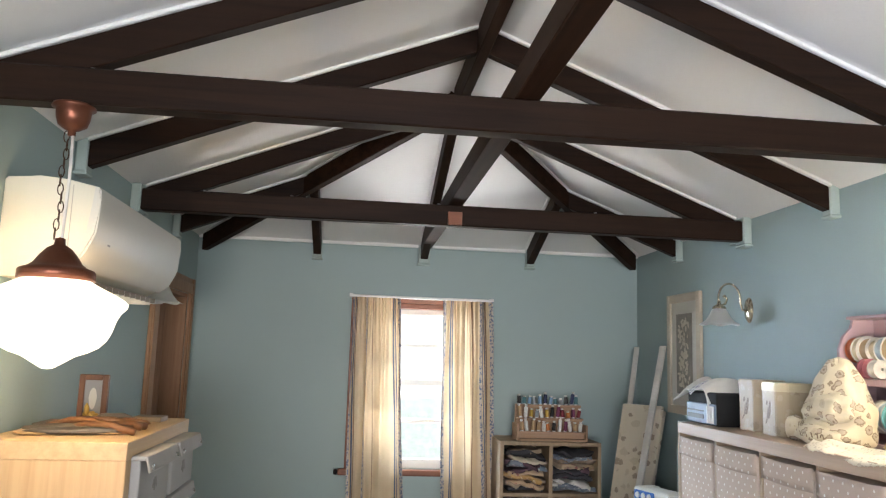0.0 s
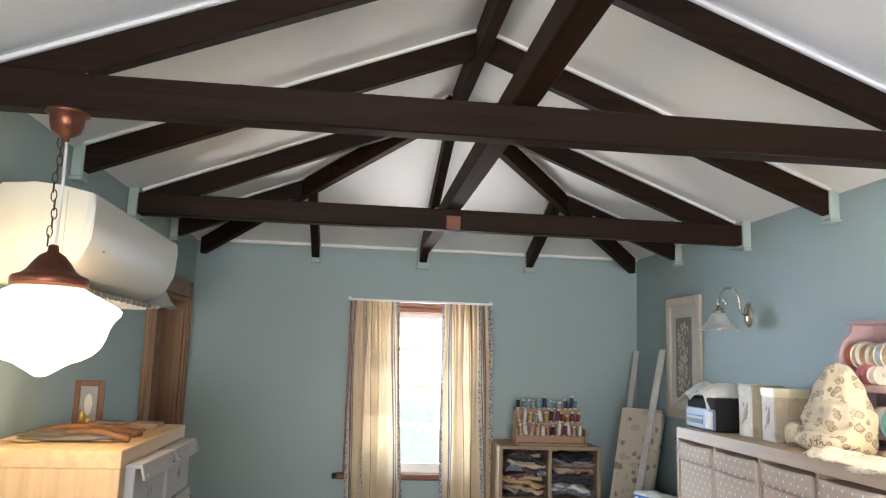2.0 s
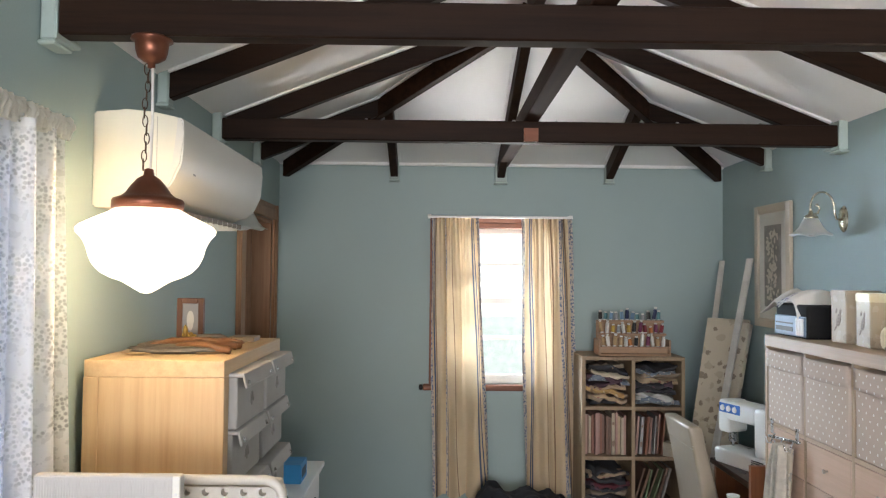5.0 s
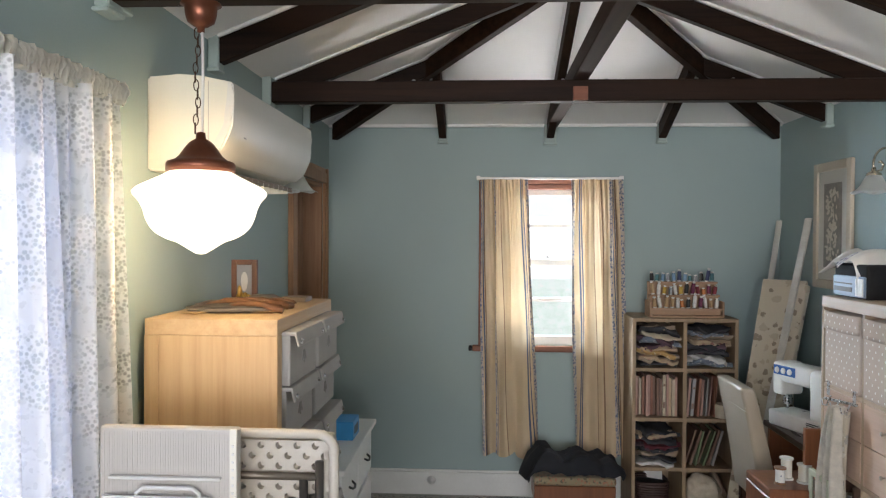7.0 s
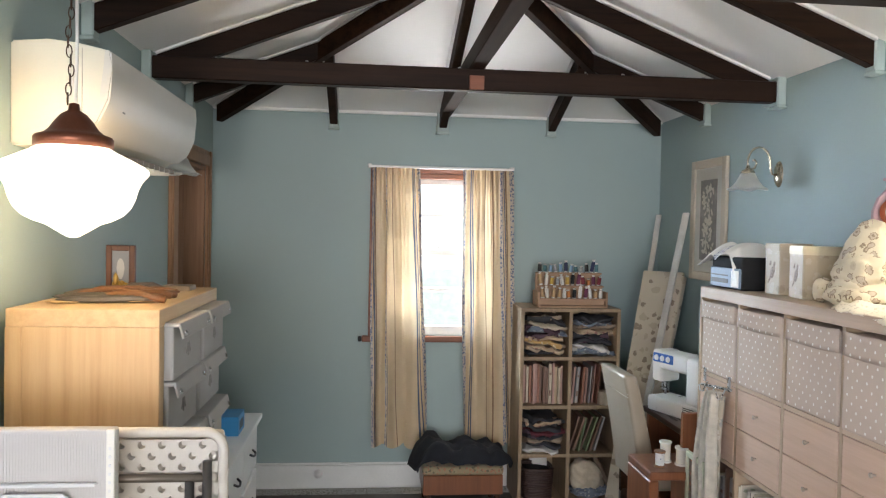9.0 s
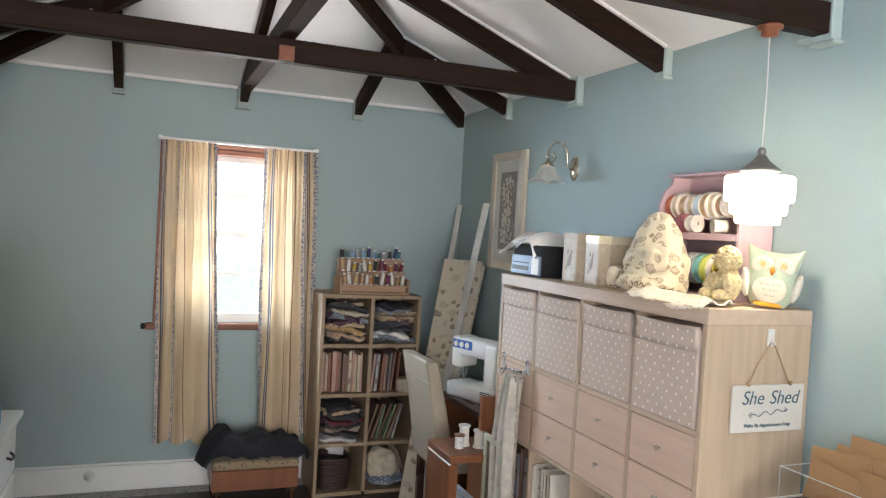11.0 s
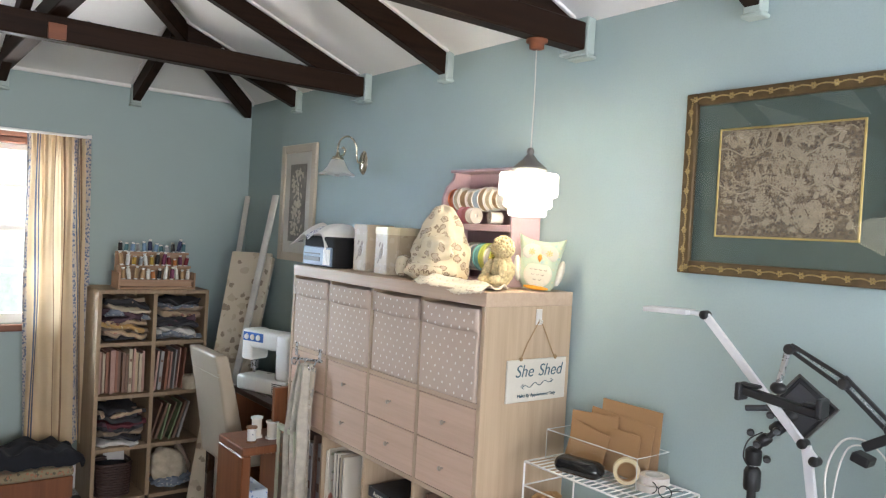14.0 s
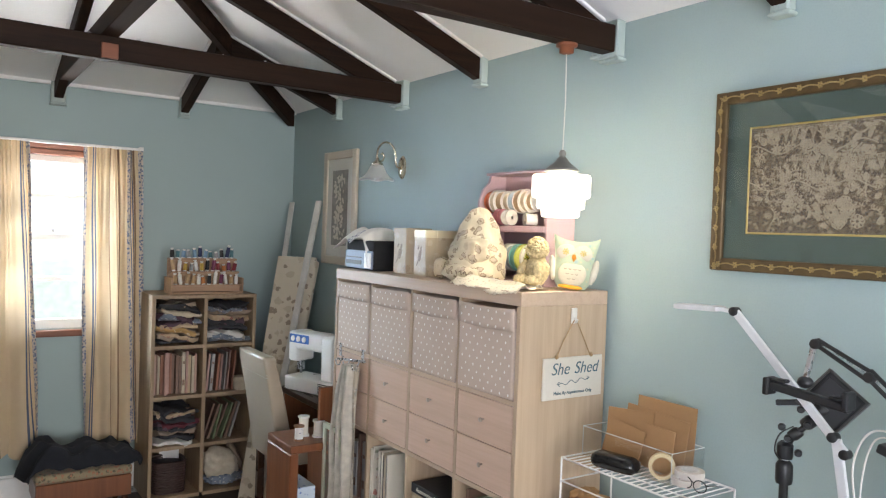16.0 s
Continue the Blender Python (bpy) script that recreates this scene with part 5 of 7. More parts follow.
# ---------- right wall: pictures and sconces ----------
pic = thing("picture", (2.998, 5.222, 1.818), "tall floral print in whitewashed frame hanging on wall", "picture")
b = bmesh.new()
for y0, z0, y1, z1 in ((-0.225, -0.355, -0.175, 0.355), (0.175, -0.355, 0.225, 0.355), (-0.175, 0.305, 0.175, 0.355), (-0.175, -0.355, 0.175, -0.305)):
    box(b, -0.022, y0, z0, 0, y1, z1, 0.004)
part("frame", b, plain("whitewashed_frame", (0.52, 0.45, 0.35), 0.6), pic)
part("mat", boxed(-0.010, -0.175, -0.305, -0.004, 0.175, 0.305), plain("cream_mat", (0.55, 0.53, 0.47), 0.9), pic)
part("print", boxed(-0.0125, -0.105, -0.235, -0.0105, 0.105, 0.235), plain("grey_print_ground", (0.25, 0.235, 0.21), 0.8, spread=0.25, big=14), pic, "grey print")
b = bmesh.new()
rng = random.Random(8)
for i in range(84):
    y, z = rng.uniform(-0.075, 0.075), rng.uniform(-0.2, 0.2)
    y *= 0.5 + 0.5 * abs(math.sin(z * 14))
    lump(0.001, rng.uniform(0.012, 0.026), rng.uniform(0.006, 0.013), i, 0.3, 1, 2, b, pose(-0.0135, y, z, rng.uniform(0, 180)))
tube([(-0.0135, 0.02 * math.sin(i * 0.8), -0.2 + 0.04 * i) for i in range(11)], 0.002, 5, b)
part("flower_spray", b, plain("cream_print_ink", (0.52, 0.47, 0.38), 0.8), pic, "cream flower spray")


SCON = plain("pale_nickel_brass", (0.50, 0.44, 0.33), 0.25, 0.9, 0.15, 20, 200, 0.05)


def sconce(x, s):
    t = thing("wall_sconce", (x, 4.495, 2.033), "brass swan-neck wall lamp with white glass bell shade", "wall lamp", "wall sconces")
    b = lathe([(0, 0.016), (0.02, 0.015), (0.034, 0.009), (0.040, 0.0)], 24)
    for v in b.verts:
        v.co.x *= 1.6
    part("backplate", b, SCON, t, "oval brass backplate", "all", m=pose(0, 0, 0, 0, -90 * s) if s > 0 else pose(0, 0, 0, 0, 90))
    pts = [(-s * 0.012, 0, -0.005), (-s * 0.035, 0, 0.0), (-s * 0.045, 0, 0.03)] + [(-s * (0.103 - 0.058 * math.cos(radians(a))), 0, 0.05 + 0.078 * math.sin(radians(a))) for a in range(0, 181, 15)]
    pts += [(-s * 0.158, 0, 0.032), (-s * 0.145, 0, 0.02), (-s * 0.125, 0, 0.026), (-s * 0.115, 0, 0.05), (-s * 0.128, 0, 0.068), (-s * 0.136, 0, 0.06)]
    part("arm", tube(pts, 0.0055, 8), SCON, t, "curled brass arm", "all")
    part("gallery", lathe([(0, 0.03), (0.008, 0.028), (0.012, 0.01), (0.03, 0.0), (0.034, -0.012), (0.03, -0.012)], 24), SCON, t, "brass gallery", "all", m=pose(-s * 0.158, 0, 0.012))
    sh = bmesh.new()
    prof = [(0.028, -0.006), (0.042, -0.03), (0.055, -0.055), (0.075, -0.078), (0.097, -0.09)]
    n = 48
    rings = [[sh.verts.new(((r + 0.004 * math.cos(i * 2 * math.pi * 6 / n) * (k / 4)) * math.cos(2 * math.pi * i / n), (r + 0.004 * math.cos(i * 2 * math.pi * 6 / n) * (k / 4)) * math.sin(2 * math.pi * i / n), z - 0.004 * math.cos(i * 2 * math.pi * 6 / n) * (k / 4)))
              for i in range(n)] for k, (r, z) in enumerate(prof)]
    for p, q in zip(rings, rings[1:]):
        for i in range(n):
            sh.faces.new((p[i], p[(i + 1) % n], q[(i + 1) % n], q[i]))
    bmesh.ops.solidify(sh, geom=list(sh.faces), thickness=0.003)
    part("shade", sh, cloth("frosted_glass", (0.74, 0.75, 0.72), 0.45, 0.06), t, "frosted white glass shade", "all", m=pose(-s * 0.158, 0, 0.012))
    part("bulb", lathe([(0, -0.098), (0.012, -0.094), (0.018, -0.08), (0.014, -0.05), (0.01, -0.02)], 16), WHITEP, t, "unlit white bulb", "all", m=pose(-s * 0.158, 0, 0.012))


sconce(2.998, 1)
sconce(0.002, -1)

bp = thing("picture", (2.998, 2.166, 1.882), "framed antique lace collage in green mount behind glass", "picture")
FRAMEW = plain("bronze_gilt_frame", (0.105, 0.068, 0.028), 0.42, 0.35, 0.3, 30, 180, 0.4)
GILT = plain("worn_gilt", (0.36, 0.26, 0.11), 0.4, 0.6, 0.25, 40, 200, 0.2)
HW, HH = 0.333, 0.284
for y0, z0, y1, z1 in ((-HW, -HH, -HW + 0.04, HH), (HW - 0.04, -HH, HW, HH), (-HW + 0.04, HH - 0.04, HW - 0.04, HH), (-HW + 0.04, -HH, HW - 0.04, -HH + 0.04)):
    part("frame_rail", boxed(-0.028, y0, z0, 0, y1, z1, bevel=0.005, seg=2), FRAMEW, bp, "bronze gilt moulding")
b = bmesh.new()
for q0, q1 in (((-HW + 0.012, HH - 0.02), (HW - 0.012, HH - 0.02)), ((-HW + 0.012, -HH + 0.02), (HW - 0.012, -HH + 0.02)), ((-HW + 0.02, -HH + 0.012), (-HW + 0.02, HH - 0.012)), ((HW - 0.02, -HH + 0.012), (HW - 0.02, HH - 0.012))):
    L = math.hypot(q1[0] - q0[0], q1[1] - q0[1])
    n = int(L / 0.006)
    d_ = ((q1[0] - q0[0]) / L, (q1[1] - q0[1]) / L)
    for i in range(n):
        f = i / n * L
        o = 0.007 * abs(math.sin(f * math.pi / 0.062)) - 0.003
        lump(0.003, 0.0035, 0.0028, i, 0.2, 1, 2, b, Matrix.Translation((-0.0295, q0[0] + d_[0] * f - d_[1] * o, q0[1] + d_[1] * f + d_[0] * o)))
    for k in range(int(L / 0.062) + 1):
        f = min(L, k * 0.062)
        for a in range(6):
            lump(0.003, 0.005, 0.0035, a, 0.2, 1, 2, b, Matrix.Translation((-0.03, q0[0] + d_[0] * f, q0[1] + d_[1] * f)) @ pose(0, 0.006 * math.cos(a), 0.006 * math.sin(a), math.degrees(a)))
part("swag_ornament", b, GILT, bp, "gilt rope swags and bows")
part("mount", boxed(-0.012, -HW + 0.04, -HH + 0.04, -0.006, HW - 0.04, HH - 0.04), plain("green_mount", (0.068, 0.095, 0.082), 0.85, spread=0.06), bp, "dark green mount board")
b = bmesh.new()
IW, IH = 0.209, 0.16
for y0, z0, y1, z1 in ((-IW - 0.006, -IH - 0.006, -IW, IH + 0.006), (IW, -IH - 0.006, IW + 0.006, IH + 0.006), (-IW, IH, IW, IH + 0.006), (-IW, -IH - 0.006, IW, -IH)):
    box(b, -0.016, y0, z0, -0.011, y1, z1, 0.001)
part("fillet", b, plain("gold_fillet", (0.62, 0.46, 0.17), 0.35, 0.7), bp, "gold fillet")
part("collage_ground", boxed(-0.0135, -IW, -IH, -0.0122, IW, IH), prints("aged_lace_ground", (0.15, 0.11, 0.07), [(0.27, 0.21, 0.145), (0.09, 0.065, 0.045)], 60, 0.7), bp, "brown aged fabric ground")
LACEC = plain("antique_lace", (0.37, 0.305, 0.22), 0.9, spread=0.2, big=60, fine=400, bump=0.6)
b = bmesh.new()
rng = random.Random(3)


def rosette(cy, cz, r, petals):
    for i in range(petals):
        a = 2 * math.pi * i / petals
        pts = [(-0.0148, cy + r * 0.62 * math.cos(a) + r * 0.34 * math.cos(t), cz + r * 0.62 * math.sin(a) + r * 0.34 * math.sin(t)) for t in [j * math.pi / 4 for j in range(8)]]
        tube(pts, r * 0.07 + 0.0006, 5, b, True)
    tube([(-0.0148, cy + r * 0.25 * math.cos(t), cz + r * 0.25 * math.sin(t)) for t in [j * math.pi / 4 for j in range(8)]], 0.001, 5, b, True)


def blossom(cy, cz, r, petals, turn):
    for i in range(petals):
        a = turn + 2 * math.pi * i / petals
        lump(0.0012, r * rng.uniform(0.36, 0.5), r * rng.uniform(0.16, 0.24), i, 0.25, 1, 2, b, pose(-0.0146, cy + r * 0.55 * math.cos(a), cz + r * 0.55 * math.sin(a), math.degrees(a)))
    lump(0.002, r * 0.2, r * 0.2, 3, 0.2, 1, 2, b, pose(-0.015, cy, cz))


def sprig(cy, cz, L, turn):
    pts = [(-0.0148, cy + L * f * math.cos(turn + 1.4 * f), cz + L * f * math.sin(turn + 1.4 * f)) for f in [j / 7 for j in range(8)]]
    tube(pts, 0.0011, 4, b)
    for j, (x, y, z) in enumerate(pts[1:]):
        for s in (-1, 1):
            a = turn + 0.2 * j + s * 0.9
            lump(0.001, 0.0055, 0.0022, j, 0.2, 1, 2, b, pose(-0.0146, y + 0.005 * math.cos(a), z + 0.005 * math.sin(a), math.degrees(a)))


for i in range(26):
    rosette(rng.uniform(-IW + 0.025, IW - 0.025), rng.uniform(-IH + 0.025, IH * 0.9 - 0.02), rng.uniform(0.008, 0.022), rng.choice((5, 6, 8, 9)))
for i in range(64):
    blossom(rng.uniform(-IW + 0.018, IW - 0.018), rng.uniform(-IH + 0.018, IH - 0.02), rng.uniform(0.007, 0.02), rng.choice((5, 5, 6, 8)), rng.uniform(0, 6))
for i in range(40):
    sprig(rng.uniform(-IW + 0.05, IW - 0.05), rng.uniform(-IH + 0.05, IH - 0.05), rng.uniform(0.025, 0.045), rng.uniform(0, 6.28))
for i in range(14):
    y0, z0, a = rng.uniform(-IW + 0.05, IW - 0.05), rng.uniform(-IH + 0.04, IH - 0.04), rng.uniform(-0.5, 0.5)
    for k in range(10):
        f = (k - 4.5) * 0.008
        lump(0.0012, 0.0035, 0.0052, k, 0.2, 1, 2, b, pose(-0.0143, y0 + f * math.cos(a), z0 + f * math.sin(a), math.degrees(a)))
for s in range(9):
    cy = -0.075 + 0.028 * s
    for k in range(7):
        tube([(-0.0156, cy - 0.014 + 0.0047 * k, IH - 0.004), (-0.0156, cy + (k - 3) * 0.001, IH - 0.052 + abs(k - 3) * 0.005)], 0.0008, 4, b)
        tube([(-0.0158, cy - 0.013 + 0.0018 * k, IH - 0.006 - 0.0065 * k), (-0.0158, cy + 0.013 - 0.0018 * k, IH - 0.006 - 0.0065 * k)], 0.0008, 4, b)
for i in range(10):
    cy, cz = 0.06 - i * 0.027, 0.035 + 0.00045 * (i - 6) ** 2
    for k in range(5):
        tube([(-0.0152, cy - 0.013 + 0.0065 * k, cz + 0.02), (-0.0152, cy, cz - 0.022)], 0.0009, 4, b)
        tube([(-0.0152, cy - 0.013 + 0.002 * k, cz + 0.02 - 0.008 * k), (-0.0152, cy + 0.013 - 0.002 * k, cz + 0.02 - 0.008 * k)], 0.0009, 4, b)
for z0, ph in ((0.135, 0), (-0.02, 2.0), (0.09, 1.0)):
    tube([(-0.0155, IW * (0.2 if z0 > 0.13 else 1) - i * (0.0085 if z0 < 0.13 else 0.005), z0 + 0.014 * math.sin(i * 0.33 + ph)) for i in range(46 if z0 < 0.13 else 48)], 0.0022, 5, b)
for i in range(24):
    lump(0.002, rng.uniform(0.008, 0.02), rng.uniform(0.005, 0.011), i, 0.3, 1, 2, b, pose(-0.0145, rng.uniform(-IW + 0.02, IW - 0.02), rng.uniform(-IH + 0.02, IH - 0.02), rng.uniform(0, 180)))
part("lace_pieces", b, LACEC, bp, "cream antique lace pieces", kind="stuff")
part("glass", boxed(-0.0215, -HW + 0.04, -HH + 0.04, -0.0195, HW - 0.04, HH - 0.04), PANE, bp, "clear picture glass").visible_shadow = False


# ---------- work bench by the right wall ----------
GREYM = plain("dark_grey_steel", (0.075, 0.07, 0.065), 0.4, 0.6)
bench = thing("workbench", (2.42, 0.9, 0), "plain white work table along the wall", "table")
part("tabletop", boxed(0, 0, 0.70, 0.56, 1.95, 0.73, bevel=0.003), WHITEP, bench)
for x in (0.03, 0.49):
    for y in (0.03, 1.87):
        part("leg", boxed(x, y, 0, x + 0.045, y + 0.045, 0.70), WHITEP, bench)
wr = thing("wire_rack", (2.685, 2.345, 0.73), "white wire desk rack against shelving unit", "rack")
WIRE = plain("white_coated_wire", (0.74, 0.73, 0.70), 0.35, spread=0.05)
b = tube([(0, 0, 0.2), (0.25, 0.0, 0.2), (0.25, 0.5, 0.2), (0, 0.5, 0.2)], 0.0035, 6, None, True)
part("rim", b, WIRE, wr, "", "all")
b = tube([(0, 0, 0.12), (0.25, 0.0, 0.12), (0.25, 0.5, 0.12), (0, 0.5, 0.12)], 0.003, 6, None, True)
part("lower_rim", b, WIRE, wr, "", "all")
for i in range(19):
    part("wire", tube([(0, 0.025 + 0.025 * i, 0.2), (0.25, 0.025 + 0.025 * i, 0.2)], 0.0022, 6), WIRE, wr)
for x in (0, 0.25):
    for y in (0, 0.5):
        part("leg", tube([(x, y, 0), (x, y, 0.2)], 0.0035, 6), WIRE, wr)
gc = thing("glasses_case", (2.735, 2.65, 0.933), "glossy black oval case lying on wire rack", "case")
b = boxed(-0.036, -0.082, 0.0, 0.036, 0.082, 0.058, bevel=0.026, seg=4)
for v in b.verts:
    v.co.z *= 1.0 - 2.2 * v.co.y ** 2 * 10 * (v.co.z > 0.02)
part("body", b, plain("gloss_black", (0.012, 0.012, 0.013), 0.12), gc, "", "all", m=pose(0, 0, 0.0, 0, 0, 12))
CARD = plain("brown_card", (0.32, 0.185, 0.085), 0.85, spread=0.1, fine=200)
CLEAR = glass("clear_plastic", (0.985, 0.99, 0.99), 0.03)
cb = thing("card_box", (2.845, 2.64, 0.933), "clear plastic box holding sheets of brown card", "box")
b = bmesh.new()
for q in ((-0.08, -0.19, 0, 0.08, 0.19, 0.003), (-0.08, -0.19, 0.003, -0.077, 0.19, 0.10), (0.077, -0.19, 0.003, 0.08, 0.19, 0.10), (-0.077, -0.19, 0.003, 0.077, -0.187, 0.10), (-0.077, 0.187, 0.003, 0.077, 0.19, 0.10)):
    box(b, *q)
part("tub", b, CLEAR, cb, "clear plastic tub")
# pale opaque tubes stand for the bright edges of the clear plastic
part("tub_rim", tube([(-0.0785, -0.1885, 0.101), (0.0785, -0.1885, 0.101), (0.0785, 0.1885, 0.101), (-0.0785, 0.1885, 0.101)], 0.0017, 6, None, True), plain("clear_rim", (0.62, 0.66, 0.64), 0.15), cb, "moulded rim with its glint coloured in pale")
for y in (-0.1885, 0.1885):
    part("tub_corner", tube([(-0.0785, y, 0.004), (-0.0785, y, 0.10)], 0.0013, 6), plain("clear_corner", (0.56, 0.60, 0.58), 0.15), cb)
for x, y, w, h, a, r in ((0.055, -0.05, 0.24, 0.215, 0, 4), (0.04, -0.02, 0.26, 0.175, 3, 7), (0.02, 0.07, 0.2, 0.165, -5, 9), (0.0, -0.07, 0.12, 0.14, 2, 6), (-0.02, 0.06, 0.16, 0.125, 8, 10)):
    bb = bmesh.new()
    slab(bb, pose(x, y, 0.006 + h / 2, a, r), 0.0035, w, h, 0.0008)
    part("card_sheet", bb, CARD, cb, "brown card sheet")
for place, r, w, lab in (((2.80, 2.515, 0.975), 0.041, 0.02, "roll of cream masking tape on edge"), ):
    t = thing("tape_roll", place, lab, "tape roll", "tape rolls")
    t.matrix_world = pose(*place, 90, 0, -45)
    part("tape", lathe([(r * 0.75, -w / 2), (r, -w / 2), (r, w / 2), (r * 0.75, w / 2), (r * 0.75, -w / 2)], 32), plain("masking_tape", (0.62, 0.50, 0.30), 0.6), t, "", True)
    part("core", lathe([(r * 0.70, -w / 2), (r * 0.748, -w / 2), (r * 0.748, w / 2), (r * 0.70, w / 2), (r * 0.70, -w / 2)], 32), CARD, t, "", True)
for k, (x, y, z) in enumerate(((2.83, 2.445, 0.945), (2.84, 2.44, 0.968))):
    t = thing("tape_roll", (x, y, z), "flat roll of clear tape on rack", "tape roll", "tape rolls")
    part("tape", lathe([(0.03, -0.01), (0.045, -0.01), (0.045, 0.01), (0.03, 0.01), (0.03, -0.01)], 28), plain("clear_tape", (0.55, 0.50, 0.45), 0.3), t, "", True)
    part("core", lathe([(0.027, -0.011), (0.0298, -0.011), (0.0298, 0.011), (0.027, 0.011), (0.027, -0.011)], 28), WHITEP, t, "", True)
t = thing("eyeglasses", (2.80, 2.39, 0.9345), "folded black wire spectacles on wire rack", "eyeglasses")
for y in (-0.018, 0.034):
    part("lens_rim", tube([(0.0 + 0.012 * 0.2 * math.sin(a), y + 0.023 * math.cos(a), 0.018 + 0.017 * math.sin(a)) for a in [i * math.pi / 8 for i in range(16)]], 0.0016, 6, None, True), BLACK, t)
part("bridge", tube(smooth_line([(0, 0.004, 0.022), (-0.003, 0.008, 0.027), (0, 0.012, 0.022)], 4), 0.0014, 6), BLACK, t)
for s in (-1, 1):
    part("temple", tube(smooth_line([(0, 0.008 + s * 0.048, 0.026), (0.05, 0.008 + s * 0.046, 0.018), (0.085, 0.008 + s * 0.03, 0.004)], 5), 0.0015, 6), BLACK, t)
t = thing("paper_scraps", (2.77, 2.76, 0.731), "crumpled brown paper under wire rack", "paper")
for i in range(4):
    part("scrap", lump(0.05, 0.06, 0.03, i, 0.5, 3, 3), CARD, t, "", m=pose(-0.03 + 0.02 * i, -0.10 + 0.06 * i, 0.045, 0, 0, 40 * i))
part("scrap_base", boxed(-0.08, -0.2, 0, 0.1, 0.12, 0.02), CARD, t)

lamp = thing("desk_lamp", (2.67, 1.85, 0.73), "white articulated LED desk lamp", "desk lamp")
LW = plain("white_lamp_metal", (0.70, 0.70, 0.70), 0.35, 0.1)


def bar(parent, p, q, w, d, mat_, name, label=""):
    p, q = Vector(p), Vector(q)
    m = Matrix.Translation((p + q) / 2) @ (q - p).to_track_quat("Z", "X").to_matrix().to_4x4()
    bb = bmesh.new()
    slab(bb, m, w, d, (q - p).length, min(w, d) * 0.2, 2)
    return part(name, bb, mat_, parent, label)


bar(lamp, (0, -0.03, 0.02), (0, 0.055, 0.50), 0.023, 0.012, LW, "lower_arm")
bar(lamp, (0, 0.028, 0.465), (0, 0.34, 0.772), 0.021, 0.011, LW, "upper_arm")
bar(lamp, (0, 0.345, 0.772), (0, 0.40, 0.777), 0.012, 0.014, LW, "neck")
hd = bar(lamp, (0, 0.385, 0.775), (0, 0.525, 0.770), 0.014, 0.05, LW, "lamp_head", "slim white LED head")
for p in ((0, 0.342, 0.773), (0, 0.032, 0.468), (0, 0.062, 0.502)):
    part("joint", lathe([(0, -0.013), (0.011, -0.013), (0.012, -0.01), (0.012, 0.01), (0.011, 0.013), (0, 0.013)], 16), BLACK, lamp, "black joint knob", "all", m=pose(*p, 0, 90))
part("base", lathe([(0, 0), (0.09, 0), (0.09, 0.012), (0.08, 0.02), (0.015, 0.024), (0, 0.024)], 28), LW, lamp, "", True, m=pose(0, -0.03, 0))

tp = thing("tripod_stand", (2.70, 2.05, 0.73), "black tripod with jointed phone-holder arms", "tripod")
tp.scale = (1, 1, 0.865)
part("pole", tube([(0, 0, 0.0), (0, 0, 0.40)], 0.011, 12), BLACK, tp)
part("collar", lathe([(0, 0.40), (0.019, 0.40), (0.021, 0.41), (0.021, 0.455), (0.016, 0.465), (0.010, 0.47), (0.009, 0.50), (0, 0.50)], 18), BLACK, tp, "", True)
part("chrome_pin", tube([(0, 0, 0.445), (0, 0, 0.475)], 0.0105, 12), STEEL, tp, "chrome pin")
part("clamp", lathe([(0, 0.475), (0.018, 0.475), (0.02, 0.485), (0.02, 0.515), (0.012, 0.525), (0, 0.525)], 16), BLACK, tp, "", True)
part("arm", tube([(0, 0, 0.50), (0.004, -0.018, 0.545), (0.012, -0.04, 0.575), (0.02, -0.062, 0.612), (0.03, -0.085, 0.65)], 0.008, 10), BLACK, tp, "jointed black arm", "all")
for p, r in (((0.006, -0.022, 0.552), 0.016), ((0.016, -0.05, 0.592), 0.018), ((0.025, -0.075, 0.632), 0.02)):
    part("ball_joint", lathe([(0, -0.016), (r * 0.8, -0.016), (r, -0.010), (r, 0.010), (r * 0.8, 0.016), (0, 0.016)], 12), BLACK, tp, "", True, m=pose(*p, 35, 20, 0))
for p in ((-0.014, -0.014, 0.54), (-0.008, -0.06, 0.59), (0, -0.035, 0.50), (0.0, 0.012, 0.565), (-0.006, -0.04, 0.63)):
    part("knob", lathe([(0, -0.012), (0.008, -0.012), (0.0095, -0.009), (0.0095, 0.009), (0.008, 0.012), (0, 0.012)], 10), BLACK, tp, "", True, m=pose(*p, 0, 90, 30))
for k in range(3):
    a = radians(90 + 120 * k)
    part("leg", tube([(0, 0, 0.16), (0.16 * math.cos(a), 0.16 * math.sin(a), 0.004)], 0.008, 8), BLACK, tp)

part("lead", tube(smooth_line([(-0.008, 0.0, 0.46), (-0.03, 0.01, 0.50), (-0.028, 0.0, 0.55), (0.0, -0.02, 0.575)], 8), 0.002, 6), BLACK, tp, "thin black lead", "all")
ph = thing("ring_light_panel", (2.69, 2.015, 1.30), "black square LED panel on jointed stand", "light panel")
b = bmesh.new()
slab(b, pose(0.05, -0.06, 0.0, 38, 12, 18), 0.02, 0.112, 0.112, 0.006, 2)
part("housing", b, BLACK, ph)
b = bmesh.new()
slab(b, pose(0.038, -0.063, 0.0, 38, 12, 18), 0.004, 0.092, 0.092, 0.002)
part("face", b, plain("smoked_panel", (0.018, 0.018, 0.02), 0.55), ph, "smoked panel face")
bar(ph, (0.05, -0.06, 0.0), (0.0, 0.06, -0.02), 0.014, 0.014, BLACK, "stem")
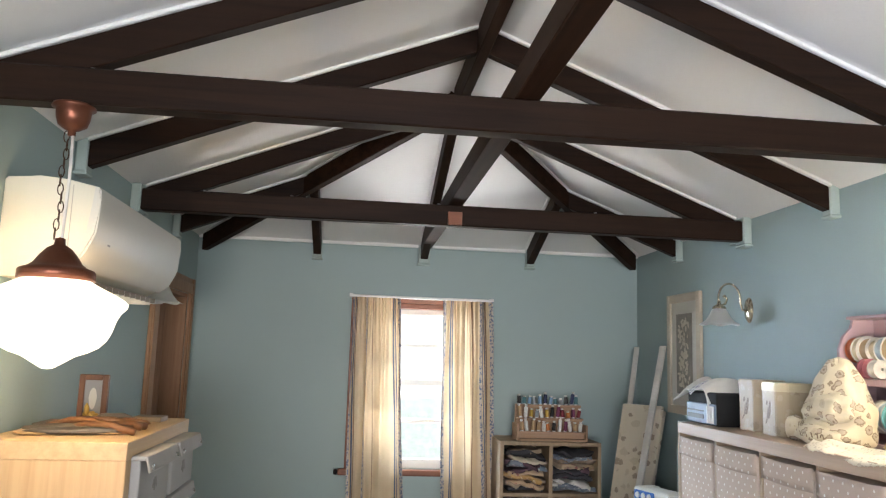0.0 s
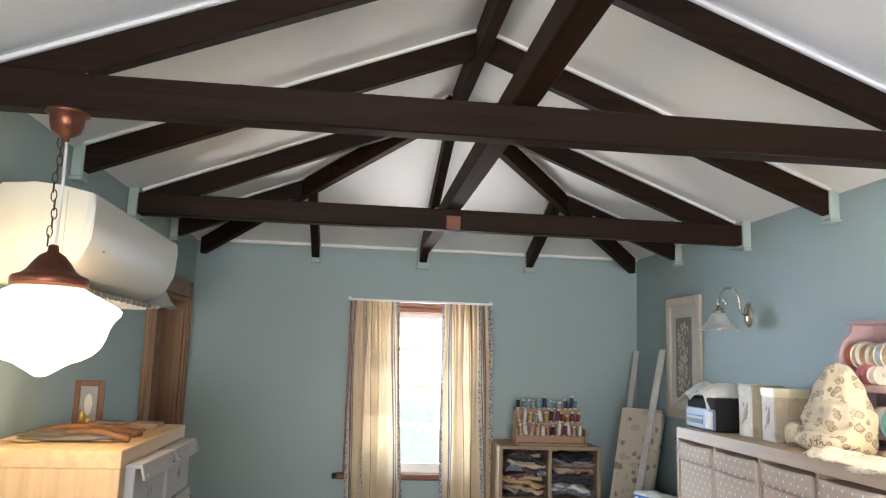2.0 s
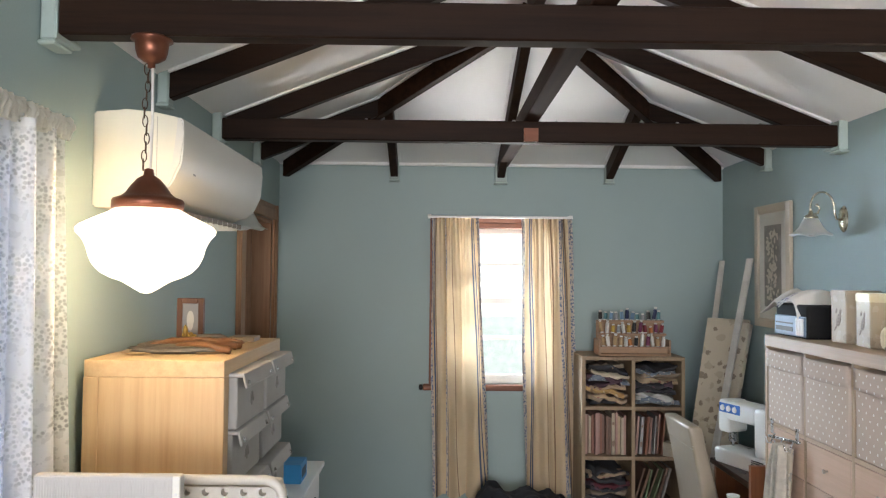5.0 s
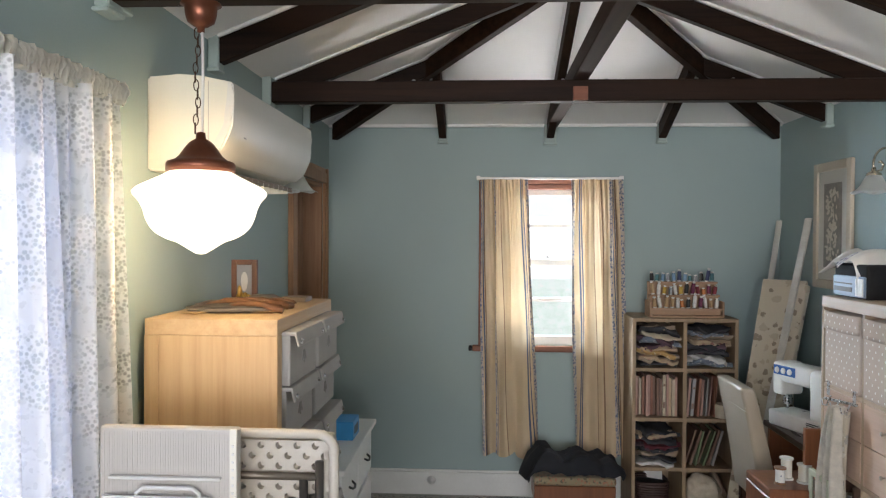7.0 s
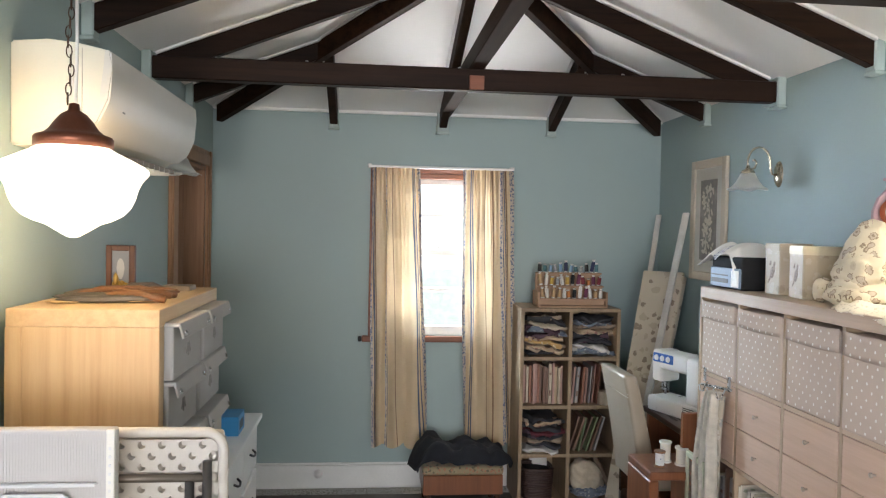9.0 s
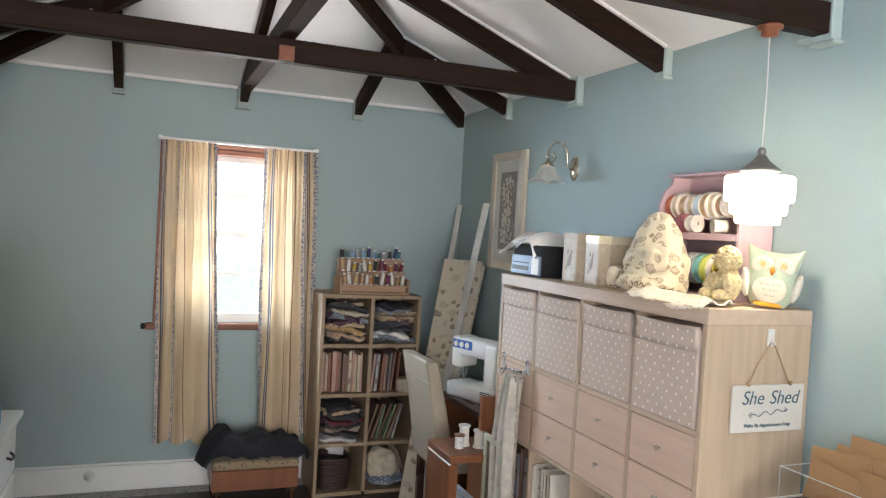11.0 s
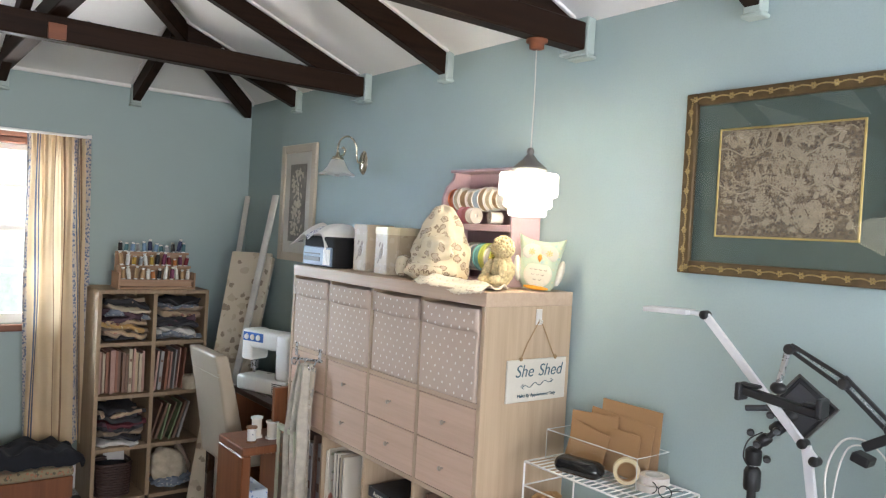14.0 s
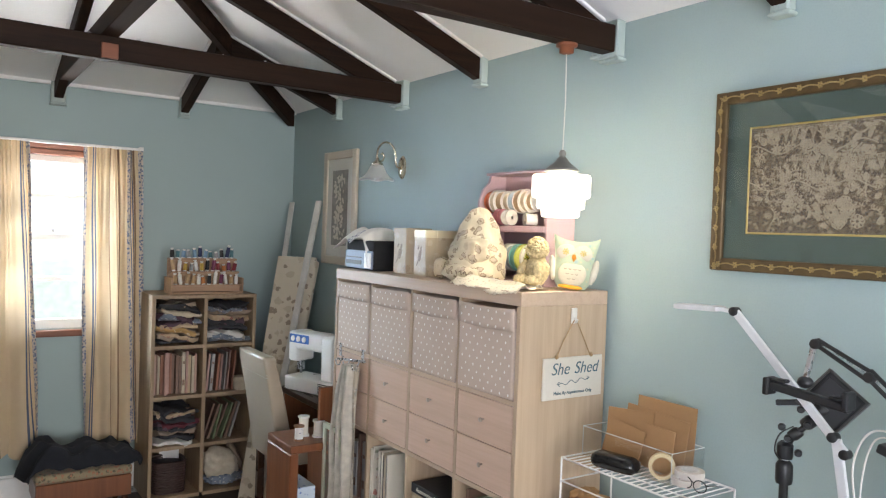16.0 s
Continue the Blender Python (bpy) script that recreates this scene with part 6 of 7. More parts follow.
for s in (-1, 1):
    for sx, sy, sz, oy, oz in ((0.026, 0.006, 0.118, s * 0.056, 0), (0.026, 0.118, 0.006, 0, s * 0.056)):
        b = bmesh.new()
        slab(b, pose(0.048, -0.06, 0.0, 38, 12, 18) @ pose(-0.004, oy, oz), sx, sy, sz, 0.0015)
        part("edge_rail", b, GREYM, ph, "dark grey metal edge")

pa = thing("phone_arm", (2.52, 1.665, 0.73), "black spring-jointed desk arm with phone clamp", "desk arm")
bar(pa, (0.0, -0.04, 0.02), (0.0, 0.004, 0.60), 0.016, 0.016, BLACK, "post")
for dz in (0.0, 0.022):
    bar(pa, (0.0, 0.004, 0.60 + dz), (0.0, 0.098, 0.678 + dz), 0.008, 0.008, BLACK, "lower_strut")
    bar(pa, (0.0, 0.098, 0.674 + dz), (0.0, 0.215, 0.735 + dz * 0.6), 0.008, 0.008, BLACK, "upper_strut")
for p in ((0, 0.004, 0.61), (0, 0.098, 0.684), (0, 0.217, 0.738)):
    part("joint", lathe([(0, -0.012), (0.010, -0.012), (0.012, -0.008), (0.012, 0.008), (0.010, 0.012), (0, 0.012)], 14), BLACK, pa, "", True, m=pose(*p, 0, 90))
bar(pa, (0, 0.222, 0.735), (0, 0.238, 0.655), 0.011, 0.011, STEEL, "drop_tube", "bright metal tube")
part("swivel", lump(0.016, 0.018, 0.014, 1, 0.05), BLACK, pa, "", "all", m=pose(0, 0.238, 0.648))
bar(pa, (0.0, 0.325, 0.628), (0.0, 0.135, 0.608), 0.020, 0.022, BLACK, "phone_clamp")
for y in (0.325, 0.14):
    part("clamp_jaw", boxed(-0.02, y - 0.007, 0.604, 0.02, y + 0.007, 0.645, bevel=0.004, seg=2), BLACK, pa)
for p, q in (((0.007, 0.012, 0.612), (0.007, 0.09, 0.677)), ((0.007, 0.108, 0.692), (0.007, 0.205, 0.738))):
    p, q = Vector(p), Vector(q)
    coil = [p.lerp(q, i / 90) + Vector((0.0035 * math.cos(i * 1.4), 0, 0.0035 * math.sin(i * 1.4))) for i in range(91)]
    part("spring", tube(coil, 0.0009, 4), STEEL, pa, "bright coil spring", "all")
for y, z in ((0.30, 0.641), (0.16, 0.626)):
    part("clamp_pad", boxed(-0.012, y - 0.02, z - 0.004, 0.012, y + 0.02, z + 0.004, bevel=0.003), BLACK, pa)
part("base", lathe([(0, 0), (0.06, 0), (0.06, 0.015), (0.02, 0.03), (0, 0.03)], 24), BLACK, pa, "", True, m=pose(0, -0.04, 0))
bar(pa, (0.0, 0.05, 0.565), (0.0, -0.005, 0.60), 0.02, 0.03, BLACK, "clip")
bar(pa, (0.0, 0.07, 0.545), (0.0, 0.035, 0.535), 0.02, 0.04, BLACK, "clip_jaw")

cable = thing("white_cable", (2.52, 1.675, 0.73), "thin white cable looped over desk arm", "cable")
part("strand", tube(smooth_line([(0.01, 0.10, 0.35), (0.0, 0.115, 0.48), (0.0, 0.09, 0.56), (0.0, 0.045, 0.578), (0.0, 0.0, 0.55), (0.0, -0.01, 0.5), (0.0, 0.015, 0.42), (0.0, 0.035, 0.30), (0, 0.03, 0.004)]), 0.0022, 6), WHITEP, cable, "", "all")
part("strand", tube(smooth_line([(0.004, 0.09, 0.004), (0.004, 0.095, 0.3), (0.004, 0.098, 0.45), (0.0, 0.075, 0.55), (0.0, 0.03, 0.57)]), 0.0018, 6), WHITEP, cable, "", "all")
mo = thing("monitor", (2.515, 1.445, 0.73), "black computer monitor standing on work table", "monitor")
part("screen", boxed(-0.015, -0.35, 0.12, 0.015, 0.185, 0.645, bevel=0.006, seg=2), BLACK, mo)
part("panel", boxed(-0.017, -0.34, 0.14, -0.014, 0.172, 0.63), plain("dark_screen", (0.01, 0.01, 0.012), 0.12), mo, "dark screen")
part("stand", boxed(-0.02, -0.13, 0.015, 0.02, -0.05, 0.13), BLACK, mo)
part("foot", boxed(-0.08, -0.2, 0, 0.08, 0.02, 0.015, bevel=0.004), BLACK, mo)

# ---------- sewing corner ----------
dk = thing("sewing_desk", (2.60, 4.40, 0), "dark timber sewing desk with cherry side", "desk")
part("desktop", boxed(0, 0, 0.715, 0.38, 0.76, 0.745, bevel=0.004), DARKWOOD, dk)
for y in (0.02, 0.72):
    part("side_panel", boxed(0.02, y, 0, 0.36, y + 0.025, 0.715), CHERRY, dk, "cherry veneer side")
part("back_panel", boxed(0.34, 0.05, 0.2, 0.36, 0.72, 0.715), DARKWOOD, dk)
part("gallery", boxed(-0.09, 0.0, 0.56, -0.005, 0.03, 0.885, bevel=0.003), CHERRY, dk, "raised cherry end panel")

sm = thing("sewing_machine", (2.74, 4.93, 0.745), "white sewing machine with blue control panel", "sewing machine", rz=-70)
sm.scale = (1, 1, 1.1)
SMW = plain("sewing_white", (0.78, 0.76, 0.71), 0.3, spread=0.04)
part("base", boxed(-0.19, -0.085, 0.0, 0.19, 0.085, 0.075, bevel=0.012, seg=3), SMW, sm, "", True)
part("pillar", boxed(0.085, -0.075, 0.07, 0.185, 0.08, 0.30, bevel=0.02, seg=3), SMW, sm, "", True)
part("arm", boxed(-0.165, -0.07, 0.215, 0.10, 0.07, 0.305, bevel=0.02, seg=3), SMW, sm, "", True)
part("head", boxed(-0.18, -0.07, 0.15, -0.10, 0.07, 0.31, bevel=0.018, seg=3), SMW, sm, "", True)
part("control_panel", boxed(-0.165, -0.075, 0.25, -0.01, -0.068, 0.295, bevel=0.003), plain("blue_panel", (0.05, 0.16, 0.48), 0.35), sm, "blue control panel")
for x in (-0.135, -0.09, -0.045):
    part("dial", lathe([(0, 0.008), (0.013, 0.007), (0.015, 0)], 18), SMW, sm, "white dial", True, m=pose(x, -0.075, 0.272, 90))
part("handwheel", lathe([(0, 0.012), (0.04, 0.010), (0.045, 0.0), (0.045, -0.01), (0, -0.01)], 28), SMW, sm, "", True, m=pose(0.192, 0.0, 0.22, 0, 90))
b = bmesh.new()
for i in range(6):
    box(b, 0.085, -0.0815, 0.012 + 0.009 * i, 0.165, -0.0795, 0.016 + 0.009 * i)
part("vent_slots", b, BLACK, sm, "dark vent slots", m=pose(0, -0.005, 0))
part("presser_foot", tube([(-0.14, 0, 0.15), (-0.14, 0, 0.08)], 0.006, 8), STEEL, sm)
part("thread_guide", boxed(-0.155, -0.02, 0.1, -0.125, 0.02, 0.155, bevel=0.004), STEEL, sm)
part("spool_pin", tube([(0.13, 0.03, 0.30), (0.13, 0.03, 0.375)], 0.009, 8), BLACK, sm, "black thread spool on pin")

ch = thing("dining_chair", (2.40, 4.97, 0), "high-backed chair in cream leatherette with dark legs", "chair")
LEATH = plain("cream_leatherette", (0.34, 0.285, 0.215), 0.34, spread=0.1, big=5, fine=260, bump=0.25)
b = bmesh.new()


slab(b, pose(0, 0, 0), 0.085, 0.42, 0.60, 0.018, 3)
bmesh.ops.subdivide_edges(b, edges=[e2 for e2 in b.edges if abs(e2.verts[0].co.z - e2.verts[1].co.z) > 0.3], cuts=8)
for v in b.verts:
    h = v.co.z / 0.6 + 0.5
    v.co = Vector((v.co.x * (1.15 - 0.3 * h) + 0.10 - 0.09 * h - 0.03 * h * h, v.co.y * (1 - 0.04 * h), 0.39 + 0.60 * h))
bk = part("backrest", b, LEATH, ch, "", True)
for z in (0.875, 0.89):
    part("seam", boxed(-0.033, -0.2, z, -0.026, 0.2, z + 0.002), plain("pale_stitch", (0.5, 0.47, 0.4), 0.8), bk, "stitched seam")
part("seat", boxed(0.06, -0.215, 0.38, 0.48, 0.215, 0.47, bevel=0.03, seg=3), LEATH, ch, "", True)
for x in (0.07, 0.42):
    for y in (-0.19, 0.15):
        part("leg", boxed(x, y, 0, x + 0.04, y + 0.04, 0.39, bevel=0.004), DARKWOOD, ch)

nt_ = thing("side_table", (2.32, 4.31, 0), "small cherry side table with slab legs", "table")
part("tabletop", boxed(0, 0, 0.595, 0.27, 0.30, 0.635, bevel=0.008, seg=2), CHERRY, nt_)
for x in (0, 0.225):
    part("slab_leg", boxed(x, 0.0, 0, x + 0.045, 0.30, 0.595, bevel=0.006), CHERRY, nt_)
part("shelf", boxed(0.045, 0.01, 0.30, 0.225, 0.29, 0.32), CHERRY, nt_)
SPW = plain("cream_thread", (0.62, 0.58, 0.50), 0.8, spread=0.08, fine=300)
for x, y, r, h, lab, mt in ((2.40, 4.40, 0.026, 0.075, "wooden cotton reel with printed band", CARD), (2.455, 4.47, 0.03, 0.10, "tall cotton reel with cream thread", SPW), (2.515, 4.42, 0.032, 0.085, "wide cotton reel with cream thread", SPW)):
    t = thing("cotton_reel", (x, y, 0.635), lab, "cotton reel", "large cotton reels")
    part("flange", lathe([(0, 0), (r, 0), (r, 0.008), (0, 0.008)], 20), WHITEP if mt is SPW else BROWN, t, "", True)
    part("flange", lathe([(0, h - 0.008), (r, h - 0.008), (r, h), (0, h)], 20), WHITEP if mt is SPW else BROWN, t, "", True)
    part("thread", lathe([(0, 0.008), (r * 0.8, 0.009), (r * 0.8, h - 0.009), (0, h - 0.008)], 20), SPW if mt is SPW else prints("label_band", (0.6, 0.6, 0.58), [(0.1, 0.12, 0.2)], 60, 0.5), t, "", True)
t = thing("tissue_box", (2.34, 4.36, 0.32), "pale blue flowered box on side table shelf", "box")
part("carton", boxed(0, 0, 0, 0.14, 0.2, 0.09, bevel=0.003), prints("blue_flowered_card", (0.55, 0.64, 0.72), [(0.15, 0.25, 0.5)], 40, 0.4, 0.6), t)
t = thing("framed_panel", (2.49, 4.14, 0.0), "pale green framed embroidery leaning beside shelving unit", "picture", rz=0)
b = bmesh.new()
for y0, z0, y1, z1 in ((0, 0, 0.025, 0.735), (0.155, 0, 0.18, 0.735), (0.025, 0.71, 0.155, 0.735), (0.025, 0, 0.155, 0.025)):
    box(b, 0, y0, z0, 0.02, y1, z1, 0.002)
part("frame", b, plain("pale_green_frame", (0.50, 0.52, 0.38), 0.6), t)
part("panel", boxed(0.008, 0.025, 0.025, 0.012, 0.155, 0.71), prints("dark_embroidery", (0.12, 0.08, 0.05), [(0.3, 0.12, 0.05), (0.12, 0.15, 0.06)], 30, 0.5), t, "dark embroidered panel")

# boards leaning in the corner
SLATW = plain("worn_white_slat", (0.60, 0.58, 0.53), 0.55, spread=0.15, big=9)


def leaning(name, label, cat, base, top, w, d, mat_, grp=""):
    t = thing(name, base, label, cat, grp)
    v = Vector(top) - Vector(base)
    m = v.to_track_quat("Z", "Y").to_matrix().to_4x4()
    bb = bmesh.new()
    slab(bb, m @ pose(0, 0, v.length / 2), w, d, v.length, min(w, d) * 0.25, 2)
    part("board", bb, mat_, t, "", True)
    return t


leaning("ironing_board", "long padded board covered in faded floral linen", "ironing board", (2.55, 5.30, 0.012), (2.89, 5.62, 1.49), 0.27, 0.03, FLORAL2)
leaning("ironing_board", "narrow sleeve board in faded floral linen", "ironing board", (2.56, 5.22, 0.012), (2.94, 5.50, 1.47), 0.095, 0.045, FLORAL2)
leaning("timber_slat", "long narrow white slat leaning in corner", "slat", (2.53, 5.42, 0.006), (2.97, 5.93, 1.86), 0.035, 0.012, SLATW, "white slats")
leaning("timber_slat", "long narrow white slat leaning on wall", "slat", (2.50, 5.20, 0.006), (2.975, 5.50, 1.865), 0.045, 0.014, SLATW, "white slats")
leaning("fabric_roll", "dark printed fabric roll standing in corner", "fabric roll", (2.90, 5.55, 0.012), (2.955, 5.72, 1.40), 0.05, 0.05, prints("dark_floral_roll", (0.50, 0.46, 0.38), [(0.10, 0.09, 0.09), (0.25, 0.20, 0.16)], 20, 0.55))

# ---------- bookcase contents ----------
def fold_block(bm, w, d, h, m, seed):
    """A folded piece of cloth, rounded at the fold and uneven."""
    own = bmesh.new()
    bmesh.ops.create_cube(own, size=1.0)
    bmesh.ops.subdivide_edges(own, edges=own.edges, cuts=5, use_grid_fill=True)
    off = Vector((seed * 7.3, seed * 2.9, seed))
    for v in own.verts:
        sx, sz = v.co.x, v.co.z
        k = 1 - 0.35 * (2 * sz) ** 4
        v.co = Vector((v.co.x * w, v.co.y * d * (1 - 0.08 * (2 * sz) ** 2), v.co.z * h))
        n = noise.noise(Vector((v.co.x * 14, v.co.y * 14, seed)) + off)
        v.co.z += n * h * 1.5
        v.co.y += noise.noise(v.co * 18 + off) * 0.06
        v.co.x += noise.noise(v.co * 12 - off) * 0.012
        v.co = m @ v.co
    tmp = bpy.data.meshes.new("tmp")
    own.to_mesh(tmp)
    own.free()
    bm.from_mesh(tmp)
    bpy.data.meshes.remove(tmp)


def cc(n, c, pat=None, scale=24):
    return prints("folded_" + n, c, [pat], scale, 0.5) if pat else cloth("folded_" + n, c, 0.0, 0.25, 400, 20)


FAB = {"cream": cc("cream", (0.56, 0.48, 0.36)), "floral": cc("floral", (0.40, 0.29, 0.19), (0.24, 0.10, 0.08)), "plum": cc("plum", (0.10, 0.055, 0.075)), "charcoal": cc("charcoal", (0.035, 0.035, 0.042)),
       "ochre": cc("ochre", (0.42, 0.26, 0.10), (0.55, 0.45, 0.3)), "white": cc("white", (0.66, 0.64, 0.60)), "blue": cc("blue_check", (0.16, 0.19, 0.24), (0.40, 0.40, 0.38), 40), "pink": cc("pink", (0.45, 0.30, 0.24), (0.55, 0.5, 0.4)),
       "green": cc("pale_green", (0.50, 0.56, 0.46)), "maroon": cc("maroon", (0.11, 0.02, 0.03)), "taupe": cc("taupe", (0.30, 0.23, 0.17))}


def fabric_stack(cell, seq, seed, h_all):
    x, y, z = bc_cell(*cell)
    z += 0.003
    each = h_all / len(seq)
    r = random.Random(seed)
    for i, k in enumerate(seq):
        t = thing("folded_fabric", (x + CW / 2, y + 0.15, z), k + " folded fabric piece stacked in bookcase", "fabric", "folded fabrics")
        b = bmesh.new()
        fold_block(b, (CW - 0.035) * r.uniform(0.84, 1.0), 0.24, each * 1.0, pose(r.uniform(-0.012, 0.012), r.uniform(-0.02, 0.01), each * 0.5, r.uniform(-6, 6), r.uniform(-9, 9), r.uniform(-14, 14)), seed * 10 + i)
        part("cloth", b, FAB[k], t, "", "all")
        z += each * 0.93


fabric_stack((0, 3), ("charcoal", "floral", "taupe", "ochre", "floral", "plum", "blue", "plum", "cream", "charcoal", "taupe"), 1, 0.265)
fabric_stack((1, 3), ("blue", "white", "white", "charcoal", "plum", "charcoal", "floral", "taupe", "blue", "charcoal"), 2, 0.255)
fabric_stack((0, 1), ("white", "charcoal", "taupe", "charcoal", "plum", "maroon", "charcoal", "floral", "charcoal"), 3, 0.225)


def book_row(cell, n, colours, seed, hmax, lean0=0.0, stop=1.0, lab=""):
    x, y, z = bc_cell(*cell)
    r = random.Random(seed)
    end, x = x + CW * stop, x + 0.008
    while x < end - 0.03:
        th, h = r.uniform(0.008, 0.020), hmax * r.uniform(0.86, 1.0)
        lean = lean0 * r.uniform(0.7, 1.2)
        book((x + (0.0 if lean >= 0 else 0), y + 0.03 + r.uniform(0, 0.05), z + 0.003 + (th * math.sin(radians(abs(lean))) if lean > 0 else 0)), th, 0.19, h, BOOKC[r.choice(colours)], lean, 0, group="books in bookcase")
        x += th / max(0.5, math.cos(radians(lean))) + 0.002 + (0.012 if lean else 0)


book_row((0, 2), 14, (0, 2, 3, 5, 7, 2, 7, 3), 11, 0.262)
book_row((1, 2), 8, (5, 5, 7, 3, 4, 0, 9), 12, 0.25, 4, 0.78)
book_row((1, 1), 6, (7, 2, 9, 8, 0), 13, 0.235, 16, 0.72)
x, y, z = bc_cell(1, 2)
t = thing("ribbon_reel", (x + CW - 0.06, y + 0.04, z), "wide roll of cream webbing on bookcase shelf", "ribbon reel")
part("ribbon", lathe([(0, 0.002), (0.045, 0.002), (0.047, 0.012), (0.047, 0.075), (0.044, 0.085), (0.015, 0.085), (0.015, 0.07), (0, 0.07)], 24), FAB["cream"], t, "", True)
x, y, z = bc_cell(0, 0)
t = thing("basket", (x + CW / 2 - 0.02, y + 0.14, z), "dark woven basket in bookcase", "basket")
b = bmesh.new()
for k in range(13):
    f = k / 12
    tube([(0.10 * (0.9 + 0.1 * f) * math.copysign(abs(math.cos(a)) ** 0.5, math.cos(a)) + 0.003 * math.cos(a * 16 + math.pi * k), 0.10 * math.copysign(abs(math.sin(a)) ** 0.5, math.sin(a)), 0.012 + 0.18 * f) for a in [i * 2 * math.pi / 48 for i in range(48)]], 0.0085, 6, b, True)
part("weave", b, plain("dark_cane", (0.045, 0.022, 0.018), 0.5, spread=0.3, big=30), t, "", "all")
part("lining", boxed(-0.085, -0.085, 0.006, 0.085, 0.085, 0.175), FAB["charcoal"], t, "dark cloth inside")
t = thing("paper_stack", (x + CW - 0.07, y + 0.2, z), "white papers standing in bookcase", "papers")
part("sheet", boxed(0, 0, 0, 0.004, 0.12, 0.24), WHITEP, t, m=pose(0, 0, 0, 0, -6, 60))
x, y, z = bc_cell(1, 0)
t = thing("cloth_bundle", (x + CW / 2, y + 0.12, z), "cream quilted cloth bundle stuffed in bookcase", "cloth bundle")
part("quilted_cloth", lump(0.115, 0.10, 0.10, 4, 0.25, 4, 1.6), FAB["cream"], t, "", "all", m=pose(-0.01, -0.02, 0.135, 0, 14))
part("wrap", lump(0.12, 0.10, 0.05, 9, 0.4, 4, 2.2), FAB["blue"], t, "dark patterned wrap", "all", m=pose(0.01, -0.01, 0.05))
part("wrap", lump(0.03, 0.06, 0.10, 12, 0.35, 3, 2), FAB["taupe"], t, "", "all", m=pose(0.09, 0.0, 0.17, 0, -24))

# thread rack on the bookcase
tr = thing("thread_rack", (2.10, 5.74, BCH), "tiered timber rack for thread spools on bookcase", "thread rack")
PALEW = wood("pale_rack_wood", (0.38, 0.24, 0.15), (0.28, 0.17, 0.10), "x", 0.55, 1.0, 0.05)
part("base", boxed(0, -0.09, 0, 0.43, 0.09, 0.014, bevel=0.003), PALEW, tr)
TIER = ((-0.05, 0.045), (0.0, 0.125), (0.05, 0.205))
for yy, zz in TIER:
    part("tier", boxed(0, yy - 0.025, zz, 0.43, yy + 0.025, zz + 0.012, bevel=0.002), PALEW, tr)
    part("riser", boxed(0.0, yy + 0.012, 0.014, 0.43, yy + 0.02, zz), PALEW, tr)
for x in (-0.012, 0.43):
    part("end_panel", boxed(x, -0.08, 0.0, x + 0.012, 0.08, 0.10, bevel=0.002), PALEW, tr)
THREADS = [plain("thread_" + n, c, 0.6, spread=0.15, big=60, fine=500) for n, c in (("navy", (0.02, 0.03, 0.09)), ("sky", (0.20, 0.33, 0.48)), ("white", (0.68, 0.66, 0.62)), ("gold", (0.55, 0.36, 0.07)), ("black", (0.015, 0.015, 0.016)),
           ("plum", (0.16, 0.03, 0.08)), ("wine", (0.20, 0.02, 0.03)), ("teal", (0.08, 0.20, 0.22)), ("tan", (0.45, 0.30, 0.16)), ("grey", (0.32, 0.33, 0.34)), ("orange", (0.5, 0.18, 0.05)))]
ROWS = ((8, 2, 8, 8, 2, 10, 4, 2, 5, 2, 8, 2), (8, 2, 3, 9, 2, 3, 4, 5, 6, 10, 5, 6), (4, 7, 1, 9, 1, 0, 1, 7, 9, 4, 0, 7))
made = {}
for (yy, zz), row in zip(TIER, ROWS):
    for i, k in enumerate(row):
        place = pose(2.10 + 0.024 + i * 0.0345 + 0.003 * math.sin(i * 5), 5.74 + yy, BCH + zz + 0.012, 9 * math.sin(i * 3.1 + zz * 40), 8 * math.sin(i * 7.7 + zz * 90), 0) @ Matrix.Diagonal((1, 1, 1.0 + 0.2 * math.sin(i * 5.3 + zz * 60), 1))
        if k in made:
            copy_thing(made[k], place)
            continue
        s_ = thing("thread_spool", (0, 0, 0), THREADS[k].name.replace("thread_", "") + " sewing thread on a spool", "thread spool", "thread spools")
        part("core", lathe([(0, 0), (0.011, 0), (0.011, 0.005), (0.006, 0.008), (0.006, 0.058), (0.010, 0.062), (0.010, 0.066), (0, 0.066)], 10), WHITEP, s_, "", True)
        part("thread", lathe([(0.006, 0.006), (0.0125, 0.008), (0.012, 0.052), (0.006, 0.056)], 12), THREADS[k], s_, "", True)
        s_.matrix_world = place
        made[k] = s_

# ---------- footstool and garment ----------
fs = thing("footstool", (1.615, 5.66, 0), "low timber footstool with tapestry seat", "footstool")
part("apron", boxed(-0.245, -0.16, 0.115, 0.245, 0.16, 0.235, bevel=0.004), CHERRY, fs)
part("cushion", boxed(-0.25, -0.165, 0.235, 0.25, 0.165, 0.29, bevel=0.02, seg=3), prints("tapestry", (0.26, 0.21, 0.13), [(0.10, 0.09, 0.06), (0.32, 0.15, 0.09)], 34, 0.6), fs, "faded tapestry cushion", True)
for x in (-0.215, 0.215):
    for y in (-0.13, 0.13):
        part("leg", lathe([(0.012, 0), (0.016, 0.02), (0.022, 0.115)], 12), DARKWOOD, fs, "", True, m=pose(x, y, 0))
gm = thing("folded_garment", (1.605, 5.65, 0.285), "dark navy garment heaped over footstool", "garment")


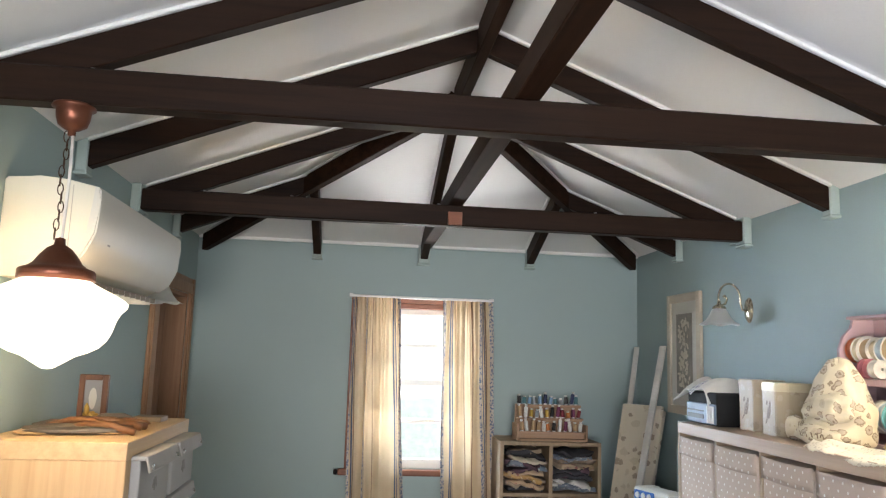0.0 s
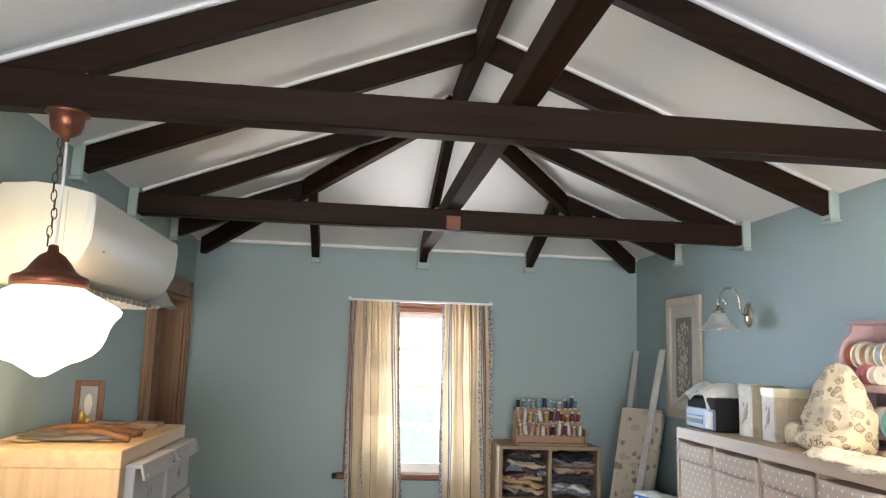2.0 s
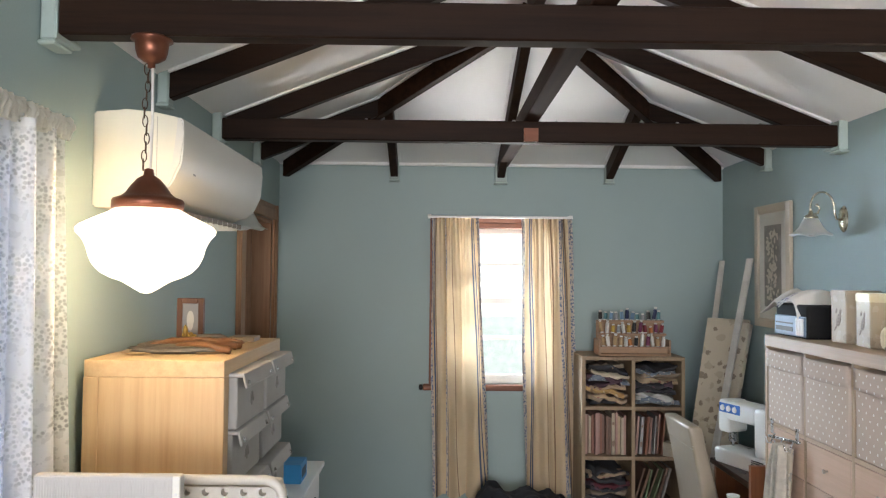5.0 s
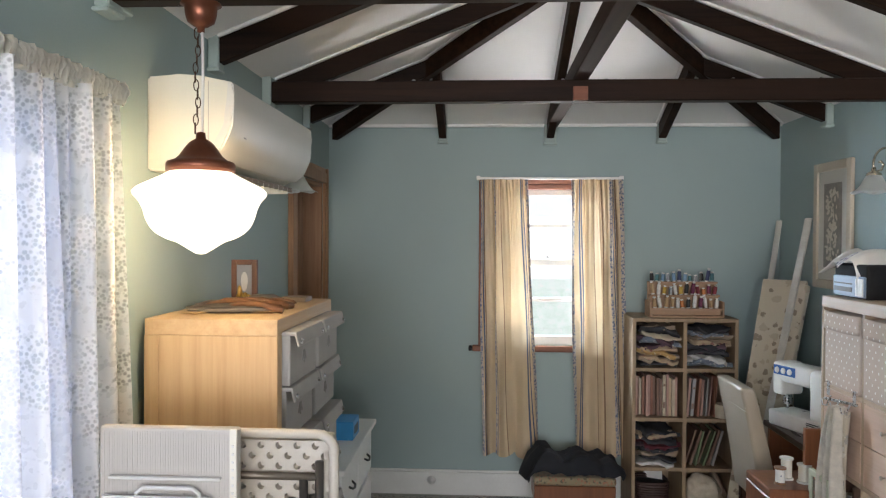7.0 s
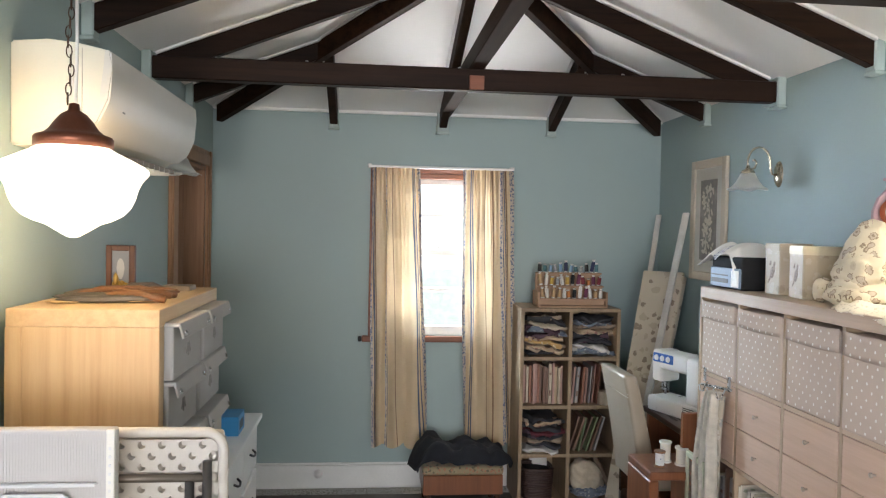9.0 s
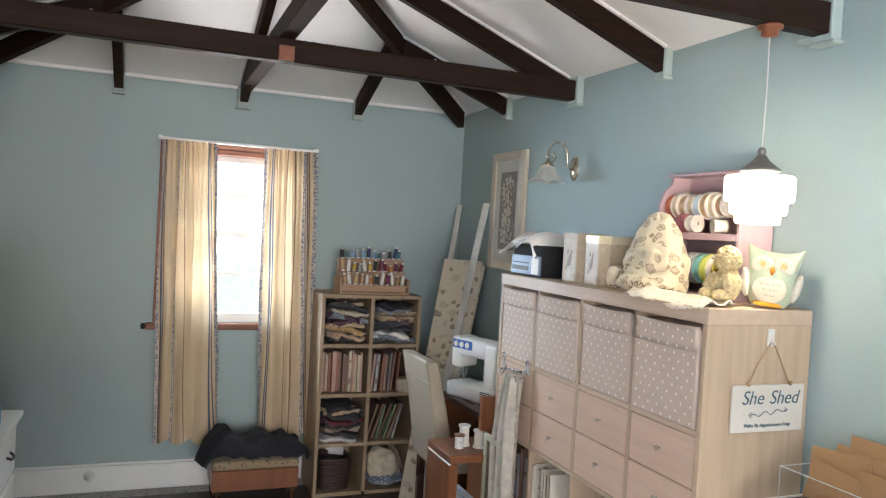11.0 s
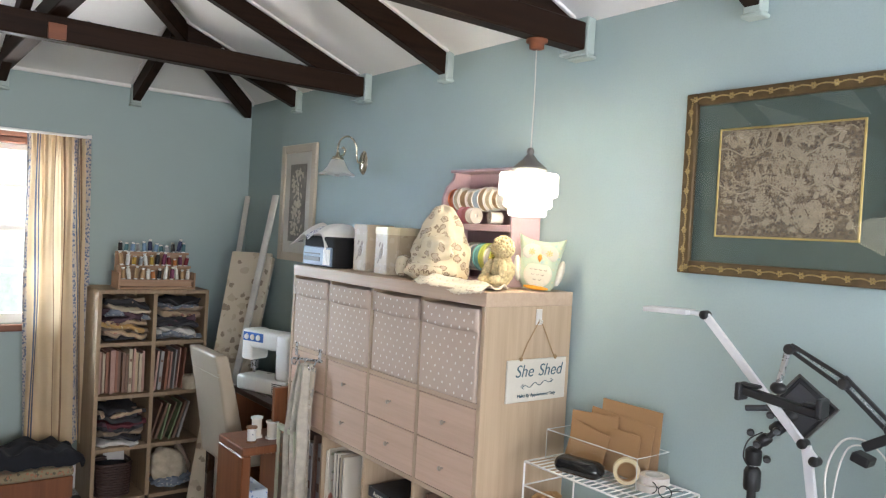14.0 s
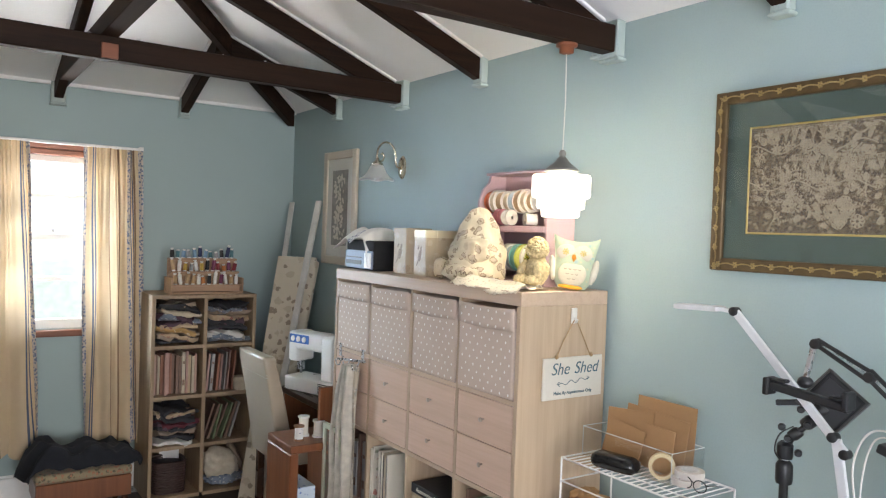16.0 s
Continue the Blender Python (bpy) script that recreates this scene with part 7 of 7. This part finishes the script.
def garment_fn(u, v):
    x, y = -0.29 + 0.58 * u + 0.03 * math.sin(v * 7), -0.175 + 0.33 * v
    e2 = min(1.0, 6 * u, 6 * (1 - u), 7 * v + 0.1, 6 * (1 - v))
    z = 0.006 + (0.095 + 0.05 * math.exp(-((u - 0.2) / 0.12) ** 2)) * e2 ** 0.5 + 0.055 * noise.noise(Vector((x * 8, y * 8, 3.0))) * e2 + 0.022 * noise.noise(Vector((x * 20, y * 22, 1.0)))
    if u < 0.09:
        z -= (0.09 - u) * 0.5
    if v < 0.1:
        z = max(z, 0.004) - (0.1 - v) * 0.12
    return Vector((x, y, z))


part("cloth", sheet(garment_fn, 54, 34, None, None, 0.004), cloth("navy_wool", (0.009, 0.011, 0.017), 0.0, 0.3, 300, 20), gm, "", "all")

# ---------- left side ----------
TABLEW = plain("cream_moulded_plastic", (0.50, 0.455, 0.385), 0.45, spread=0.06)
ft = thing("folding_table", (0.11, 2.83, 0), "cream moulded plastic folding table, folded and stood on end", "folding table")
TW, TH = 0.585, 1.252
b = boxed(0.019, 0.022, 0.019, TW - 0.019, 0.05, TH - 0.019, bevel=0.01, seg=3)
part("tabletop", b, TABLEW, ft, "", True)
b = bmesh.new()
path = []
rr_ = 0.055
for cx, cz, a0 in ((TW - rr_, TH - rr_, 90), (TW - rr_, rr_, 0), (rr_, rr_, -90), (rr_, TH - rr_, -180)):
    for k in range(7):
        a = radians(a0 - 15 * k)
        path.append((cx + (rr_ - 0.012) * math.cos(a), -0.012, cz + (rr_ - 0.012) * math.sin(a)))
part("rim", tube(path, 0.0125, 10, None, True), TABLEW, ft, "rounded cream rim", "all")


def dimple_tile(w, h, r, deep):
    """A square of the moulded skin with one round hollow."""
    b = bmesh.new()
    n = 16
    ang = [2 * math.pi * (i + 0.5) / n for i in range(n)]
    sq = []
    for a in ang:
        k = 1 / max(abs(math.cos(a)) / (w / 2), abs(math.sin(a)) / (h / 2))
        sq.append(b.verts.new((k * math.cos(a), 0, k * math.sin(a))))
    rings = [[b.verts.new((q * math.cos(a), d, q * math.sin(a))) for a in ang] for q, d in ((r, 0), (r * 0.93, deep * 0.25), (r * 0.8, deep))]
    seq = [sq] + rings
    for p, q in zip(seq, seq[1:]):
        for i in range(n):
            b.faces.new((p[i], p[(i + 1) % n], q[(i + 1) % n], q[i]))
    b.faces.new(rings[-1])
    for sx in (-1, 1):
        for sz in (-1, 1):
            c = b.verts.new((sx * w / 2, 0, sz * h / 2))
            near = sorted(sq, key=lambda v: (v.co - c.co).length)[:2]
            b.faces.new((c, near[0], near[1]))
    return b


first_d = None
for x0 in (0.012, 0.548):
    part("side_strip", boxed(x0, -0.0145, TH - 0.70, x0 + 0.025, 0.022, TH - 0.03), TABLEW, ft)
for j in range(24):
    for i in range(11 + j % 2):
        x, z = (0.060 if j % 2 == 0 else 0.0368) + 0.0465 * i, TH - 0.042 - 0.026 * j
        if first_d is None:
            first_d = part("dimple", dimple_tile(0.0465, 0.026, 0.0092, 0.022), TABLEW, ft, "", True, m=pose(x, -0.0145, z))
        else:
            again(first_d, ft, pose(x, -0.0145, z))
part("brace_bar", tube([(0.05, -0.03, TH - 0.115), (TW - 0.05, -0.03, TH - 0.115)], 0.010, 10), plain("bronze_steel", (0.17, 0.14, 0.11), 0.4, 0.6), ft, "bronze steel brace", "all")
for x, z0, z1 in ((TW - 0.045, 0.3, TH - 0.075), (TW - 0.085, 0.3, TH - 0.12), (TW - 0.115, 0.3, TH - 0.17), (TW - 0.06, 0.3, TH - 0.16)):
    part("folded_leg", tube([(x, -0.032, z0), (x, -0.032, z1)], 0.011, 10), GREYM, ft, "dark folded steel leg", "all")

wp = thing("ribbed_panel", (0.145, 2.68, 0), "white ribbed plastic panel cover standing upright", "panel")
PANELW = plain("off_white_ribbed_plastic", (0.48, 0.445, 0.40), 0.5, spread=0.05)
part("panel", boxed(0, 0, 0, 0.335, 0.028, 1.285, bevel=0.004), PANELW, wp)
b = bmesh.new()
for i in range(52):
    box(b, 0.004 + 0.0062 * i, -0.0012, 0.3, 0.0072 + 0.0062 * i, 0.001, 1.275)
part("ribs", b, PANELW, wp, "fine upright ribs", kind="stuff")
part("edge_strip", boxed(0.318, -0.006, 0.3, 0.335, 0.0, 1.285, bevel=0.001), CREAMP, wp)
for i in range(40):
    part("edge_stud", boxed(0.3235, -0.0072, 0.52 + 0.0185 * i, 0.3285, -0.0058, 0.526 + 0.0185 * i), WHITEP, wp)
part("ledge", boxed(0.03, -0.02, 1.165, 0.30, -0.004, 1.172, bevel=0.002), WHITEP, wp)
part("handle", tube([(0.10, -0.02, 1.10), (0.10, -0.02, 1.135), (0.115, -0.02, 1.148), (0.235, -0.02, 1.148), (0.25, -0.02, 1.135), (0.25, -0.02, 1.10)], 0.005, 8), WHITEP, wp, "", "all")
part("tray_lip", boxed(0.02, -0.03, 1.118, 0.28, -0.022, 1.13, bevel=0.002), WHITEP, wp)

cd = thing("chest_of_drawers", (0.05, 3.93, 0), "white painted chest of drawers with dark pulls", "chest of drawers")
part("carcass", boxed(0, 0, 0, 0.42, 0.84, 0.775, bevel=0.003), WHITE, cd)
part("top", boxed(-0.01, -0.015, 0.775, 0.455, 0.86, 0.80, bevel=0.005, seg=2), WHITE, cd)
for k, z in enumerate((0.56, 0.33, 0.10)):
    for y0 in (0.02, 0.43):
        d_ = part("drawer", boxed(0.42, y0, z, 0.435, y0 + 0.39, z + 0.205, bevel=0.004), WHITE, cd)
        part("pull", tube([(0.436, y0 + 0.16, z + 0.11), (0.452, y0 + 0.17, z + 0.10), (0.455, y0 + 0.2, z + 0.095), (0.452, y0 + 0.23, z + 0.10), (0.436, y0 + 0.24, z + 0.11)], 0.005, 8), BLACK, d_, "dark metal pull", "all")
bx = thing("carton", (0.36, 4.36, 0.80), "bright blue small carton on chest", "carton")
part("carton", boxed(0, 0, 0, 0.10, 0.16, 0.085, bevel=0.002), plain("bright_blue_card", (0.03, 0.25, 0.55), 0.45), bx)
part("print", boxed(0.1, 0.03, 0.02, 0.101, 0.13, 0.06), plain("dark_print", (0.02, 0.03, 0.06), 0.5), bx, "dark printed patch")
bx = thing("fabric_basket", (0.34, 4.10, 0.80), "small black basket on chest", "basket")
part("basket", lathe([(0, 0), (0.05, 0), (0.062, 0.07), (0.058, 0.07), (0.046, 0.006), (0, 0.006)], 20), BLACK, bx, "", True)

# on the oak unit
FRAMEB = wood("dark_frame_wood", (0.13, 0.055, 0.028), (0.07, 0.03, 0.016), "z", 0.4)
pf = thing("photo_frame", (0.13, 3.81, OH), "small brown wooden frame with arched mount standing", "photo frame")
b = bmesh.new()
for x0, z0, x1, z1 in ((-0.05, 0, -0.03, 0.160), (0.03, 0, 0.05, 0.160), (-0.03, 0.140, 0.03, 0.160), (-0.03, 0, 0.03, 0.020)):
    box(b, x0, -0.012, z0, x1, 0.012, z1, 0.003)
part("frame", b, FRAMEB, pf)
part("mount", boxed(-0.03, -0.004, 0.020, 0.03, 0.0, 0.140), plain("grey_mount", (0.20, 0.21, 0.22), 0.8), pf)
b = bmesh.new()
b.faces.new([b.verts.new((0.014 * math.cos(a) * (0.9 if math.sin(a) < 0 else 1), -0.0055, 0.075 + 0.038 * math.sin(a))) for a in [i * math.pi / 10 for i in range(20)]])
part("oval_print", b, plain("pale_print", (0.42, 0.41, 0.39), 0.8), pf, "pale oval print")
part("strut", boxed(-0.02, 0.012, 0.0, 0.02, 0.05, 0.09, bevel=0.002), FRAMEB, pf)
bk_ = thing("wooden_box", (0.13, 3.73, OH), "flat brown wooden box on oak unit", "box")
part("box", boxed(0, 0, 0, 0.11, 0.1, 0.022, bevel=0.002), BROWN, bk_)
bk_ = thing("wooden_box", (0.28, 3.77, OH), "flat grey-brown wooden box on oak unit", "box")
part("box", boxed(0, 0, 0, 0.10, 0.1, 0.018, bevel=0.002), wood("grey_brown_wood", (0.22, 0.16, 0.11), (0.13, 0.09, 0.06), "x"), bk_)
LEA = plain("tan_leather", (0.17, 0.072, 0.026), 0.5, spread=0.3, big=25)
GREYL = plain("grey_leather", (0.09, 0.075, 0.06), 0.5, spread=0.2, big=25)
for nm, lab, place, r, mat_, size in (("leather_roll", "rolled tan leather strip on oak unit", (0.33, 3.42, 0.020), -6, LEA, (0.09, 0.013, 0.016)), ("leather_roll", "rolled brown leather strip on oak unit", (0.25, 3.34, 0.020), 12, LEA, (0.11, 0.013, 0.017)),
                                 ("leather_offcut", "flat grey leather offcut on oak unit", (0.27, 3.22, 0.012), 10, GREYL, (0.14, 0.020, 0.011)), ("leather_offcut", "curled dark leather offcut on oak unit", (0.22, 3.27, 0.014), 4, GREYL, (0.13, 0.016, 0.013)),
                                 ("leather_offcut", "pale leather offcut on oak unit", (0.36, 3.25, 0.005), 30, FAB["ochre"], (0.05, 0.03, 0.003)), ("leather_offcut", "pale leather offcut on oak unit", (0.14, 3.20, 0.005), -20, FAB["ochre"], (0.05, 0.03, 0.003))):
    t = thing(nm, (place[0] - 0.02, place[1] + 0.115, OH), lab, "leather", "leather pieces")
    part("leather", lump(*size, int(place[0] * 50), 0.22, 4, 2.2), mat_, t, "", "all", m=pose(0, 0, place[2], 0, 0, r))
for k, (x, y, r, L) in enumerate(((0.30, 3.30, 20, 0.10), (0.24, 3.40, -25, 0.08), (0.36, 3.36, 40, 0.07), (0.18, 3.34, -5, 0.09), (0.32, 3.25, -12, 0.11), (0.28, 3.36, 6, 0.13), (0.25, 3.31, -16, 0.12), (0.31, 3.42, 28, 0.09))):
    t = thing("leather_strap", (x - 0.02, y + 0.115, OH), "narrow leather strap lying on oak unit", "leather", "leather pieces")
    part("strap", tube([(-L, 0, 0.010), (-L * 0.4, 0.008, 0.013 + 0.0035 * k), (L * 0.3, -0.006, 0.014 + 0.0035 * k), (L, 0.0, 0.010)], 0.0095 + 0.0012 * (k % 3), 8), (LEA, BROWN, LEA, GREYL)[k % 4], t, "", "all", m=pose(0, 0, 0, 0, 0, r))
t = thing("brass_ornament", (0.195, 3.555, OH), "small heap of brass fittings on oak unit", "ornament")
BR2 = plain("bright_brass", (0.50, 0.32, 0.08), 0.3, 0.85)
b = bmesh.new()
rng = random.Random(4)
for i in range(16):
    lump(rng.uniform(0.008, 0.016), rng.uniform(0.006, 0.012), rng.uniform(0.006, 0.012), i, 0.3, 2, 3, b, pose(rng.uniform(-0.03, 0.03), rng.uniform(-0.03, 0.03), 0.012 + rng.uniform(0, 0.03), 40 * i, 20 * i))
lump(0.008, 0.008, 0.02, 3, 0.3, 2, 3, b, pose(0, 0, 0.058))
part("fittings", b, BR2, t, "", "all")
